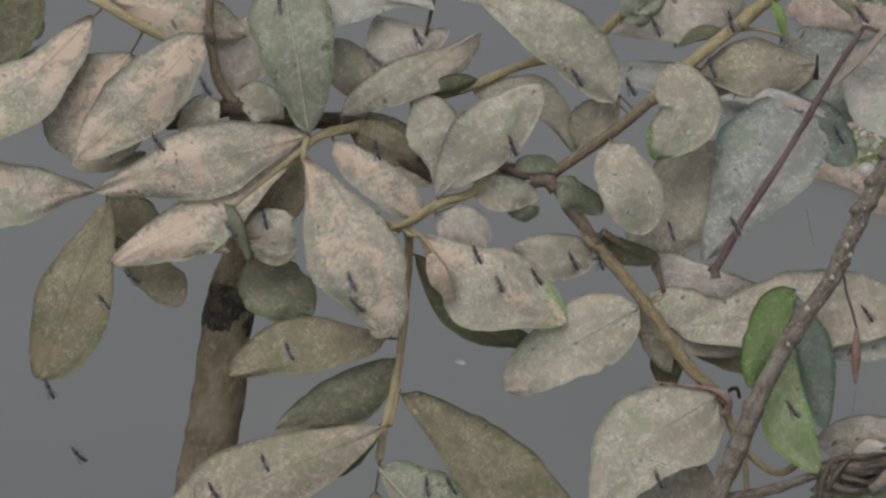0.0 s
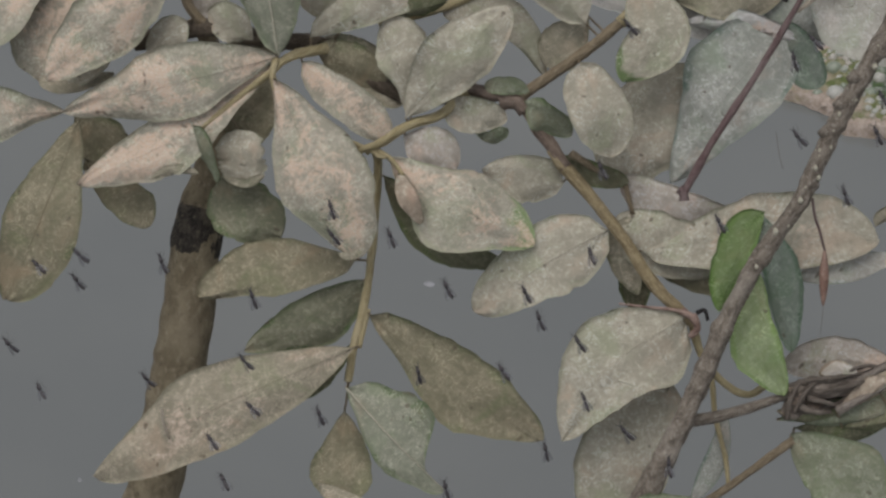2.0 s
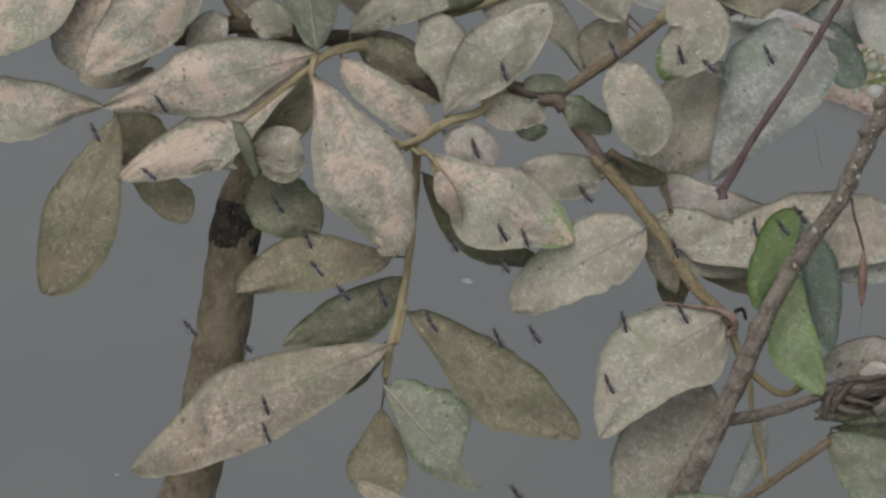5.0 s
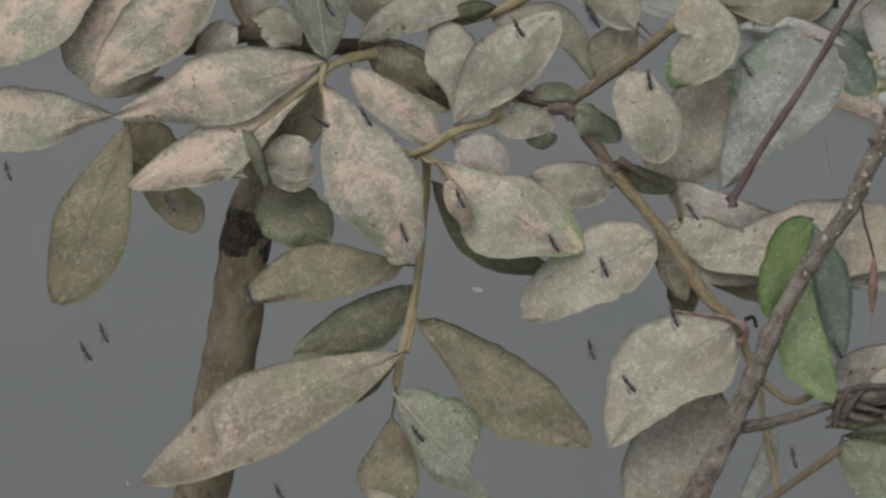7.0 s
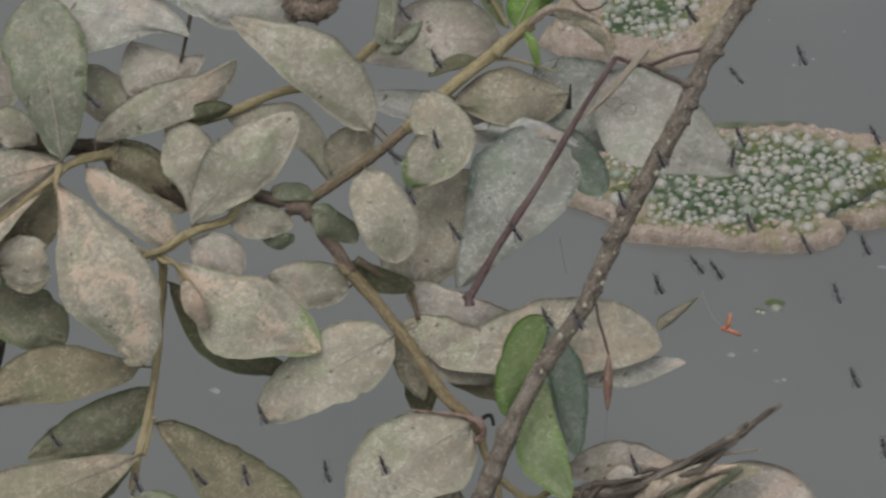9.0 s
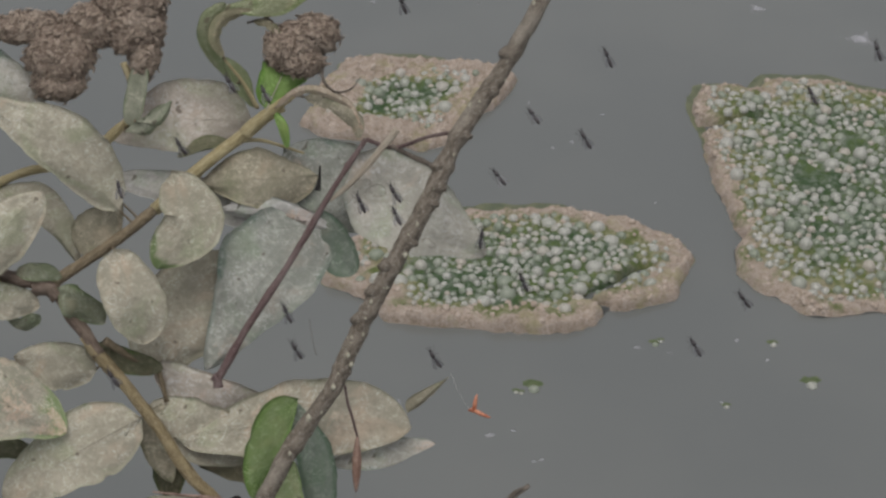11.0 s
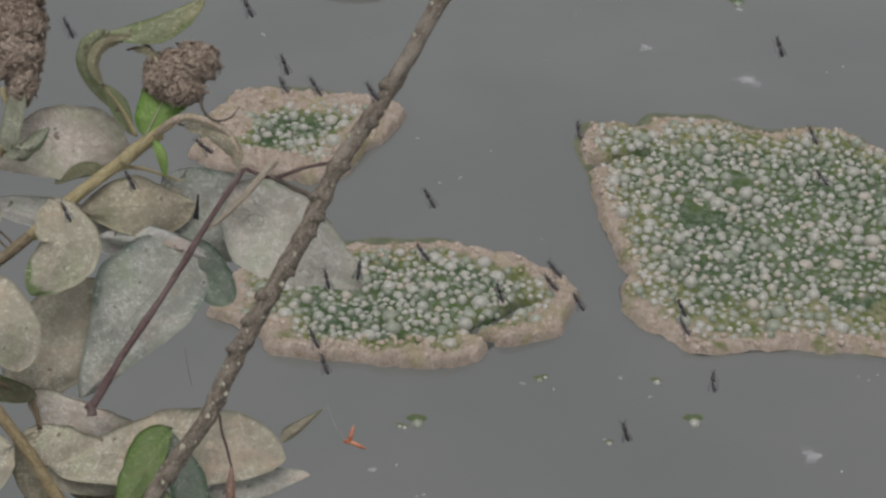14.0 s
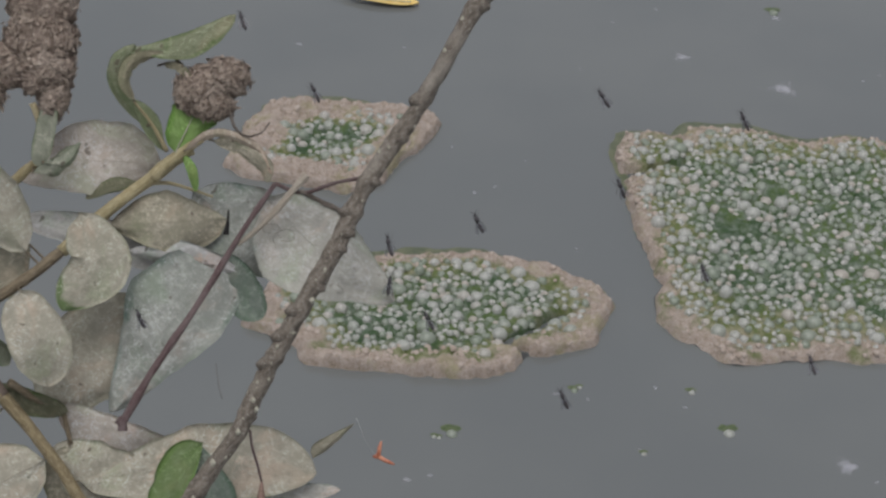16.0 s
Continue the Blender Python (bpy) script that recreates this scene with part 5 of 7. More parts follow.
algae_mat([(0.074, 2.274), (0.093, 2.301), (0.111, 2.346), (0.157, 2.384), (0.215, 2.401), (0.267, 2.409), (0.339, 2.418), (0.409, 2.401), (0.458, 2.372), (0.494, 2.348), (0.502, 2.320), (0.489, 2.281), (0.470, 2.240), (0.430, 2.224), (0.394, 2.213), (0.372, 2.189), (0.324, 2.179), (0.251, 2.183), (0.197, 2.190), (0.149, 2.202), (0.133, 2.233), (0.109, 2.259)],
    "floating green algae mat with gas bubbles and tan crusted rim", 400, 11, 0.032, 360, 1.1, [(0.439, 2.293), (0.421, 2.278), (0.400, 2.260), (0.377, 2.247), (0.361, 2.236), (0.384, 2.224), (0.393, 2.209)])
algae_mat([(0.065, 2.609), (0.085, 2.642), (0.094, 2.709), (0.135, 2.749), (0.178, 2.762), (0.262, 2.749), (0.325, 2.732), (0.340, 2.708), (0.321, 2.666), (0.282, 2.622), (0.258, 2.570), (0.209, 2.543), (0.143, 2.564), (0.084, 2.582)],
    "small floating algae mat with a pinkish crust", 115, 23, 0.045, 320, 1.75)
algae_mat([(0.544, 2.651), (0.563, 2.692), (0.606, 2.690), (0.625, 2.674), (0.651, 2.705), (0.723, 2.702), (0.786, 2.669), (0.851, 2.688), (0.899, 2.673), (0.939, 2.628), (1.014, 2.606), (1.050, 2.529), (1.032, 2.393), (0.975, 2.267), (0.893, 2.206), (0.814, 2.200), (0.727, 2.211), (0.611, 2.200), (0.574, 2.239), (0.539, 2.282), (0.545, 2.332), (0.559, 2.349), (0.547, 2.442), (0.545, 2.566)],
    "large floating green algae mat covered with whitish gas bubbles", 1220, 37, 0.023, 540, 1.0, [(0.536, 2.589), (0.562, 2.592), (0.592, 2.604), (0.626, 2.615)])

# ---------------- scum, foam and fallen things on the water ----------------
def speck(x, y, size):
    """A small flat fleck of scum with a domed bubble in it."""
    rng = random.Random(int(x * 977 + y * 131))
    n = 9
    vs = [Vector((0, 0, 0.0016))]
    for s, z in ((0.5, 0.0012), (1.0, -0.0006)):
        vs += [Vector((math.cos(6.2832 * j / n), math.sin(6.2832 * j / n) * 0.8, 0)) * size * 0.5 * s * rng.uniform(0.6, 1.25) + Vector((0, 0, z)) for j in range(n)]
    fs = [(0, 1 + j, 1 + (j + 1) % n) for j in range(n)] + [(1 + j, 1 + n + j, 1 + n + (j + 1) % n, 1 + (j + 1) % n) for j in range(n)]
    ob = new("scum_fleck", mesh_of("scum_fleck", vs, fs, FOAM))
    ob.location = (x, y, 0.0)
    tagged(ob, "small pale fleck of scum floating on the water", "scum", "flecks on the pond")


def foam(x, y, size):
    """A ragged patch of whitish foam: little bubbles crowded together."""
    rng = random.Random(int(x * 577 + y * 331))
    thing = tagged(new("foam_patch"), "ragged whitish patch of foam floating on the water", "foam", "foam on the pond")
    thing.location = (x, y, 0)
    vs, fs = [], []
    for k in range(260):
        a, d = rng.uniform(0, 6.28), abs(rng.gauss(0, 0.22))
        r = size * rng.uniform(0.03, 0.09) * max(0.35, 1 - d * 0.6)
        me, o = BUBBLES[k % 6], len(vs)
        arm = 1 + 0.45 * math.cos(a * 3 + size * 900)
        c = Vector((math.cos(a) * d * size * arm, math.sin(a) * d * size * arm * 0.9, -r * 0.55))
        vs += [c + v.co * r for v in me.vertices]
        fs += [tuple(o + i for i in p.vertices) for p in me.polygons]
    part("froth", mesh_of("froth", vs, fs, FOAM), thing)


def gas_bubble(x, y, size):
    """One clear gas bubble at the surface with a smear of algae round it."""
    thing = tagged(new("gas_bubble"), "single pale gas bubble ringed by green algae", "bubble", "bubbles on the pond")
    thing.location = (x, y, 0)
    ob = part("dome", BUBBLES[1].copy(), thing, "pale glossy dome")
    ob.scale = (size * 0.55,) * 3
    ob.location.z = -size * 0.1
    n = 16
    vs = [Vector((0, size * 0.9, 0.0012))] + [Vector((math.cos(6.2832 * j / n) * size * 1.6, math.sin(6.2832 * j / n) * size * 0.9 + size * 0.9, 0)) * (1 + 0.3 * noise.noise(Vector((j * 1.3, x * 50, y)))) - Vector((0, 0, 0.0008)) for j in range(n)]
    part("algae_smear", mesh_of("algae_smear", vs, [(0, 1 + j, 1 + (j + 1) % n) for j in range(n)], SMEAR), thing, "dull green smear of algae")


speck(0.672, 2.893, 0.0061)
speck(0.438, 2.163, 0.0054)
speck(0.563, 2.158, 0.0054)
speck(0.390, 2.566, 0.0068)
speck(0.435, 2.628, 0.0054)
speck(0.533, 2.857, 0.0054)
speck(0.306, 2.907, 0.0054)
speck(0.347, 2.656, 0.0054)
speck(0.489, 2.055, 0.0061)
speck(0.268, 2.013, 0.0061)
speck(0.155, 2.064, 0.0061)
speck(0.365, 2.553, 0.0068)
speck(0.412, 2.152, 0.0068)
speck(0.416, 2.152, 0.0068)
speck(0.292, 1.966, 0.0068)
speck(-0.405, 1.640, 0.0061)
speck(-0.577, 1.674, 0.0054)
speck(0.472, 2.432, 0.0054)
speck(0.523, 2.163, 0.0068)
speck(0.549, 2.128, 0.0068)
speck(0.243, 2.006, 0.0121)
speck(0.284, 1.963, 0.0061)
speck(0.169, 2.911, 0.0121)
speck(-0.274, 1.958, 0.0135)
speck(0.729, 2.001, 0.0054)
speck(0.786, 2.165, 0.0054)
foam(0.793, 2.814, 0.038)
foam(0.705, 2.027, 0.028)
foam(0.820, 3.008, 0.016)
foam(-0.127, 1.613, 0.036)
foam(-0.567, 1.598, 0.03)
foam(0.095, 1.600, 0.02)
gas_bubble(0.296, 2.081, 0.012)
gas_bubble(0.589, 2.082, 0.012)
gas_bubble(0.821, 3.021, 0.012)
gas_bubble(0.277, 2.077, 0.0045)
gas_bubble(0.282, 2.075, 0.0045)
gas_bubble(0.441, 2.163, 0.0045)
gas_bubble(0.434, 2.157, 0.007)
gas_bubble(0.561, 2.154, 0.007)
gas_bubble(0.493, 2.048, 0.0055)
foam(0.673, 2.895, 0.022)
speck(0.593, 2.986, 0.006)
speck(0.658, 3.026, 0.006)
speck(0.904, 2.837, 0.006)
speck(0.930, 2.853, 0.006)
speck(0.447, 2.142, 0.006)
speck(0.796, 2.159, 0.006)
speck(0.808, 2.169, 0.006)


def fallen_leaf():
    """A yellow leaf that floats on the water."""
    a, z = Vector((0.232, 3.037, 0.003)), Vector((0.334, 3.024, 0.004))
    nl, nw = 14, 6
    across = (z - a).cross(Vector((0, 0, 1))).normalized()
    vs, uvs = [], []
    for layer in (0, 1):
        for i in range(nl + 1):
            s = i / nl
            w = 0.014 * max(0.03, (s**0.9 * (1 - s) ** 0.55) / 0.39)
            for j in range(nw + 1):
                c = j / nw * 2 - 1
                vs.append(a.lerp(z, s) + across * c * w + Vector((0, 0, 0.003 * c * c - 0.0006 * layer + 0.0015 * math.sin(s * 5))))
                uvs.append((j / nw, s))
    m = (nl + 1) * (nw + 1)
    fs = []
    for i in range(nl):
        for j in range(nw):
            k = i * (nw + 1) + j
            fs += [(k, k + 1, k + nw + 2, k + nw + 1), (m + k, m + k + nw + 1, m + k + nw + 2, m + k + 1)]
    thing = tagged(new("fallen_leaf"), "yellow fallen leaf floating on the pond", "leaf")
    thing.location = a
    put("blade", vs, fs, YELLOW, thing, uvs=uvs, base=a)
    line = [a.lerp(z, i / 10) + Vector((0, 0, 0.0012)) for i in range(10)]
    v, f = tube([a - (z - a) * 0.12] + line, [0.0008] * 11, 6)
    put("midrib", v, f, BARK["rib"], thing, base=a)


fallen_leaf()

# ---------------- dangling seed on a silk thread ----------------
SEED_AT = at((10.61, -6.56, 0.4))
seed_wing = tagged(new("winged_seed"), "small orange winged seed dangling on a silk thread", "seed")
seed_wing.matrix_world = Matrix.Translation(SEED_AT)


def seed_parts():
    for name, tip in (("wing", EX * 0.009 - EY * 0.004), ("wing", EX * 0.002 + EY * 0.009 + EZ * 0.002)):
        line = [tip * (i / 8) + EZ * 0.0012 * math.sin(3.1416 * i / 8) - tip.normalized() * 0.001 for i in range(9)]
        v, f = tube(line, [0.0003 + 0.0008 * math.sin(3.14 * (0.15 + 0.85 * i / 8)) ** 0.7 for i in range(9)], 8, 0.15)
        part(name, mesh_of(name, [Vector(p) for p in v], f, ORANGE), seed_wing, "translucent orange wing")
    v, f = tube([Vector((-0.003, 0, 0)), Vector((-0.001, 0, 0.0003)), Vector((0.001, 0, 0))], [0.0006, 0.0013, 0.0008], 8)
    part("seed", mesh_of("seed", v, f, ORANGE), seed_wing)


seed_parts()
thread_top = at((9.50, -4.65, 0.8))
v, f = tube([thread_top.lerp(SEED_AT, i / 8) - EY * 0.003 * math.sin(3.1416 * i / 8) for i in range(9)], [0.00003] * 9, 4)
put("silk_thread", v, f, SILK, shrub, "fine pale spider silk thread")


# ---------------- midges ----------------
def midge():
    """A midge in its own space: x across, y towards the head, z off its back."""
    thing = tagged(new("midge"), "slender black midge hovering with grey wings", "insect", "midge swarm over the pond")

    def lump(name, line, radii, mat, label=""):
        v, f = tube([Vector(p) * 0.001 for p in line], [r * 0.001 for r in radii], 8)
        part(name, mesh_of(name, v, f, mat), thing, label)

    lump("abdomen", [(0, 0.6, 0), (0.1, -1, 0.1), (0.2, -3, 0.1), (0.45, -4.6, -0.2), (0.6, -5.3, -0.4)], [0.45, 0.85, 0.98, 0.75, 0.25], INSECT)
    lump("thorax", [(0, 0.3, 0), (0, 1.0, 0.35), (0, 2.2, 0.5), (0, 3.2, 0.2), (0, 3.6, 0)], [0.45, 0.95, 1.1, 0.75, 0.2], INSECT, "humped dark thorax")
    lump("head", [(0, 3.4, -0.1), (0, 3.8, -0.1), (0, 4.4, -0.2), (0, 4.7, -0.2)], [0.2, 0.72, 0.72, 0.2], INSECT)
    for side in (-1, 1):
        outline = [(0.4, 1.6), (1.1, 0.4), (2.0, -1.2), (2.7, -3.0), (2.7, -4.4), (2.1, -5.2), (1.3, -4.4), (0.6, -1.8), (0.2, 0.6)]
        vs = [Vector((side * x, y, 0.9 + 0.05 * y)) * 0.001 for x, y in outline]
        vs += [v - Vector((0, 0, 0.00006)) for v in vs]
        n = len(outline)
        fs = [tuple(range(n)), tuple(range(2 * n - 1, n - 1, -1))] + [(i, n + i, n + (i + 1) % n, (i + 1) % n) for i in range(n)]
        part("wing", mesh_of("wing", vs, fs, WING, False), thing, "narrow translucent grey wing")
        for k, (y, out, back) in enumerate(((2.6, 1.5, 2.4), (1.9, 1.6, -0.8), (1.2, 1.3, -2.6))):
            lump("leg", [(side * 0.5, y, -0.5), (side * out, y + back * 0.35, -0.9), (side * out * 1.15, y + back * 0.9, -2.4), (side * out * 1.2, y + back * 1.5, -2.8)], [0.12, 0.10, 0.08, 0.05], INSECT)
        lump("antenna", [(side * 0.25, 4.6, 0), (side * 0.8, 5.6, 0.1), (side * 1.4, 6.3, 0)], [0.12, 0.16, 0.06], INSECT, "feathery antenna")
    return thing


SHEET = Matrix((EX, EY, EZ)).transposed().to_4x4()


def resting(p, turn):
    return Matrix.Translation(at(p)) @ SHEET @ pose(0, 0, 0, 0, 0, turn)


swarm = [midge()]
for i in range(1, 41):
    swarm.append(copy_thing(swarm[0], Matrix()))
perched = copy_thing(swarm[0], resting((11.09, 1.94, 0.5), -10))
perched.name = "perched_midge"
tagged(perched, "black midge perched on a withered leaf tip")


def hover(seed, w, places):
    """Rows for a midge that hovers at w in front of the spray, from seconds and places across and up it; its head stays up and to one side."""
    rng = random.Random(seed)
    lean, tip = rng.uniform(18, 36), rng.uniform(-25, 15)
    return [(t, Matrix.Translation(at((u, v, w))) @ SHEET @ pose(0, 0, 0, tip + rng.uniform(-12, 12), rng.uniform(-30, 30), lean + rng.uniform(-12, 10))) for t, u, v in places]


def motions():
    walk(swarm[0], hover(0, 7.2, [(0, -28.2, 1.7), (0.5, -31.8, -5.1), (1, -32.5, -6.2), (1.5, -30.2, -9.7), (2, -30.6, -7.4), (2.5, -30.5, 1.6), (3, -27.3, -0.6), (3.5, -27.4, -3.4), (4, -27.7, -1.8), (4.5, -28, -4.2), (5, -28.5, -0.4), (5.62, -27.4, 0.4), (6.25, -26.9, 3.3), (6.88, -30.4, 7.3), (7.5, -28.4, 6.8), (8, -33.6, 0.7), (8.5, -21.5, 4.8), (9, -19.5, 4.8), (9.5, -18.1, 0.9), (10, -18.1, 0.9), (10.62, -18.3, 0.5), (11.25, -20.1, 0.2), (11.88, -18.3, 1.2), (12.5, -18.1, 0.9), (13, -3.7, 7.7), (13.5, -4.1, 5.3), (14, -0.2, 5.9), (14.5, -0, 0.5), (15, -0.9, 2.9), (15.5, -8.7, 2.8), (16, -9, 2.8)]))
    walk(swarm[1], hover(1, 5.1, [(0, -26.3, 4.4), (0.5, -30.3, -0.5), (1, -25.9, 0.7), (1.5, -25.3, -2.6), (2, -18.8, -5.4), (2.5, -18.6, 5.2), (3, -16.5, 1.9), (3.5, -16.4, 3.6), (4, -19.1, -1.1), (4.5, -17.4, -1.4), (5, -12.3, 1), (5.62, -9.9, -0.5), (6.25, -13.1, 4.1), (6.88, -12, 3.5), (7.5, -12.5, 3.4), (8, -9.1, 1.6), (8.5, -4.1, 1.1), (9, 7.2, 1.8), (9.5, 11.2, -3.7), (10, 8.5, -5), (10.62, 13.4, -1.5), (11.25, 12.2, 0.9), (11.88, 16.4, 5.6), (12.5, 13.8, 6.8), (13, 26.5, 9.1), (13.5, 24.8, 9.4), (14, 26.4, 0.1), (14.5, 26.1, 2.9), (15, 22.5, 9.1), (15.5, 21.6, 6.4), (16, 21.9, 6.6)]))
    walk(swarm[2], hover(2, 7.4, [(0, -17.8, 5.5), (0.5, -24.4, -2.2), (1, -21.8, -4), (1.5, -21.4, -4.5), (2, -18.4, -6.6), (2.5, -18.2, 4.4), (3, -18.1, 0.5), (3.5, -19, 1.2), (4, -22, -0.2), (4.5, -22.5, -4), (5, -22.9, -5.2), (5.62, -24.4, -2.8), (6.25, -25.2, -0.4), (6.88, -21.1, -0.9), (7.5, -22.5, 0.8), (8, -22.4, 8.6), (8.5, -19.1, 4.7), (9, -5.4, 2.1), (9.5, -13, -2.6), (10, -10.2, -5.4), (10.62, -9.5, -6.5), (11.25, -5.4, -2), (11.88, -6.2, 1.1), (12.5, -4, 1.7), (13, 2.4, 5.1), (13.5, 3.8, 5.3), (14, 3.2, 7.5), (14.5, 2, 3.6), (15, -0.1, 3.7), (15.5, 1, 6.5), (16, 0.9, 17.6)]))
    walk(swarm[3], hover(3, 3.0, [(0, -16.2, 6.7), (0.5, -17.3, 0.5), (1, -17.4, 5.5), (1.5, -20.6, 3.9), (2, -20.6, 6.1), (2.5, -20.6, 6.1), (3, -22.1, -0.4), (3.5, -28.2, -7.2), (4, -28.2, -4.3), (4.5, -29.2, -8.4), (5, -22.2, -7.1), (5.62, -23.8, -7.8), (6.25, -24, -8.7), (6.88, -17.3, -6.6), (7.5, -22.8, -6), (8, -22.6, 7.7), (8.5, -15.8, 5.4), (9, -3.5, 2.9), (9.5, -3.4, 14.4), (10, 1.5, 5.1), (10.62, 1.9, 8.8), (11.25, -3.2, 9.5), (11.88, 4.9, 10.3), (12.5, 6, 14.1), (13, 14.2, 15.2), (13.5, 11.1, 12.1), (14, 7.2, 11.8), (14.5, 7.4, 13.8), (15, 6.9, 11.9), (15.5, 7, 12.3), (16, 7.2, 11.2)]))
    walk(swarm[4], hover(4, 5.6, [(0, -22.5, 8.2), (0.5, -33.2, 4.5), (1, -38.9, 4.6), (1.5, -38.8, 4.6), (2, -38.8, 4.6), (2.5, -34.4, 2.5), (3, -34.4, 4.2), (3.5, -34.4, 4.2), (4, -34.4, 5.4), (4.5, -31, -4.3), (5, -32.1, -1.8), (5.62, -31.3, -4.8), (6.25, -32.4, 0.1), (6.88, -37.5, -3.4), (7.5, -32.7, -0.7), (8, -34.8, 0.4), (8.5, -22.7, -3.1), (9, -4.7, 0.2), (9.5, -11.6, -2.5), (10, -7.4, 0.8), (10.62, -6.5, 2.6), (11.25, -6.3, 5), (11.88, -3, 4.2), (12.5, -1.9, 8.4), (13, 6.9, 5.3), (13.5, 9, 4.1), (14, 7, 10.6), (14.5, 7, 17.2), (15, 1, 14.4), (15.5, 1, 16.1), (16, 1, 17.1)]))
    walk(swarm[5], hover(5, 4.4, [(0, -8.4, 4.5), (0.5, -11.6, 1.3), (1, -15.2, -2.5), (1.5, -15, 9), (2, -15, 9), (2.5, -13.7, 1), (3, -15.1, -0.6), (3.5, -9.4, -3.7), (4, -14.2, -0.1), (4.5, -15.1, -5.1), (5, -14.9, -7.2), (5.62, -16, -8.7), (6.25, -20.9, -9.7), (6.88, -14.7, -5.3), (7.5, -17.2, -4), (8, -14.8, -3.4), (8.5, -13.4, -4.4), (9, 0.3, -1.6), (9.5, 2.6, -1), (10, 0.2, -1.3), (10.62, 4.4, -3.4), (11.25, -0.5, -0), (11.88, 0.2, 0.7), (12.5, 1.1, 0.7), (13, 5.8, 2.6), (13.5, 7.4, 3.3), (14, 9.2, 1.4), (14.5, 5, 2.8), (15, 2.3, 3.9), (15.5, 7.6, 4.1), (16, 7.5, 17.4)]))
    walk(swarm[6], hover(6, 6.5, [(0, -5.8, 4), (0.5, -11, -1.1), (1, -11.6, -5.7), (1.5, -8.5, -5.5), (2, -9.4, -9.4), (2.5, -8.2, -11.7), (3, -13.8, -5), (3.5, -12.2, -5.5), (4, -15.6, -7.8), (4.5, -14, -6.6), (5, -12.3, -6.6), (5.62, -12.3, -4.5), (6.25, -17.7, -1.7), (6.88, -8.8, 4.4), (7.5, -12.2, 6.8), (8, -13.5, 4.4), (8.5, -14.2, 6.3), (9, -3.4, 6.6), (9.5, -3.3, 13.5), (10, -4.4, 6.6), (10.62, -1.6, 6.2), (11.25, -4.8, 6.5), (11.88, -3.4, 8.7), (12.5, -3.8, 9.6), (13, 0.8, 5.8), (13.5, -8.4, 5.6), (14, -3.1, 13), (14.5, -3.1, 17.2), (15, 0.4, 13.9), (15.5, -4.2, 11.1), (16, -9, 11)]))
    walk(swarm[7], hover(7, 3.5, [(0, -2, 4.9), (0.5, -1.2, -0.4), (1, -7.1, -4.8), (1.5, -4.6, -4.4), (2, -6.4, -7.8), (2.5, -5.7, -10.7), (3, 6.3, -19.7), (3.5, 9.3, -19.6), (4, 9.3, -19.6), (4.5, 0.8, -15), (5, -0.4, -6.5), (5.62, 0.2, -4), (6.25, -2.8, -5.7), (6.88, -4.2, -5.2), (7.5, -1, -6.8), (8, -0.6, -5.2), (8.5, 8.9, 1.7), (9, 11.6, -1.3), (9.5, 14.7, -3.3), (10, 11.6, -0.2), (10.62, 10.7, 1.5), (11.25, 12.3, 6.3), (11.88, 12.2, 5), (12.5, 12.9, 8), (13, 18.3, 12.3), (13.5, 20.1, 9.9), (14, 21.6, 8.8), (14.5, 21.4, 9.9), (15, 17, 9.4), (15.5, 20.4, 8), (16, 20.4, 17.7)]))
    walk(swarm[8], hover(8, 6.9, [(0, -1.1, 6.9), (0.5, -0.8, 4.8), (1, -0.8, 4.4), (1.5, -0.8, 8.4), (2, 3.2, 1.4), (2.5, -1.7, -2.8), (3, -4.4, -3.2), (3.5, -0.5, -1.7), (4, -1.4, -0.4), (4.5, -3.4, -1.6), (5, -3.9, 1.7), (5.62, -7.3, 1.4), (6.25, -7.1, -0.4), (6.88, -5.8, 0.9), (7.5, -6, -0.5), (8, -8.8, -4), (8.5, -3.7, -1.4), (9, 6.9, -4.1), (9.5, 12.2, -8.7), (10, 12.2, -13.8), (10.62, 10.4, -12.9), (11.25, 15.8, -16.4), (11.88, 14.9, -10.5), (12.5, 12.2, -13.8), (13, 22.3, -6.1), (13.5, 22.4, -10.3), (14, 23.3, -5.8), (14.5, 19.4, -5.6), (15, 16.4, -4.5), (15.5, 19.5, -7.3), (16, 19.5, -11.1)]))
    walk(swarm[9], hover(9, 5.3, [(0, -4.6, 6.8), (0.5, -6.4, 1.9), (1, -6.5, 0.2), (1.5, -6.5, -2), (2, -5.8, -3.6), (2.5, -5.4, -8.2), (3, -4.6, -5.9), (3.5, -7, -6.8), (4, -7, 3.8), (4.5, -11.5, -0.9), (5, -7.1, 2), (5.62, -8.9, 3.3), (6.25, -10.8, 3.4), (6.88, -8.8, 3.8), (7.5, -8, 4), (8, -8.4, 3), (8.5, -0.7, 3), (9, 10.8, 5.7), (9.5, 17.3, 7.1), (10, 17.1, 11.2), (10.62, 15.8, 10.2), (11.25, 17.8, 11), (11.88, 18.4, 12.3), (12.5, 21, 13.4), (13, 24.4, 13.8), (13.5, 25.5, 14.9), (14, 25.4, 17.9), (14.5, 25.4, 18.2), (15, 28.2, 13.8), (15.5, 28.2, 17.9), (16, 28.1, 17.9)]))
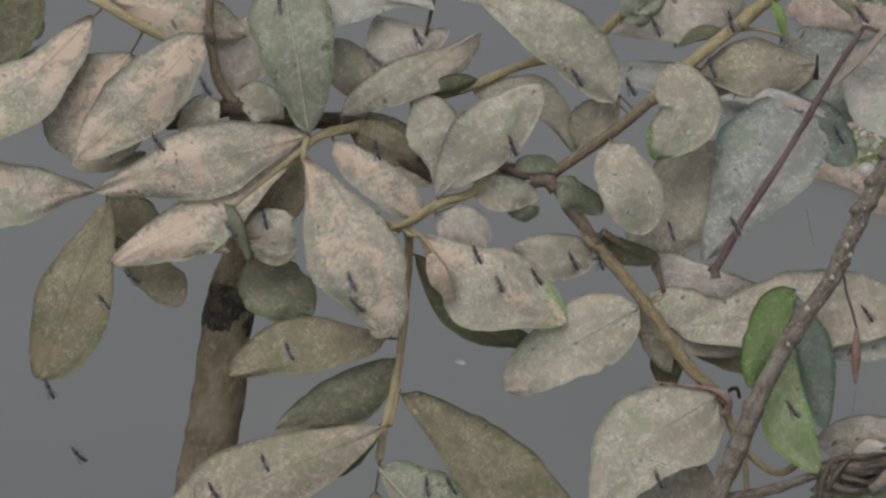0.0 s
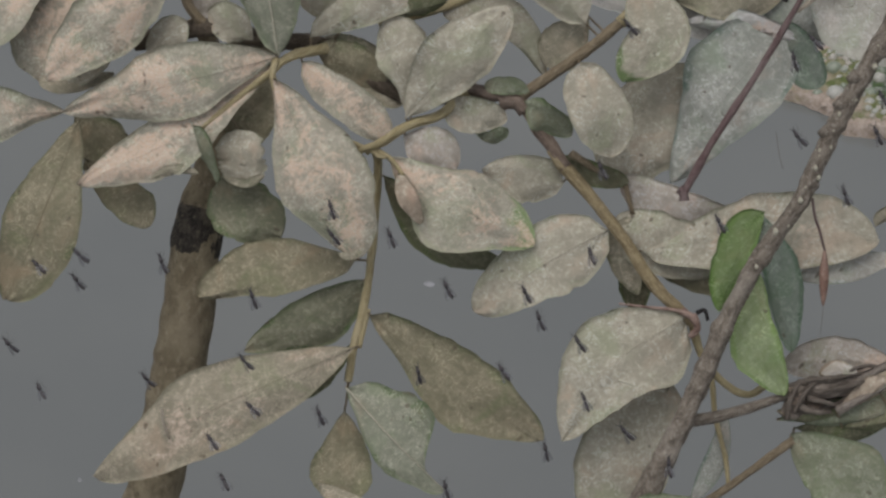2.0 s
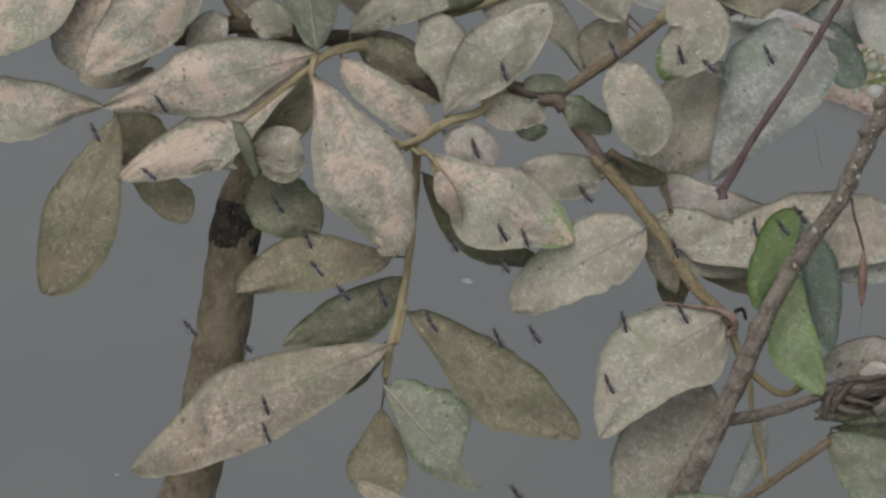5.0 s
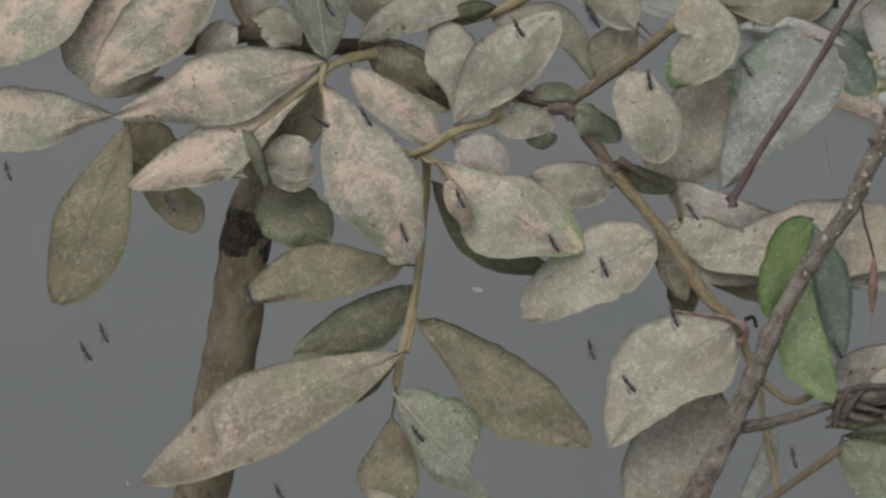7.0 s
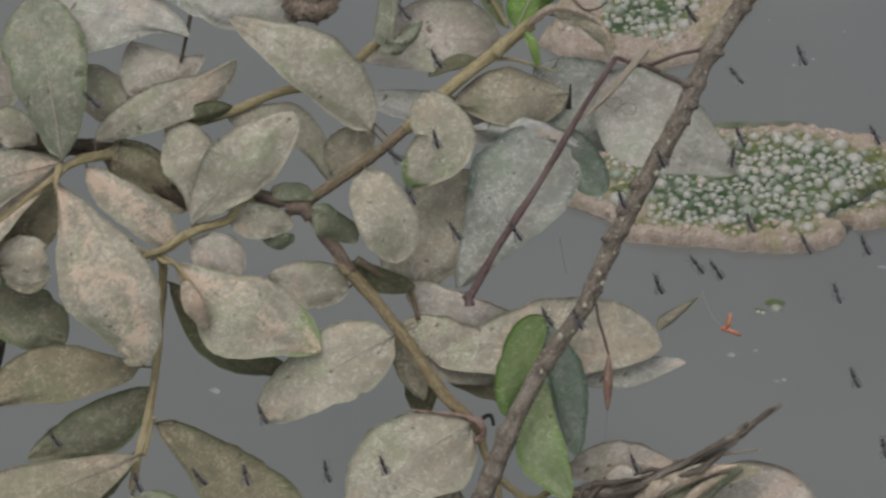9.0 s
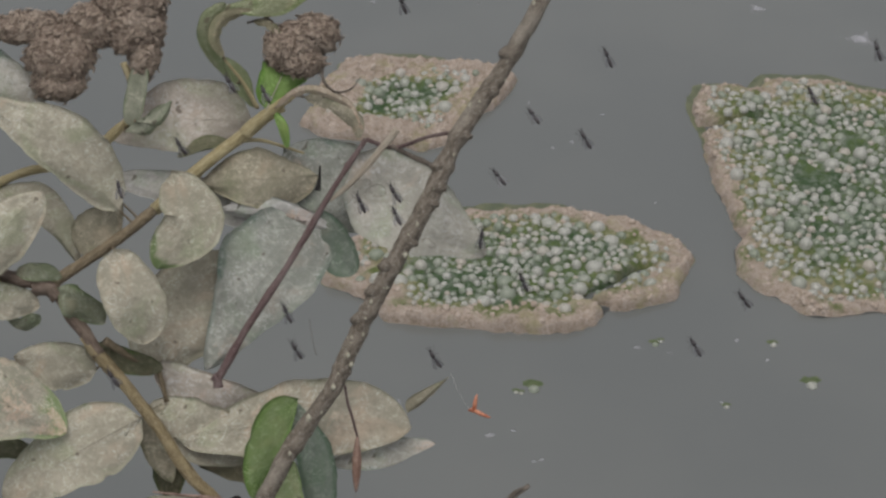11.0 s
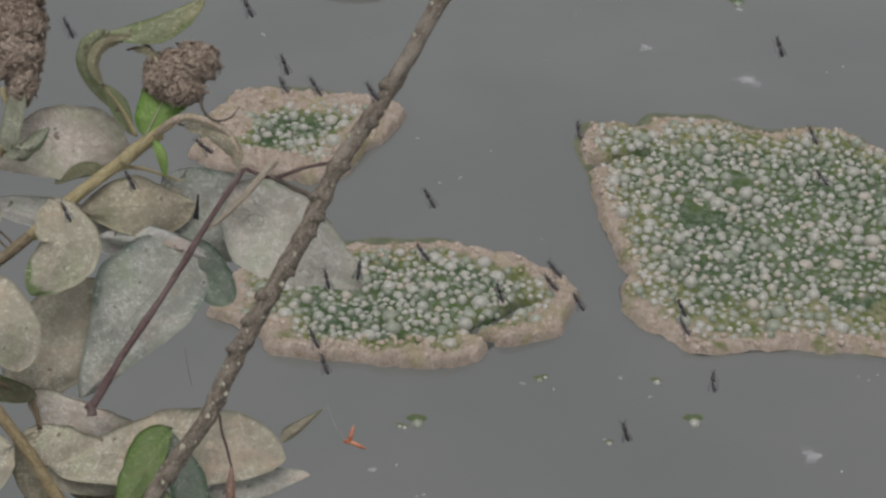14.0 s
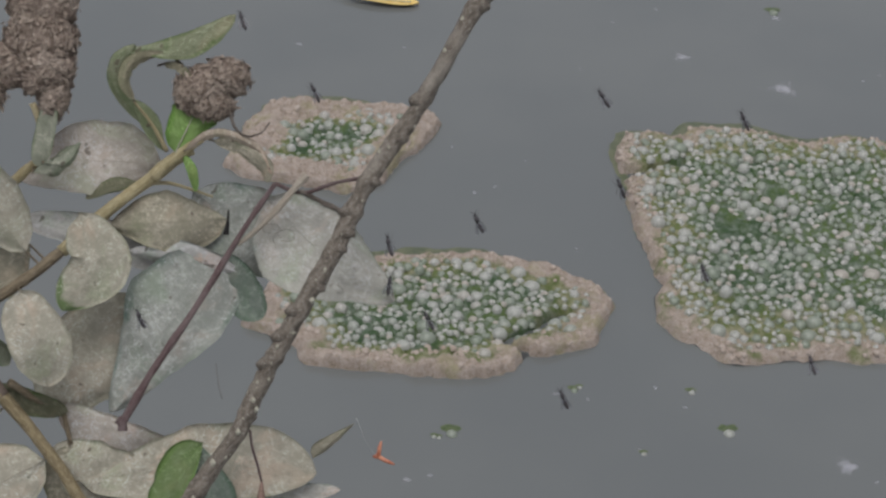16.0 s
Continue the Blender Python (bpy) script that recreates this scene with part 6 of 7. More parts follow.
    walk(swarm[10], hover(10, 7.0, [(0, 4.9, 7.1), (0.5, 1.4, 1), (1, -1.3, -5.9), (1.5, -3.7, -6.8), (2, -0.3, -6.1), (2.5, -1.5, -10.2), (3, 7, -19.6), (3.5, 8.5, -19.5), (4, 8.5, -19.5), (4.5, -0.3, -15), (5, -3.8, -10.4), (5.62, -6.8, -10.5), (6.25, -3.6, -13.6), (6.88, -4.5, -10.8), (7.5, -4.9, -9), (8, -4.3, -8.6), (8.5, 8.4, -4.5), (9, 13.8, -2.3), (9.5, 15.2, -2.1), (10, 9.4, 2.3), (10.62, 6.4, 1.6), (11.25, 6.8, 4.3), (11.88, 9.3, 5.2), (12.5, 8.7, 9.2), (13, 15.3, 12), (13.5, 17.5, 9.2), (14, 17.4, 16.5), (14.5, 18.2, 11.2), (15, 17.4, 13.1), (15.5, 19.8, 10), (16, 20.7, 10.8)]))
    walk(swarm[11], hover(11, 4.9, [(0, 3.9, 1.6), (0.5, 3.3, 1), (1, -0.8, -5.4), (1.5, 2.1, -4), (2, 3.5, -2.2), (2.5, 2.6, -1.9), (3, 4.8, 0.4), (3.5, 4.8, 0), (4, 9.2, 0), (4.5, 3.7, -0.5), (5, 0.2, 1.7), (5.62, 2.1, 1.5), (6.25, 1.3, 5.9), (6.88, -2.8, 7.3), (7.5, 0.2, 7.2), (8, 1.4, 4.3), (8.5, 11.3, 4.5), (9, 17.4, 2.8), (9.5, 20.7, 9.7), (10, 25.4, 9.4), (10.62, 31.3, 9.8), (11.25, 29.3, 11.7), (11.88, 29.7, 13), (12.5, 31.2, 14.8), (13, 35.7, 12.5), (13.5, 26.9, 12.5), (14, 31.3, 12.9), (14.5, 32.1, 14.4), (15, 31.4, 13.2), (15.5, 31.6, 11.2), (16, 28, 10)]))
    walk(swarm[12], hover(12, 4.7, [(0, -11.5, 1.3), (0.5, -11.7, 0.4), (1, -15.6, -6.8), (1.5, -15, -8.1), (2, -16, -6.8), (2.5, -9.6, -7.4), (3, -9.4, -2.6), (3.5, -8.4, -4.4), (4, -9.9, -4), (4.5, -12.2, -8.6), (5, -12.4, -8.2), (5.62, -14, -7.2), (6.25, -11.3, -8.4), (6.88, -10.2, -6.8), (7.5, -13.8, -8.5), (8, -15.4, -14.9), (8.5, -15, -8.3), (9, -11.9, -10.2), (9.5, -15.4, -2.3), (10, -18.6, -2.3), (10.62, -17.1, -3.5), (11.25, -14.5, -0.2), (11.88, -23.4, -4.1), (12.5, -18.6, -2.3), (13, -1.5, 1.2), (13.5, -3.6, 3.3), (14, -3.2, 4.5), (14.5, -1.8, 1.1), (15, -2.7, 3), (15.5, -2.6, 3.4), (16, -1.1, 0.2)]))
    walk(swarm[13], hover(13, 6.5, [(0, -17.8, 1.2), (0.5, -17.6, -0.8), (1, -17, -7.8), (1.5, -17.2, -19.4), (2, -13.3, -18.7), (2.5, -11.8, -19.3), (3, -11.8, -23.7), (3.5, -18, -20.7), (4, -18, -23.1), (4.5, -20.8, -20.4), (5, -23.7, -16.2), (5.62, -24.8, -15.9), (6.25, -21, -18.9), (6.88, -23.3, -18.5), (7.5, -23.8, -20.7), (8, -23.8, -20.7), (8.5, -23.8, -20.7), (9, -17.7, -13.2), (9.5, -17.7, -13.3), (10, -15.4, -10.3), (10.62, -18.2, -9.4), (11.25, -16.1, -10), (11.88, -15.5, -12.2), (12.5, -15.4, -10.3), (13, 0.4, 1.5), (13.5, 1.9, -5.6), (14, 1.9, -10.1), (14.5, 11, -8.1), (15, 8.1, -7.4), (15.5, 8.1, -10.9), (16, 8.1, -10.9)]))
    walk(swarm[14], hover(14, 7.4, [(0, -23.1, -2), (0.5, -26.2, -6.2), (1, -20.7, -9.1), (1.5, -26.1, -7.5), (2, -26.6, -7.8), (2.5, -25.2, -11), (3, -21, -11), (3.5, -19.7, -9), (4, -22.5, -8.5), (4.5, -21.2, -9.2), (5, -17.9, -9.6), (5.62, -20.1, -12.4), (6.25, -17.7, -15.8), (6.88, -15.6, -18.9), (7.5, -18, -21.2), (8, -18, -21.2), (8.5, -18, -21.2), (9, -12.5, -12.8), (9.5, -12.5, -14.1), (10, -12.5, -14.1), (10.62, -15.2, -14.7), (11.25, -12.9, -14.3), (11.88, -9.9, -13.3), (12.5, -12.5, -14.1), (13, 7, -0.2), (13.5, 5.7, -2.6), (14, 8.4, -1.4), (14.5, 7.3, -4.6), (15, -3.3, -0.8), (15.5, -9.2, -0.8), (16, -10.1, -0.8)]))
    walk(swarm[15], hover(15, 4.4, [(0, -25.3, -2.5), (0.5, -32.4, -10.8), (1, -38.7, -10.8), (1.5, -33.8, -12.1), (2, -33.4, -14.2), (2.5, -29.9, -20.5), (3, -28.4, -18.9), (3.5, -27.8, -15.2), (4, -28.1, -13.3), (4.5, -32.5, -12.9), (5, -27.8, -11.4), (5.62, -26.9, -10.4), (6.25, -31, -9.7), (6.88, -32.6, -11), (7.5, -33.5, -11.4), (8, -38.7, -11.4), (8.5, -38.7, -11.4), (9, -38.7, -11.4), (9.5, -38.7, -11.4), (10, -38.7, -11.4), (10.62, -40.9, -11.2), (11.25, -39.4, -10.8), (11.88, -34.7, -7.6), (12.5, -38.7, -11.4), (13, -38.7, -11.4), (13.5, -38.7, -11.4), (14, -38.7, -11.4), (14.5, -38.7, -11.4), (15, -38.7, -11.4), (15.5, -38.7, -11.4), (16, -38.7, -11.4)]))
    walk(swarm[16], hover(16, 7.3, [(0, -19, -5), (0.5, -26.8, -7.7), (1, -17.2, -10.6), (1.5, -23.3, -9.8), (2, -22.3, -9.5), (2.5, -20.8, -8), (3, -17.1, -7.4), (3.5, -15.2, -9.5), (4, -16.3, -11.6), (4.5, -13.2, -10.2), (5, -15.6, -10.8), (5.62, -13.4, -13.4), (6.25, -13.8, -15.5), (6.88, -17, -18.5), (7.5, -15.7, -20.9), (8, -16, -15.2), (8.5, -14.3, -15), (9, -8.7, -12.7), (9.5, -8.7, -14.3), (10, -8.7, -14.3), (10.62, -9.2, -15.3), (11.25, -5.6, -15.2), (11.88, -9.8, -13.2), (12.5, -8.7, -14.3), (13, 8.1, -1.1), (13.5, 6.8, -3.5), (14, 8.9, -2.6), (14.5, 11.8, -5.6), (15, 5.2, 3.2), (15.5, 11.1, 4.5), (16, 10.5, 3.7)]))
    walk(swarm[17], hover(17, 7.2, [(0, -18.8, -6.1), (0.5, -28, -8.8), (1, -18.8, -12.1), (1.5, -20, -14), (2, -19.2, -15.1), (2.5, -11.9, -17.5), (3, -12, -23.3), (3.5, -16.2, -17.6), (4, -18.4, -15.4), (4.5, -24.5, -15.3), (5, -23.6, -14.8), (5.62, -25.1, -18.1), (6.25, -25.5, -17.1), (6.88, -22.7, -18.9), (7.5, -23.6, -20.9), (8, -23.6, -20.9), (8.5, -23.6, -20.9), (9, -14.7, -12.9), (9.5, -14.7, -14.7), (10, -14.8, -14.7), (10.62, -15.8, -16.1), (11.25, -12.8, -17), (11.88, -15.2, -16.8), (12.5, -14.8, -14.7), (13, 1.2, -1.2), (13.5, 1, -8), (14, 1, -11.3), (14.5, 1, -11.3), (15, -1, -7.1), (15.5, -0.9, -11.2), (16, -0.9, -11.2)]))
    walk(swarm[18], hover(18, 3.5, [(0, -13.4, -3.9), (0.5, -13.7, -3.1), (1, -15.3, -10.2), (1.5, -15.4, -19.8), (2, -8.7, -17.3), (2.5, -11.2, -20.2), (3, -11.2, -24.5), (3.5, -12.2, -18.2), (4, -11.5, -13.4), (4.5, -7.7, -12.3), (5, -12.8, -11.9), (5.62, -13.7, -14.5), (6.25, -10.1, -21.3), (6.88, -9.8, -20.6), (7.5, -12.9, -21.6), (8, -12.9, -21.6), (8.5, -12.4, -15.5), (9, -6.2, -12.8), (9.5, -6.2, -14.5), (10, -6.2, -14.5), (10.62, -5.5, -13.2), (11.25, -7.8, -14.6), (11.88, -5.1, -14.7), (12.5, -6.2, -14.5), (13, 14.2, -3.9), (13.5, 18, -6.8), (14, 21.6, 0.4), (14.5, 18.8, -4.4), (15, 16.5, -1.9), (15.5, 19.6, 0.4), (16, 19.4, -3.6)]))
    walk(swarm[19], hover(19, 5.6, [(0, -10.4, -4.9), (0.5, -12, -8.7), (1, -12.1, -9.9), (1.5, -12.5, -8.6), (2, -13.2, -9.2), (2.5, -13, -14.4), (3, -12.7, -11.9), (3.5, -14.1, -10.5), (4, -12.2, -11.4), (4.5, -9, -10.3), (5, -11.3, -6.9), (5.62, -12.7, -7), (6.25, -10.7, -10.2), (6.88, -7.7, -7.9), (7.5, -10.6, -8.8), (8, -10.3, -13.1), (8.5, -10.4, -5.3), (9, 1.7, -5.6), (9.5, 6.9, -10.5), (10, 2.7, -3.9), (10.62, -3.4, -5.5), (11.25, 5, -2), (11.88, 1, -7.5), (12.5, -0.5, -5.2), (13, 8.7, 0), (13.5, 12.2, 0.6), (14, 13.7, 2.7), (14.5, 13.6, 17.1), (15, 16.1, 13.1), (15.5, 16.1, 17.5), (16, 16.1, 17.5)]))
    walk(swarm[20], hover(20, 6.1, [(0, -8.6, -4.2), (0.5, -6.6, -6), (1, -10.4, -8.4), (1.5, -6.1, -7.3), (2, -6.9, -11.8), (2.5, -7.2, -11.8), (3, -7.2, -23.8), (3.5, -7.2, -23.9), (4, -7.5, -20.8), (4.5, -6.3, -16.8), (5, -7.3, -13.8), (5.62, -7.2, -12.3), (6.25, -5.2, -14.8), (6.88, -7.1, -13.2), (7.5, -5, -14.9), (8, -6.5, -12), (8.5, 3.1, -3.9), (9, 9.7, -3.5), (9.5, 13.4, -8.2), (10, 13.4, -13.7), (10.62, 13, -13.1), (11.25, 14.6, -11), (11.88, 13.9, -13.2), (12.5, 13.4, -13.7), (13, 24, -3.2), (13.5, 21.1, 3.8), (14, 19.8, 1.3), (14.5, 16.4, -5), (15, 9.9, -5.1), (15.5, 10.9, -2.7), (16, 12.5, 0.2)]))
    walk(swarm[21], hover(21, 7.2, [(0, -7.3, -4.1), (0.5, -3.8, -6.9), (1, -10.9, -9.6), (1.5, -11.7, -10), (2, -8.7, -10.6), (2.5, -8.7, -12.7), (3, -12.8, -8.4), (3.5, -8.5, -7.9), (4, -8.4, 4.8), (4.5, -14, -3), (5, -13.5, -2.6), (5.62, -17.7, 0.1), (6.25, -12.2, -0.9), (6.88, -19.5, -0.9), (7.5, -14.9, 0.8), (8, -13, -2.4), (8.5, -7.2, -0.9), (9, 5.2, -0.1), (9.5, 8.9, -4.1), (10, 3.1, -0.5), (10.62, 3.9, 4.1), (11.25, 5.5, 3.2), (11.88, 6.5, 5.2), (12.5, 5.1, 4.2), (13, 11.6, 1.5), (13.5, 12.6, 5.6), (14, 8.4, 10.4), (14.5, 8.3, 16.9), (15, 6.5, 12.3), (15.5, 6.5, 16.6), (16, 6.5, 17)]))
    walk(swarm[22], hover(22, 5.9, [(0, -31.3, -5.9), (0.5, -34.7, -9.6), (1, -38.3, -9.6), (1.5, -38.5, -9.6), (2, -33, -8), (2.5, -37.3, -7.9), (3, -33.4, -7), (3.5, -32.4, -7.2), (4, -29.1, -4), (4.5, -28.6, -7.1), (5, -29.4, -3.8), (5.62, -31.6, -5.5), (6.25, -31.4, -4.9), (6.88, -29.3, -4.7), (7.5, -28.4, -5.3), (8, -37.9, -5.2), (8.5, -29.2, -5.7), (9, -29.2, -5.7), (9.5, -29.2, -5.7), (10, -29.2, -5.7), (10.62, -31.4, -5.5), (11.25, -31, -2.3), (11.88, -30.3, -1.6), (12.5, -29.2, -5.7), (13, -29.2, -5.7), (13.5, -29.2, -5.7), (14, -29.2, -5.7), (14.5, -29.2, -5.7), (15, -29.2, -5.7), (15.5, -29.2, -5.7), (16, -29.2, -5.7)]))
    walk(swarm[23], hover(23, 3.3, [(0, -30.5, -4.8), (0.5, -33.8, -7.8), (1, -32.3, -7.4), (1.5, -30.4, -10.4), (2, -28.3, -13.8), (2.5, -26.8, -17), (3, -27.9, -13.2), (3.5, -31.1, -11.1), (4, -27.3, -11.2), (4.5, -28.2, -11.1), (5, -25.3, -12.3), (5.62, -23.4, -14.4), (6.25, -26.7, -11.8), (6.88, -34, -12.1), (7.5, -32.5, -13.4), (8, -35.7, -15.2), (8.5, -28, -8.5), (9, -22.1, -11.4), (9.5, -22.1, -11.4), (10, -22.1, -11.4), (10.62, -22.2, -10.8), (11.25, -23.9, -11.5), (11.88, -21.1, -11.6), (12.5, -22.1, -11.4), (13, -4.2, -0.6), (13.5, -0.6, -6.1), (14, -0.5, -10.8), (14.5, -5.1, -1.2), (15, -5.1, -0.7), (15.5, -5.5, -1), (16, -9.5, -1)]))
    walk(swarm[24], hover(24, 5.0, [(0, -34.3, -10.2), (0.5, -36.2, -9.9), (1, -38.6, -9.9), (1.5, -38.6, -9.9), (2, -34.7, -11.9), (2.5, -38, -12), (3, -33.1, -15), (3.5, -35.7, -13.6), (4, -31, -16.1), (4.5, -34.4, -15.7), (5, -40, -15.7), (5.62, -41.3, -15.9), (6.25, -42.1, -15.1), (6.88, -45.6, -13.2), (7.5, -40, -15.7), (8, -40, -15.7), (8.5, -40, -15.7), (9, -40, -15.7), (9.5, -40, -15.7), (10, -40, -15.7), (10.62, -39.8, -14.9), (11.25, -38.1, -17.6), (11.88, -34.9, -17.5), (12.5, -40, -15.7), (13, -40, -15.7), (13.5, -40, -15.7), (14, -40, -15.7), (14.5, -40, -15.7), (15, -40, -15.7), (15.5, -40, -15.7), (16, -40, -15.7)]))
    walk(swarm[25], hover(25, 5.0, [(0, -32.9, -13.4), (0.5, -33.2, -13), (1, -33, -13.6), (1.5, -32.1, -10.8), (2, -31.3, -8.8), (2.5, -28.4, -12.1), (3, -28.4, -11.1), (3.5, -33.4, -10.8), (4, -35.4, -9.4), (4.5, -33.1, -11), (5, -39.9, -11), (5.62, -38.2, -10.3), (6.25, -35.7, -10.7), (6.88, -41.1, -10), (7.5, -37.4, -10.4), (8, -38, -10.4), (8.5, -38.1, -10.4), (9, -38.1, -10.4), (9.5, -38.1, -10.4), (10, -38.1, -10.4), (10.62, -43.5, -10.7), (11.25, -39.1, -7.9), (11.88, -38.7, -11.1), (12.5, -38.1, -10.4), (13, -38.1, -10.4), (13.5, -38.1, -10.4), (14, -38.1, -10.4), (14.5, -38.1, -10.4), (15, -38.1, -10.4), (15.5, -38.1, -10.4), (16, -38.1, -10.4)]))
    walk(swarm[26], hover(26, 5.1, [(0, -23.7, -13.8), (0.5, -27.5, -16.1), (1, -23, -15.8), (1.5, -22, -13.3), (2, -22.8, -15), (2.5, -21.1, -17.6), (3, -20.4, -15.2), (3.5, -22.9, -17.8), (4, -23, -23.8), (4.5, -29.9, -16.9), (5, -30, -22), (5.62, -31.6, -23.3), (6.25, -31.2, -21), (6.88, -32.9, -22.3), (7.5, -30, -22), (8, -30, -22), (8.5, -30, -22), (9, -30, -22), (9.5, -30, -22), (10, -30, -22), (10.62, -33.2, -22.2), (11.25, -29.6, -24), (11.88, -31.2, -21.8), (12.5, -30, -22), (13, -30, -22), (13.5, -30, -22), (14, -30, -22), (14.5, -30, -22), (15, -30, -22), (15.5, -30, -22), (16, -30, -22)]))
    walk(swarm[27], hover(27, 7.3, [(0, -25.8, -14.9), (0.5, -32, -14.6), (1, -31.5, -14.4), (1.5, -27.4, -10.3), (2, -22.7, -12.5), (2.5, -14.6, -16.2), (3, -14.5, -13.2), (3.5, -17.3, -14.3), (4, -18.4, -14.1), (4.5, -22.3, -10.9), (5, -19.8, -9.4), (5.62, -18.6, -8.2), (6.25, -21.1, -11.6), (6.88, -25, -9), (7.5, -21.9, -10.6), (8, -19.8, -11), (8.5, -18, -4.1), (9, -2.6, -1.5), (9.5, -8, -3.8), (10, -0.3, 1.1), (10.62, 4.7, 3.8), (11.25, 7, 4.6), (11.88, 4.5, 10), (12.5, 7.3, 9.6), (13, 13.9, 11.7), (13.5, 14, 6.7), (14, 13.8, 5.2), (14.5, 19.2, 8.8), (15, 16.5, 7.4), (15.5, 15.3, 3.2), (16, 14.7, 4.8)]))
    walk(swarm[28], hover(28, 4.3, [(0, -15.9, -15.1), (0.5, -21.8, -13.3), (1, -18.2, -13.5), (1.5, -19.6, -16.7), (2, -24.4, -18.7), (2.5, -20.4, -20.6), (3, -19.4, -21.1), (3.5, -23.3, -19.3), (4, -33.1, -21), (4.5, -32, -17.4), (5, -32, -21.1), (5.62, -33.9, -19.2), (6.25, -30.5, -19), (6.88, -27.1, -19.7), (7.5, -30.6, -17.3), (8, -30.7, -19.9), (8.5, -30.7, -19.9), (9, -30.7, -19.9), (9.5, -30.7, -19.9), (10, -30.7, -19.9), (10.62, -31.6, -23.3), (11.25, -33, -20.7), (11.88, -31.6, -20.2), (12.5, -30.7, -19.9), (13, -30.7, -19.9), (13.5, -30.7, -19.9), (14, -30.7, -19.9), (14.5, -30.7, -19.9), (15, -30.7, -19.9), (15.5, -30.7, -19.9), (16, -30.7, -19.9)]))
    walk(swarm[29], hover(29, 3.7, [(0, -14.8, -15.1), (0.5, -20.6, -13.9), (1, -16.3, -16.3), (1.5, -14.7, -16.9), (2, -10.7, -13.4), (2.5, -10.9, -18.2), (3, -9, -17.1), (3.5, -6.8, -13.2), (4, -6, -13.6), (4.5, -7.1, -13.9), (5, -11, -11.7), (5.62, -9.9, -12.3), (6.25, -14.5, -10.6), (6.88, -8.7, -12.3), (7.5, -9.2, -10), (8, -7.7, -11.8), (8.5, -2.2, -2.5), (9, 9, -3.3), (9.5, 13.7, -4.8), (10, 13, -1.6), (10.62, 12.8, 4.9), (11.25, 18.4, 7.4), (11.88, 19.2, 9.6), (12.5, 19.3, 13), (13, 20.6, 15.2), (13.5, 24.7, 12.2), (14, 24.6, 17.4), (14.5, 24.6, 17.4), (15, 22.7, 13.8), (15.5, 23.7, 14), (16, 23.7, 18)]))
    walk(swarm[30], hover(30, 5.2, [(0, -22.4, -8.4), (0.5, -27, -12), (1, -23.4, -15.1), (1.5, -23.2, -13.6), (2, -24.8, -16.6), (2.5, -24.8, -17.5), (3, -20.1, -12.9), (3.5, -22.6, -13.2), (4, -25.7, -11.9), (4.5, -23.7, -10.9), (5, -21.4, -8.4), (5.62, -22.5, -3.5), (6.25, -21.7, -1.1), (6.88, -21.2, 3.5), (7.5, -21.1, 7.6), (8, -21.1, 8.6), (8.5, -15.4, 7.2), (9, -4.9, 8.9), (9.5, -4.8, 13.2), (10, -4.9, 8.9), (10.62, -2.5, 8.6), (11.25, 1.4, 9.7), (11.88, -4.6, 14), (12.5, -3.3, 13.7), (13, 6.6, 9.8), (13.5, 9.5, 13.3), (14, 5.3, 14.3), (14.5, 6.5, 13.8), (15, 4.2, 11.2), (15.5, 4.2, 16.3), (16, 3.6, 14.4)]))
    walk(swarm[31], hover(31, 5.7, [(0, -4, -2.8), (0.5, -1, -10.2), (1, -8.2, -12.2), (1.5, -8.1, -12.3), (2, -6.7, -14.6), (2.5, -6.7, -13.5), (3, -1.1, -17.5), (3.5, -1.8, -12.8), (4, -3, -9.7), (4.5, -7.2, -11.5), (5, -6.6, -10.9), (5.62, -8.5, -14.4), (6.25, -6.6, -21.1), (6.88, -7.8, -20.6), (7.5, -6.7, -21.7), (8, -6.7, -21.7), (8.5, 1, -14.9), (9, 17.6, -12), (9.5, 16.5, -12.2), (10, 16.5, -13.2), (10.62, 18.5, -7.5), (11.25, 23.1, -1), (11.88, 27.4, 3.1), (12.5, 26.8, 6.3), (13, 34.2, 0.7), (13.5, 39.5, 0.7), (14, 33.2, 6.5), (14.5, 30.5, 6.9), (15, 35.7, 11.4), (15.5, 30.8, 0.9), (16, 36.6, 1)]))
    walk(swarm[32], hover(32, 7.2, [(0, -1, -2.6), (0.5, -0.5, -8.7), (1, -5.5, -11.4), (1.5, -4.7, -14.2), (2, -2.7, -17.5), (2.5, -8.5, -18.5), (3, 3.2, -19.5), (3.5, 4.2, -20.9), (4, 1.6, -20.3), (4.5, -5.2, -17.8), (5, -5.2, -20.7), (5.62, -4.3, -18.1), (6.25, -5.4, -19.1), (6.88, 1.1, -16.7), (7.5, -1.1, -17.1), (8, -1.1, -20.1), (8.5, 6.6, -10.3), (9, 15.2, -4.6), (9.5, 15.2, -4.8), (10, 15, -14.1), (10.62, 13, -13.6), (11.25, 19.2, -10.2), (11.88, 20.6, -12.7), (12.5, 19.3, -8.4), (13, 30.7, 0.6), (13.5, 32, -7.4), (14, 27.5, -3.4), (14.5, 27.6, -10.9), (15, 27.6, -11), (15.5, 33, -3.1), (16, 30.8, -1.8)]))
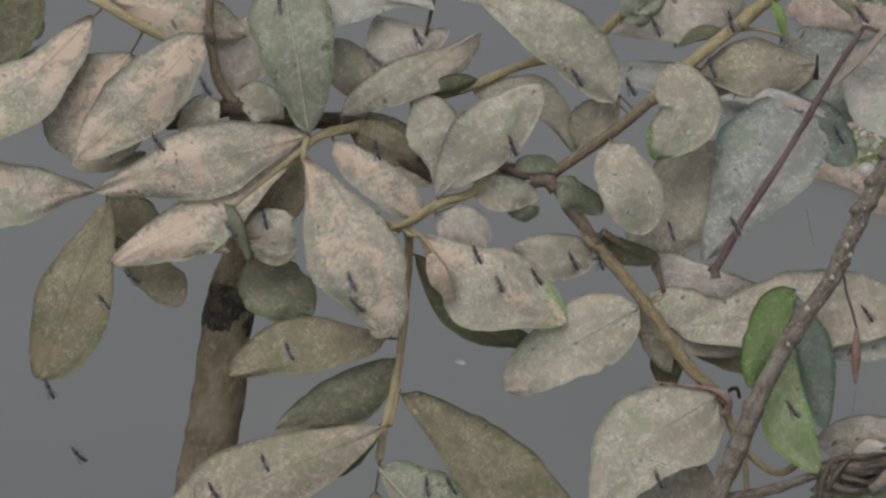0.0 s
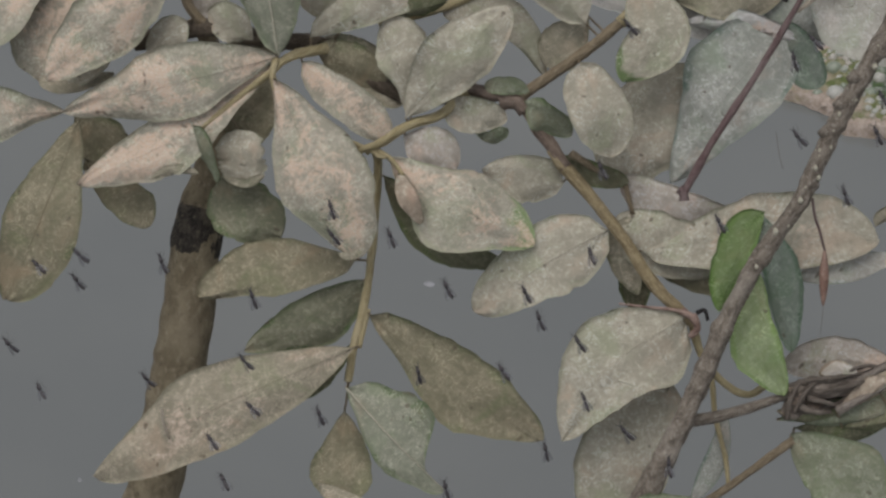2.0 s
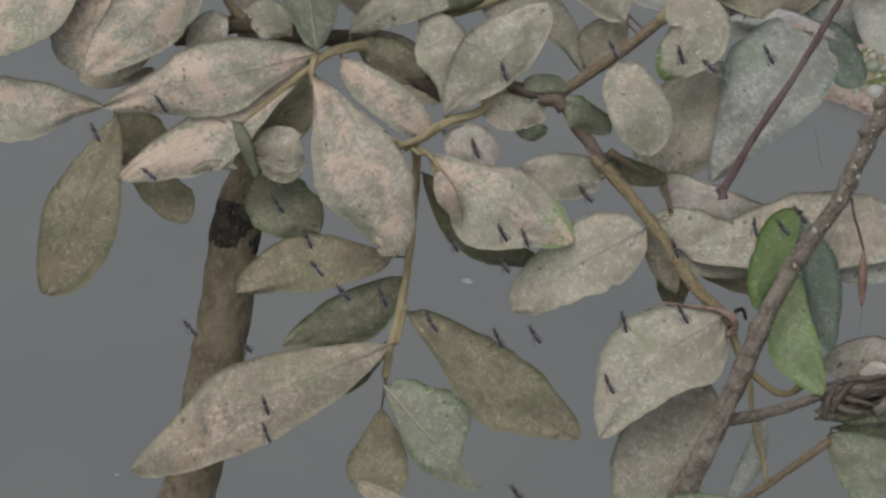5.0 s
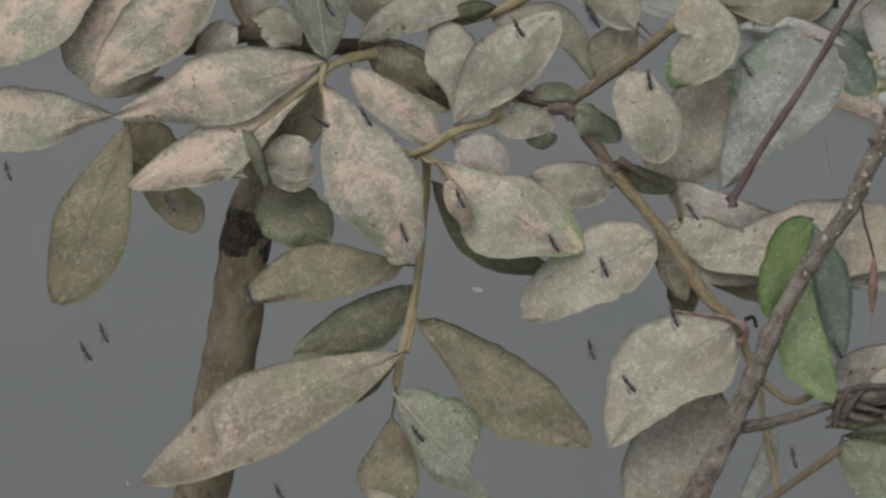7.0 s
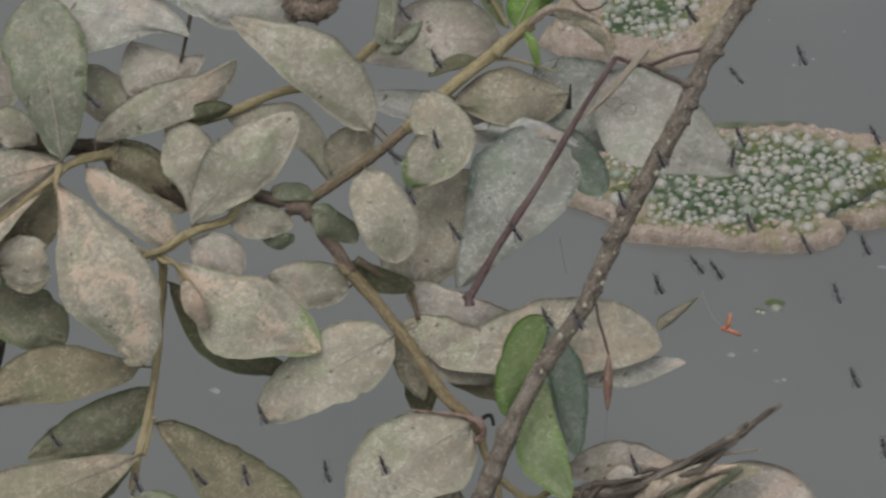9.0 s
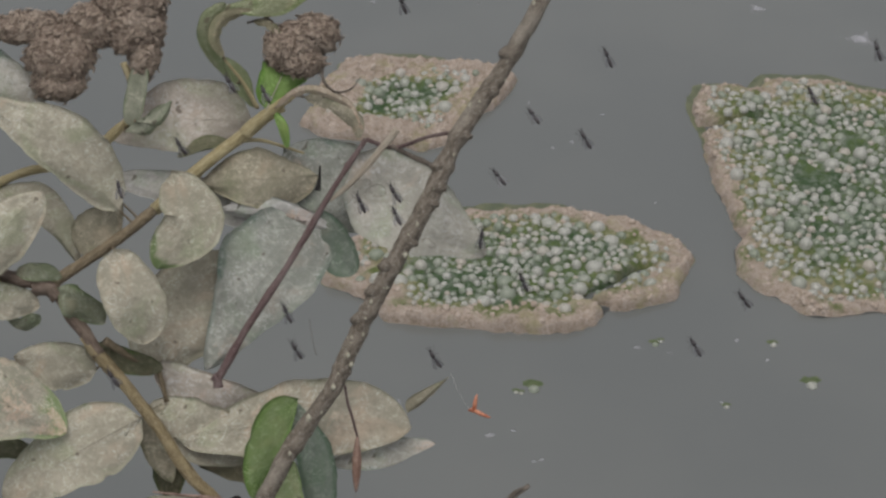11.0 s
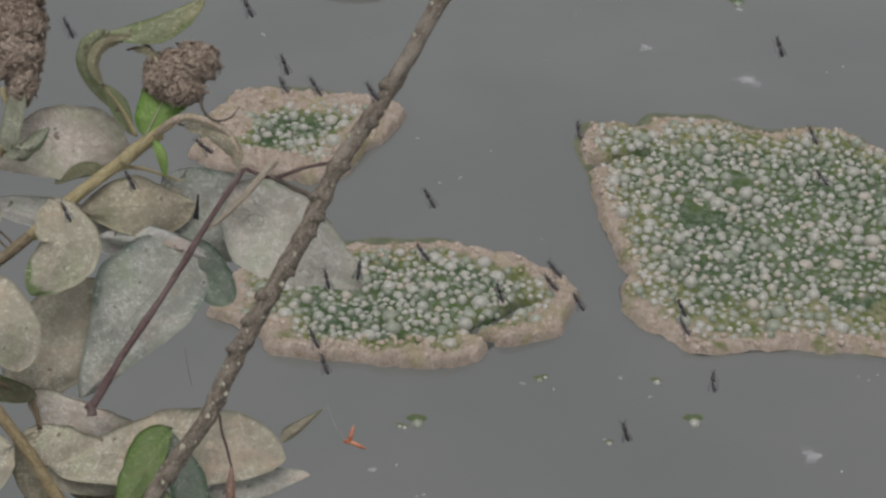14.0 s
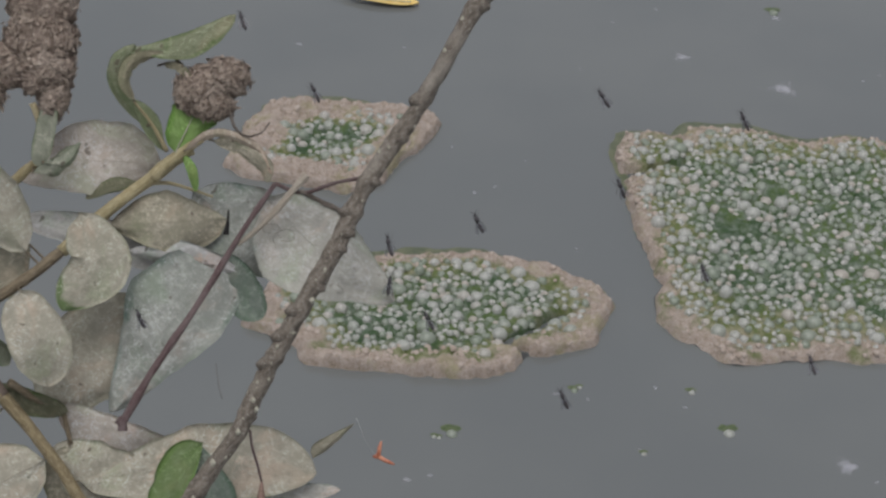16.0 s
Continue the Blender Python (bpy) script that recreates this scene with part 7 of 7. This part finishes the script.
    walk(swarm[33], hover(33, 5.5, [(0, 1.6, -11.3), (0.5, 3.4, -12.2), (1, 1.8, -11.1), (1.5, 5.2, -4.6), (2, 7.1, -2.1), (2.5, 3.1, -4), (3, 4, -0.5), (3.5, 1.8, -4.4), (4, 4.9, -4.7), (4.5, -2.9, -8.9), (5, -4.2, -7.4), (5.62, -4, -7.8), (6.25, -0.3, -7.4), (6.88, 4.9, -6.8), (7.5, 7.8, -7.4), (8, 4.1, -6.2), (8.5, 10.4, 3.4), (9, 16.8, -2.4), (9.5, 19.4, -2.9), (10, 28, -3), (10.62, 28.9, 1.4), (11.25, 32.1, 4.1), (11.88, 28.8, 9.4), (12.5, 32.6, 10.7), (13, 32.5, 10.4), (13.5, 25.2, 12.3), (14, 25.2, 17.9), (14.5, 25.2, 18.4), (15, 24, 14.6), (15.5, 24, 16.4), (16, 24, 18)]))
    walk(swarm[34], hover(34, 3.9, [(0, 5.2, -6.9), (0.5, 4.4, -12.1), (1, 4.2, -12.9), (1.5, 8.6, -12.9), (2, 5.7, -5), (2.5, 0.4, -5.1), (3, 1.5, -5.6), (3.5, 1.3, -5.8), (4, 8.8, -5.8), (4.5, 3.8, -10.6), (5, 0.9, -6.5), (5.62, 1.7, -7.3), (6.25, 1.9, -12), (6.88, 3.1, -11.9), (7.5, 2, -12.4), (8, 9.8, -12.4), (8.5, 8.6, -11.2), (9, 16.5, -8.8), (9.5, 20.1, -6.5), (10, 23.6, -8.5), (10.62, 22.3, -2.5), (11.25, 25.7, -0.2), (11.88, 29.7, 5.9), (12.5, 29.1, 7.2), (13, 31, 6.9), (13.5, 25.9, 8.7), (14, 26.8, -0.8), (14.5, 26.8, -11.3), (15, 26.8, -11.3), (15.5, 26.8, -11.3), (16, 26.8, -11.3)]))
    walk(swarm[35], hover(35, 7.2, [(0, -4.7, -14.4), (0.5, -11.6, -13.3), (1, -11.7, -15.2), (1.5, -5.6, -14.2), (2, -4.7, -15.9), (2.5, -10, -18.6), (3, -10, -23.7), (3.5, -10, -23.7), (4, -10, -23.7), (4.5, -14, -20.2), (5, -11.6, -18.9), (5.62, -15.2, -19.2), (6.25, -9.3, -18.2), (6.88, -17.6, -16), (7.5, -10, -15.4), (8, -9.4, -15.8), (8.5, -9.1, -5.7), (9, 3.1, -5.7), (9.5, 9.6, -7.6), (10, 7.2, -7.4), (10.62, 8, -3.9), (11.25, 8.3, -3.6), (11.88, 8.6, -0.8), (12.5, 8.4, 1.5), (13, 16.6, 3.4), (13.5, 16.6, 7.1), (14, 19.8, 1.9), (14.5, 19.8, -10.6), (15, 14.7, -5.3), (15.5, 15, -5.7), (16, 15, -10)]))
    walk(swarm[36], hover(36, 5.0, [(0, -12.2, -5.3), (0.5, -21.7, -6.2), (1, -16.5, -10.1), (1.5, -15.9, -11.6), (2, -14.7, -13.4), (2.5, -13.3, -15.9), (3, -12.7, -15), (3.5, -6.1, -12.2), (4, -6.1, -23), (4.5, -8.5, -20.1), (5, -8.5, -21.5), (5.62, -9.6, -21.1), (6.25, -7.7, -23.1), (6.88, -6.2, -20.1), (7.5, -8.5, -21.5), (8, -8.5, -21.5), (8.5, -8.5, -21.5), (9, 5.8, -12.7), (9.5, 6, -12.2), (10, 6.5, -10.8), (10.62, 9.5, -14.2), (11.25, 9.2, -8.9), (11.88, 7.9, -6.8), (12.5, 11.3, -6.7), (13, 17.6, -2.4), (13.5, 15.6, 4.4), (14, 17.5, 0.8), (14.5, 15.8, -1.6), (15, 13.9, 6.5), (15.5, 12.8, 5.1), (16, 12.7, 18)]))
    walk(swarm[37], hover(37, 5.9, [(0, -3.2, 10.5), (0.5, -1.8, 6.7), (1, 2.6, 5.6), (1.5, 2.6, 8.3), (2, 4.2, 2.3), (2.5, 1, 1.3), (3, -4.6, 0.4), (3.5, -1.4, 0.5), (4, 0.4, 1), (4.5, -2.4, 1.2), (5, -2.6, 1.2), (5.62, -6.4, 3.1), (6.25, -2.7, 0.1), (6.88, -0.9, 1.5), (7.5, -4.6, 0.6), (8, -2.7, -0.4), (8.5, 9.1, 3.8), (9, 10.9, 2.8), (9.5, 16.2, 0.1), (10, 11.2, 4), (10.62, 12.6, 3.8), (11.25, 13.7, 10.1), (11.88, 15.7, 7.6), (12.5, 13.9, 11.6), (13, 18.9, 14.6), (13.5, 20.7, 10.6), (14, 20.7, 16.3), (14.5, 22.3, 10.6), (15, 19.4, 8.5), (15.5, 21.8, 2.2), (16, 36.8, 2.3)]))
    walk(swarm[38], hover(38, 4.9, [(0, -20.6, 11), (0.5, -35.6, 7.1), (1, -39.3, 7.2), (1.5, -39.3, 7.2), (2, -39.3, 7.2), (2.5, -39.3, 7.2), (3, -39.3, 7.2), (3.5, -39.3, 7.2), (4, -39.3, 7.2), (4.5, -39.3, 7.2), (5, -39.3, 7.5), (5.62, -36.2, 10.1), (6.25, -37.4, 6.9), (6.88, -42.6, 6.1), (7.5, -39.3, 7.6), (8, -39.3, 7.6), (8.5, -39.3, 7.6), (9, -39.3, 7.6), (9.5, -39.3, 7.6), (10, -39.3, 7.6), (10.62, -40.6, 8), (11.25, -38.1, 6.4), (11.88, -42.9, 6.9), (12.5, -39.3, 7.6), (13, -39.3, 7.6), (13.5, -39.3, 7.6), (14, -39.3, 7.6), (14.5, -39.3, 7.6), (15, -39.3, 7.6), (15.5, -39.3, 7.6), (16, -39.3, 7.6)]))
    walk(swarm[39], hover(39, 3.7, [(0, 4.8, 11.6), (0.5, 4.8, 11.6), (1, 4.8, 11.6), (1.5, 4.8, 11.6), (2, 7.5, -0.4), (2.5, 9.7, -0.4), (3, 9.7, -0.4), (3.5, 9.7, -0.4), (4, 9.7, -0.4), (4.5, 9.7, -0.4), (5, 1.7, -5.9), (5.62, 0.3, -3.8), (6.25, 2, -5.2), (6.88, 8, -7.5), (7.5, 7.8, -5.9), (8, 6, 5), (8.5, 11.3, 5.6), (9, 14.1, 6.7), (9.5, 19.2, 8.8), (10, 25.2, 8.1), (10.62, 28.7, 8.9), (11.25, 26.1, 8.7), (11.88, 29.4, 13.1), (12.5, 30.6, 12.5), (13, 26.1, 11.4), (13.5, 25.4, 11), (14, 33.3, 8.7), (14.5, 26.5, 10), (15, 26.6, 12), (15.5, 23, 3.2), (16, 26.3, 2.6)]))
    walk(swarm[40], hover(40, 6.0, [(0, -4.5, 10.7), (0.5, -3.5, 6.3), (1, -9.7, 6.1), (1.5, -11.9, 4.9), (2, -4.4, 3.1), (2.5, -2.8, 0.7), (3, -5.8, 0.4), (3.5, -7.4, 0.2), (4, -6.2, -1.6), (4.5, -9, -3.1), (5, -8.4, -4.8), (5.62, -12.7, -1.2), (6.25, -8.8, -0.7), (6.88, -8.7, 3.2), (7.5, -8.3, 6), (8, -10, 4), (8.5, 1.1, 5.8), (9, 8.6, 8.6), (9.5, 6.7, 5.9), (10, 7, 7.8), (10.62, 7.6, 10.5), (11.25, 6.5, 13.9), (11.88, 11.4, 11.2), (12.5, 10.3, 13.7), (13, 16.6, 13.2), (13.5, 17.7, 10.8), (14, 11.2, 10.3), (14.5, 11.1, 17.5), (15, 8, 13.6), (15.5, 8, 16.7), (16, 8, 17.5)]))
    rng = random.Random(2)
    walk(seed_wing, [(t * 0.5, Matrix.Translation(SEED_AT + EX * rng.uniform(-0.0012, 0.0012)) @ Matrix.Rotation(radians(rng.uniform(-32, 32)), 4, EY)) for t in range(33)])


motions()
